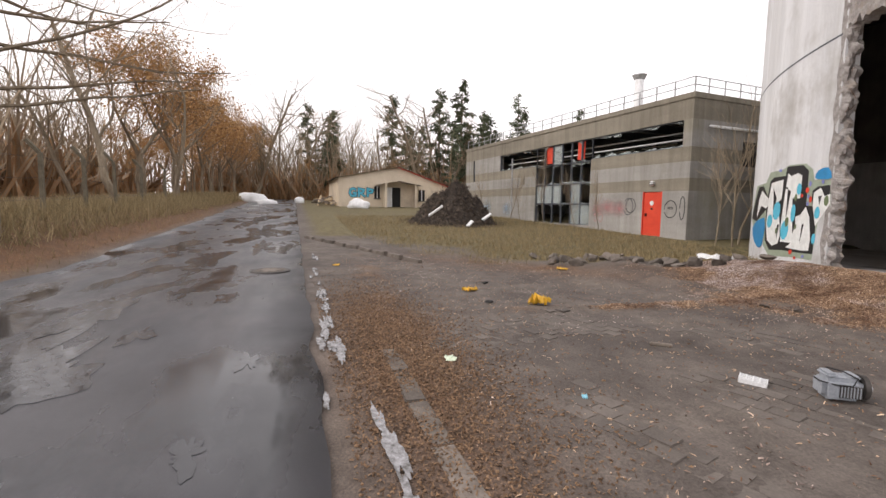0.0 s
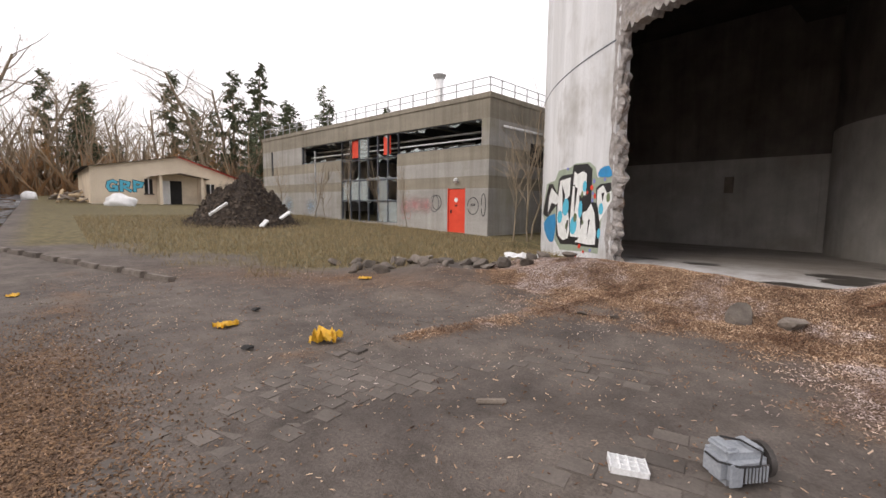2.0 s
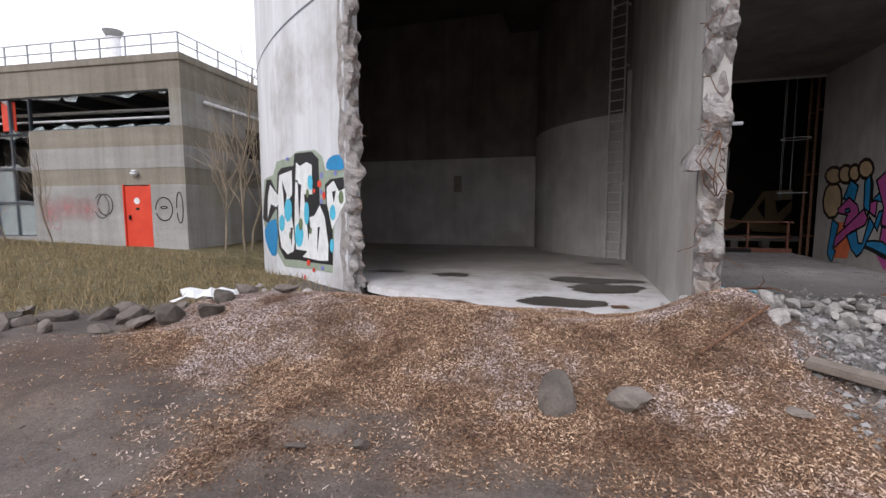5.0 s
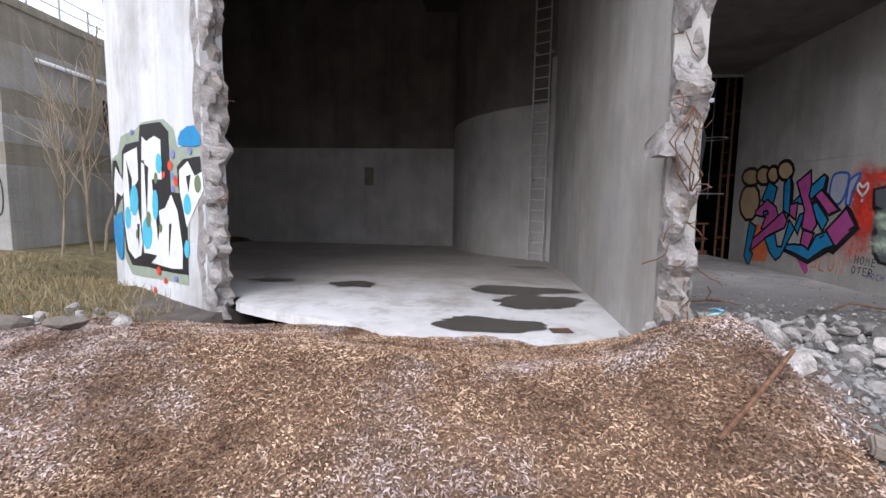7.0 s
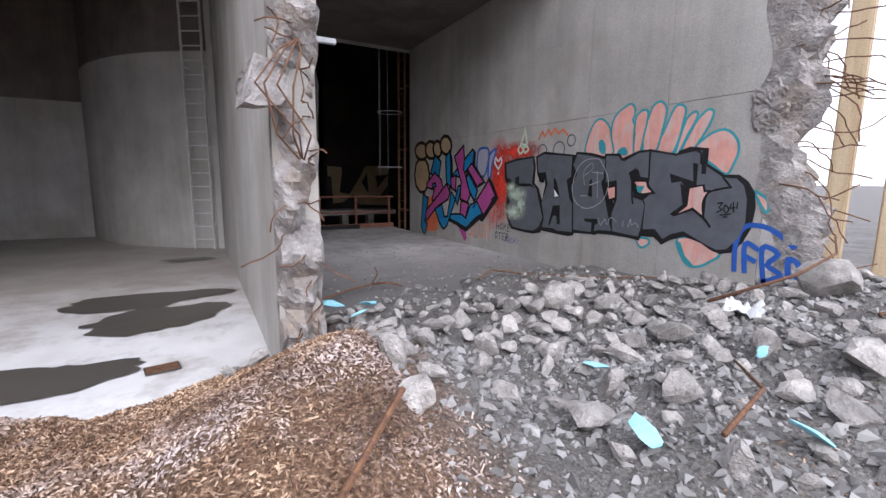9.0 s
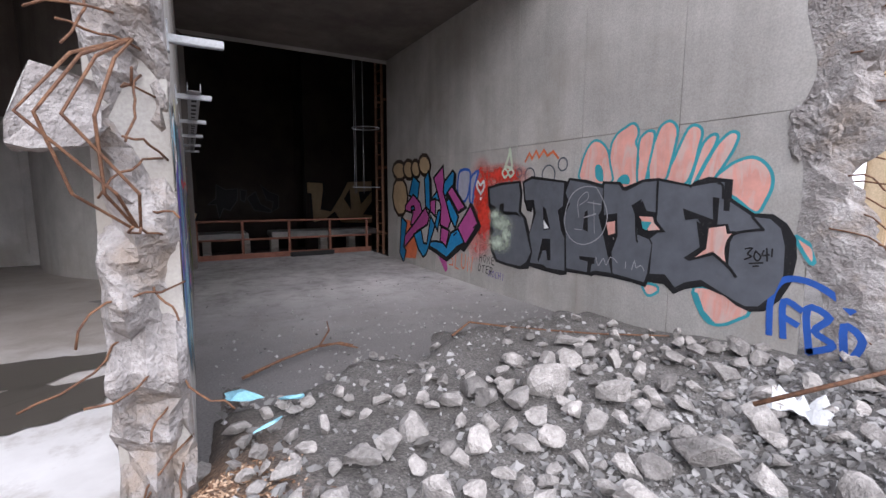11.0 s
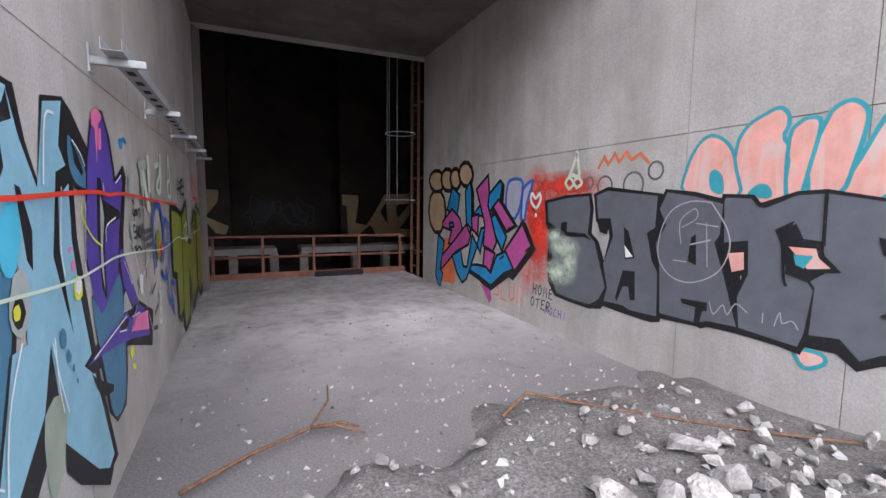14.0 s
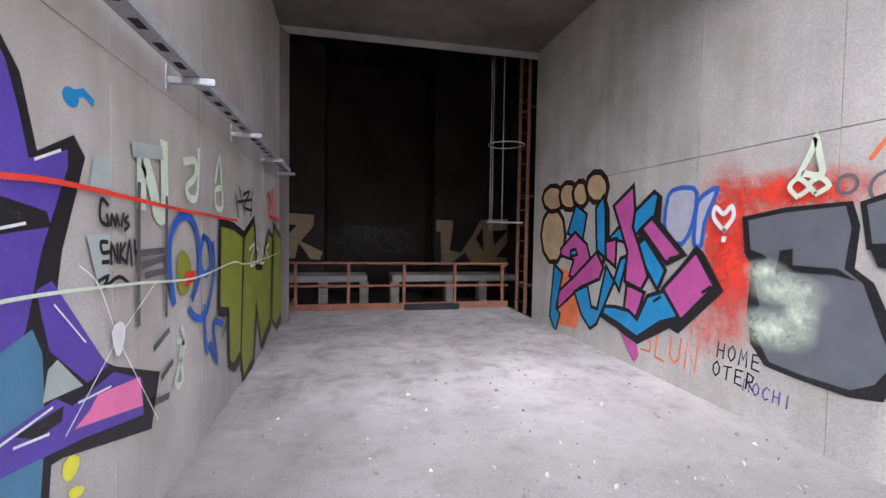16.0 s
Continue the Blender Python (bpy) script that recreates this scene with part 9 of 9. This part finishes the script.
def heap_z(x, y):
    """Height of the heap's skin at a place in its own plan."""
    q = Vector((x, y, 0))
    r = min(1.0, math.hypot(x / 3.0, y / 2.8))
    z = 2.2 * (1 - r ** 1.5) ** 1.2 * (1 + 0.3 * noise.noise(q * 0.8)) + (0.35 * noise.noise(q * 1.7) + 0.2 * noise.noise(q * 4.5) + 0.10 * noise.noise(q * 11)) * min(1, 3 * (1 - r))
    return z - 0.25 * r


rings = []
for j in range(34):
    r = j / 33
    row = []
    for i in range(80):
        a = 2 * math.pi * i / 80
        px, py = math.cos(a) * r * 3.0, math.sin(a) * r * 2.8
        row.append(bm.verts.new((px, py, heap_z(px, py))))
    rings.append(row)
for u, w in zip(rings, rings[1:]):
    for i in range(80):
        bm.faces.new((u[i], w[i], w[(i + 1) % 80], u[(i + 1) % 80]))
solo("spoil_heap", bm, M_soil, "dark heap of soil and roots on the grass", "soil heap", at=pose(-24.5, -6.6, 0.45))
M_clod = leaf_material("soil_clods", (0.018, 0.013, 0.01), (0.12, 0.09, 0.065))


def heap_spot(r):
    a, d = r.uniform(0, 6.283), math.sqrt(r.rand()) * 3.3
    return -24.5 + d * math.cos(a), -6.6 + 0.93 * d * math.sin(a)


scatter("heap_clods", 5000, heap_spot, lambda r: (lambda s: (s, s * 0.8, s * 0.6))(0.02 + 0.11 * r.rand() ** 3), M_clod, "dark clods and root bits on the soil heap", "clods", "grit", lambda x, y: 0.47 + max(-0.1, heap_z(x + 24.5, y + 6.6)))
scatter("heap_roots", 900, heap_spot, lambda r: (0, r.uniform(0.008, 0.02), r.uniform(0.1, 0.5)), M_clod, "thin roots sticking from the soil heap", "roots", "blade", lambda x, y: 0.47 + max(-0.1, heap_z(x + 24.5, y + 6.6)))
for k, (x, y, z, l_) in enumerate(((-21.9, -8.4, 1.2, 0.9), (-22.2, -5.4, 0.9, 0.6), (-21.6, -6.6, 0.55, 0.5))):
    bm = boxed(-l_ / 2, -0.1, -0.05, l_ / 2, 0.1, 0.05, bevel=0.02)
    solo("pale_board", bm, M_white, "pale broken board stuck in the soil heap", "board", at=pose(x, y, z, 20, -35, 60 + 30 * k))

# ---- fence along the road's far side ----
fence = thing("fence", "old concrete fence posts with bent tops and sagging wire", "fence")
FP = [(-8.6, -23.4), (-11.9, -23.4), (-15.2, -23.4), (-18.4, -23.5), (-21.6, -23.5), (-25, -23.6), (-29, -23.7), (-34, -23.8)]
for k, (x, y) in enumerate(FP):
    z = ground_z(x, y) - 0.2
    bm = bmesh.new()
    lean = 0.05 * ((k % 3) - 1)
    tube(bm, [(x, y, z), (x + lean, y, z + 2.3), (x + lean + 0.05, y - 0.35, z + 2.75)], 0.085, 4)
    part("post", bm, M_postc, fence)
for h in (0.7, 1.4, 2.1):
    bm = bmesh.new()
    pts = []
    for (x0, y0), (x1, y1) in zip(FP, FP[1:]):
        for i in range(4):
            t = i / 4
            x, y = x0 + (x1 - x0) * t, y0 + (y1 - y0) * t
            pts.append((x, y, ground_z(x, y) - 0.1 + h - 0.12 * math.sin(math.pi * t)))
    tube(bm, pts, 0.008, 4)
    part("wire", bm, M_iron, fence)

# ---- trees ----


def grow(bm, tw, p, d, length, r, level, rng, top, spread, up, leaf=None):
    """One limb and its side shoots; fine shoots go to tw."""
    n = (6, 6, 4, 3)[min(level, 3)]
    pts, q = [p.copy()], p.copy()
    dd = d.copy()
    for i in range(n):
        dd = (dd + Vector((rng.gauss(0, 0.17), rng.gauss(0, 0.17), rng.gauss(up, 0.11)))).normalized()
        q = q + dd * length / n
        pts.append(q.copy())
    end = max(r * 0.35, 0.004)
    tube(bm if level < 2 else tw, pts, r, 7 if level == 0 else (5 if level == 1 else 3), end)
    if level >= top:
        if leaf is not None:
            for _ in range(leaf[1]):
                c = pts[rng.randint(1, n)] + Vector((rng.gauss(0, leaf[2]), rng.gauss(0, leaf[2]), rng.gauss(0, leaf[2])))
                a, b = Vector((rng.gauss(0, 1), rng.gauss(0, 1), rng.gauss(0, 1))).normalized(), Vector((rng.gauss(0, 1), rng.gauss(0, 1), rng.gauss(0, 1))).normalized()
                s = leaf[3] * rng.uniform(0.6, 1.3)
                leaf[0].faces.new([leaf[0].verts.new(v) for v in (c - a * s, c + b * s * 0.6, c + a * s, c - b * s * 0.6)])
        return
    kids = (12, 6, 5)[min(level, 2)]
    for k in range(kids):
        t = rng.uniform(0.25 if level == 0 else 0.15, 1.0)
        i = min(n - 1, int(t * n))
        base = pts[i].lerp(pts[i + 1], t * n - i)
        ax = (pts[i + 1] - pts[i]).normalized()
        side = Vector((rng.gauss(0, 1), rng.gauss(0, 1), rng.gauss(0.15, 0.5)))
        side = (side - ax * side.dot(ax)).normalized()
        nd = (ax * (1 - spread) + side * spread).normalized()
        grow(bm, tw, base, nd, length * rng.uniform(0.32, 0.55) * (1.15 - 0.5 * t), r * (1 - 0.65 * t) * 0.5, level + 1, rng, top, spread, up, leaf)


def make_tree(name, label, height, r, seed, leafy=None, top=3, spread=0.62, up=0.05):
    rng = random.Random(seed)
    t = thing(name, label, "tree")
    bm, tw = bmesh.new(), bmesh.new()
    lf = bmesh.new() if leafy else None
    grow(bm, tw, Vector((0, 0, -0.3)), Vector((rng.gauss(0, 0.04), rng.gauss(0, 0.04), 1)), height, r, 0, rng, top, spread, up, (lf, *leafy[1:]) if leafy else None)
    part("trunk", bm, M_bark, t)
    part("crown", tw, M_twig if not leafy else M_beech_twig, t)
    if leafy:
        part("leaves", lf, leafy[0], t)
    return t


def make_conifer(name, label, height, seed, bare_to=0.25, width=0.2):
    rng = random.Random(seed)
    t = thing(name, label, "tree")
    bm = bmesh.new()
    tube(bm, [(0, 0, -0.3), (0.05, 0, height * 0.5), (0, 0.05, height)], height * 0.016, 7, 0.03)
    part("trunk", bm, M_bark, t)
    nb = bmesh.new()
    br = bmesh.new()
    z = height * bare_to
    while z < height * 0.99:
        k = (height - z) / (height * (1 - bare_to))
        ln = height * width * (0.25 + 0.75 * k ** 0.8) * rng.uniform(0.55, 1.15)
        a = rng.uniform(0, 6.283)
        d = Vector((math.cos(a), math.sin(a), rng.uniform(-0.25, 0.25)))
        tube(br, [(0, 0, z), tuple(d * ln + Vector((0, 0, z)))], 0.03, 3, 0.008)
        for _ in range(int(8 + 22 * k)):
            s = rng.uniform(0.2, 1.0)
            c = Vector((0, 0, z)) + d * ln * s + Vector((rng.gauss(0, 0.2), rng.gauss(0, 0.2), rng.gauss(0, 0.14)))
            for _j in range(3):
                u = Vector((rng.gauss(0, 1), rng.gauss(0, 1), rng.gauss(0, 0.5))).normalized() * rng.uniform(0.25, 0.6)
                w = u.orthogonal().normalized() * 0.12
                nb.faces.new([nb.verts.new(v) for v in (c - w, c + u * 0.5 - w * 0.4, c + u, c + w)])
        z += height * rng.uniform(0.008, 0.02)
    part("branches", br, M_bark, t)
    part("needles", nb, M_needle, t)
    return t


M_beech_twig = leaf_material("reddish_twigs", (0.24, 0.13, 0.06), (0.44, 0.26, 0.13))


def plant(src, x, y, turn, s=1.0):
    ob = copy_thing(src, pose(x, y, ground_z(x, y), 0, 0, turn))
    ob.scale = (s, s, s)
    return ob


rng = random.Random(12)
# the near bare tree with long low limbs over the verge
near = thing("bare_tree", "bare dark tree with long horizontal limbs by the fence", "tree")
bm, tw = bmesh.new(), bmesh.new()
tube(bm, [(0, 0, -0.5), (0.05, 0.05, 2.5), (0, 0.1, 5.0), (0.1, 0, 9)], 0.24, 10, 0.12)
nr = random.Random(44)
for k in range(17):
    z = 2.6 + 0.37 * k
    a = nr.uniform(-1.3, 1.2) if k % 3 else nr.uniform(0, 6.28)
    d = Vector((-0.35 + 0.5 * math.sin(a), math.cos(a), nr.uniform(-0.3, 0.25))).normalized()
    grow(bm, tw, Vector((0.03, 0.05, z)), d, nr.uniform(3.0, 5.6), 0.05, 1, nr, 3, 0.5, 0.05)
part("trunk", bm, M_bark, near)
part("crown", tw, M_twig, near)
near.matrix_world = pose(-12.9, -22.1, ground_z(-12.9, -22.1))

oak = make_tree("bare_tree", "tall bare grey-brown winter tree", 11, 0.22, 5)
oak.matrix_world = pose(-28.2, -24.4, ground_z(-28.2, -24.4))
oak2 = make_tree("bare_tree", "slender bare winter tree with fine twigs", 9.5, 0.15, 9, spread=0.5, up=0.12)
oak2.matrix_world = pose(-36.5, -24.0, ground_z(-36.5, -24))
for k in range(5):
    plant(oak if k % 2 else oak2, -20 - 6 * k + rng.uniform(-2, 2), -28.5 - rng.uniform(0, 6), rng.uniform(0, 360), rng.uniform(0.6, 0.9))
beech = make_tree("beech_tree", "leaning young beech with clinging orange-brown leaves", 10, 0.16, 15, (M_beech, 13, 0.32, 0.09), spread=0.6, up=0.04)
beech.matrix_world = pose(-40, -24.4, ground_z(-40, -24.4))
for k in range(17):
    plant(beech, -39 - 3.0 * k, -25.6 + rng.uniform(-2.2, 1.4) + 0.06 * k, rng.uniform(0, 360), rng.uniform(0.75, 1.15))
for k in range(9):
    plant(beech, -48 - 5 * k, -30 + rng.uniform(-2, 2), rng.uniform(0, 360), rng.uniform(0.5, 0.8))
fir = make_conifer("conifer", "tall dark green conifer with sparse lower branches", 17, 3, 0.3, 0.17)
fir.matrix_world = pose(-84.5, -14.2, ground_z(-84, -14))
pine = make_conifer("conifer", "dark dense conifer in the wood behind the house", 13, 8, 0.15, 0.2)
pine.matrix_world = pose(-76, 2.5, ground_z(-76, 2))
for x, y, s, src in ((-86, -22, 0.72, fir), (-92, -27, 0.8, fir), (-74, 10.5, 1.0, pine), (-70, 13.5, 0.85, fir), (-78, 14, 1.05, pine), (-72, 17, 0.95, pine), (-68, 20, 0.9, fir), (-80, 6, 0.8, fir), (-88, -6, 0.7, pine), (-90, 18, 1.1, pine), (-66, 24, 0.85, pine), (-64, 28, 0.9, fir)):
    plant(src, x, y, rng.uniform(0, 360), s)
for k in range(24):
    plant(oak if k % 2 else oak2, -72 - rng.uniform(0, 22), -24 + 1.9 * k + rng.uniform(-1.5, 1.5), rng.uniform(0, 360), rng.uniform(0.75, 1.15))
for k in range(16):
    plant(beech, -76 - rng.uniform(0, 14), -22 + 2.4 * k + rng.uniform(-1, 1), rng.uniform(0, 360), rng.uniform(0.45, 0.75))


def woods_spot(r):
    if r.rand() < 0.7:
        return r.uniform(-112, -72), r.uniform(-34, 60)
    return r.uniform(-75, -30), r.uniform(-60, -34)


scatter("far_woods", 9000, woods_spot, lambda r: (0, r.uniform(0.05, 0.14), 3 + 13 * r.rand() ** 1.6), M_twig, "brown bare woodland behind the house", "woods", "blade")
scatter("far_brush", 9000, woods_spot, lambda r: (0, r.uniform(0.1, 0.3), r.uniform(1.0, 6.5)), M_beech_twig, "reddish-brown brush at the wood's edge", "brush", "blade")
for k in range(14):
    plant(oak if k % 2 else oak2, -70 - rng.uniform(0, 16), -26 + 3.4 * k + rng.uniform(-2, 2), rng.uniform(0, 360), rng.uniform(1.3, 1.75))
for x, y, s in ((-82, -10, 1.2), (-84, 1, 1.15), (-80, 9, 1.2), (-76, 12, 1.25), (-74, 16, 1.2), (-72, 21, 1.1)):
    plant(pine if x % 4 else fir, x, y, rng.uniform(0, 360), s)
# saplings before the workshop
sap = make_tree("sapling", "thin bare sapling before the workshop", 4.6, 0.035, 61, top=2, spread=0.4, up=0.15)
sap.matrix_world = pose(-23.2, -1.3, ground_z(-23.2, -1.3))
for x, y, s in ((-27.0, -1.7, 0.85), (-18.9, -0.6, 0.7), (-31, -2.2, 0.8), (-25, -2.0, 0.6), (-12.6, 0.8, 1.25), (-13.1, 1.6, 1.35), (-12.9, 0.2, 1.0), (-20.5, -1, 0.75)):
    plant(sap, x, y, rng.uniform(0, 360), s)

# ---- pavers of the drive ----
PV = [finish("paver", boxed(-0.1, -0.075, -0.06, 0.1, 0.075, 0.012, bevel=0.005), M_paver) for _ in range(1)]
drive = tagged(new("pavement"), "worn concrete block paving half buried in dirt", "pavement", kind="structure")
rng = random.Random(2)
count = 0
for j in range(26):
    for i in range(26):
        u, v = i * 0.205 + (0.1 if j % 2 else 0), j * 0.155
        x, y = -4.3 + u * 0.95 - v * 0.30, -13.75 + u * 0.30 + v * 0.95
        if zone(x, y)[0] > 0.35 or y < -13.7 or n2(x, y, 0.8, 7) < 0.02 or count >= 300:
            continue
        ob = new("paver", PV[0])
        ob.parent = drive
        ob.matrix_world = pose(x, y, ground_z(x, y) - 0.009 + rng.uniform(-0.006, 0.003), rng.uniform(-0.5, 0.5), rng.uniform(-0.5, 0.5), 17.5 + rng.uniform(-0.8, 0.8))
        count += 1
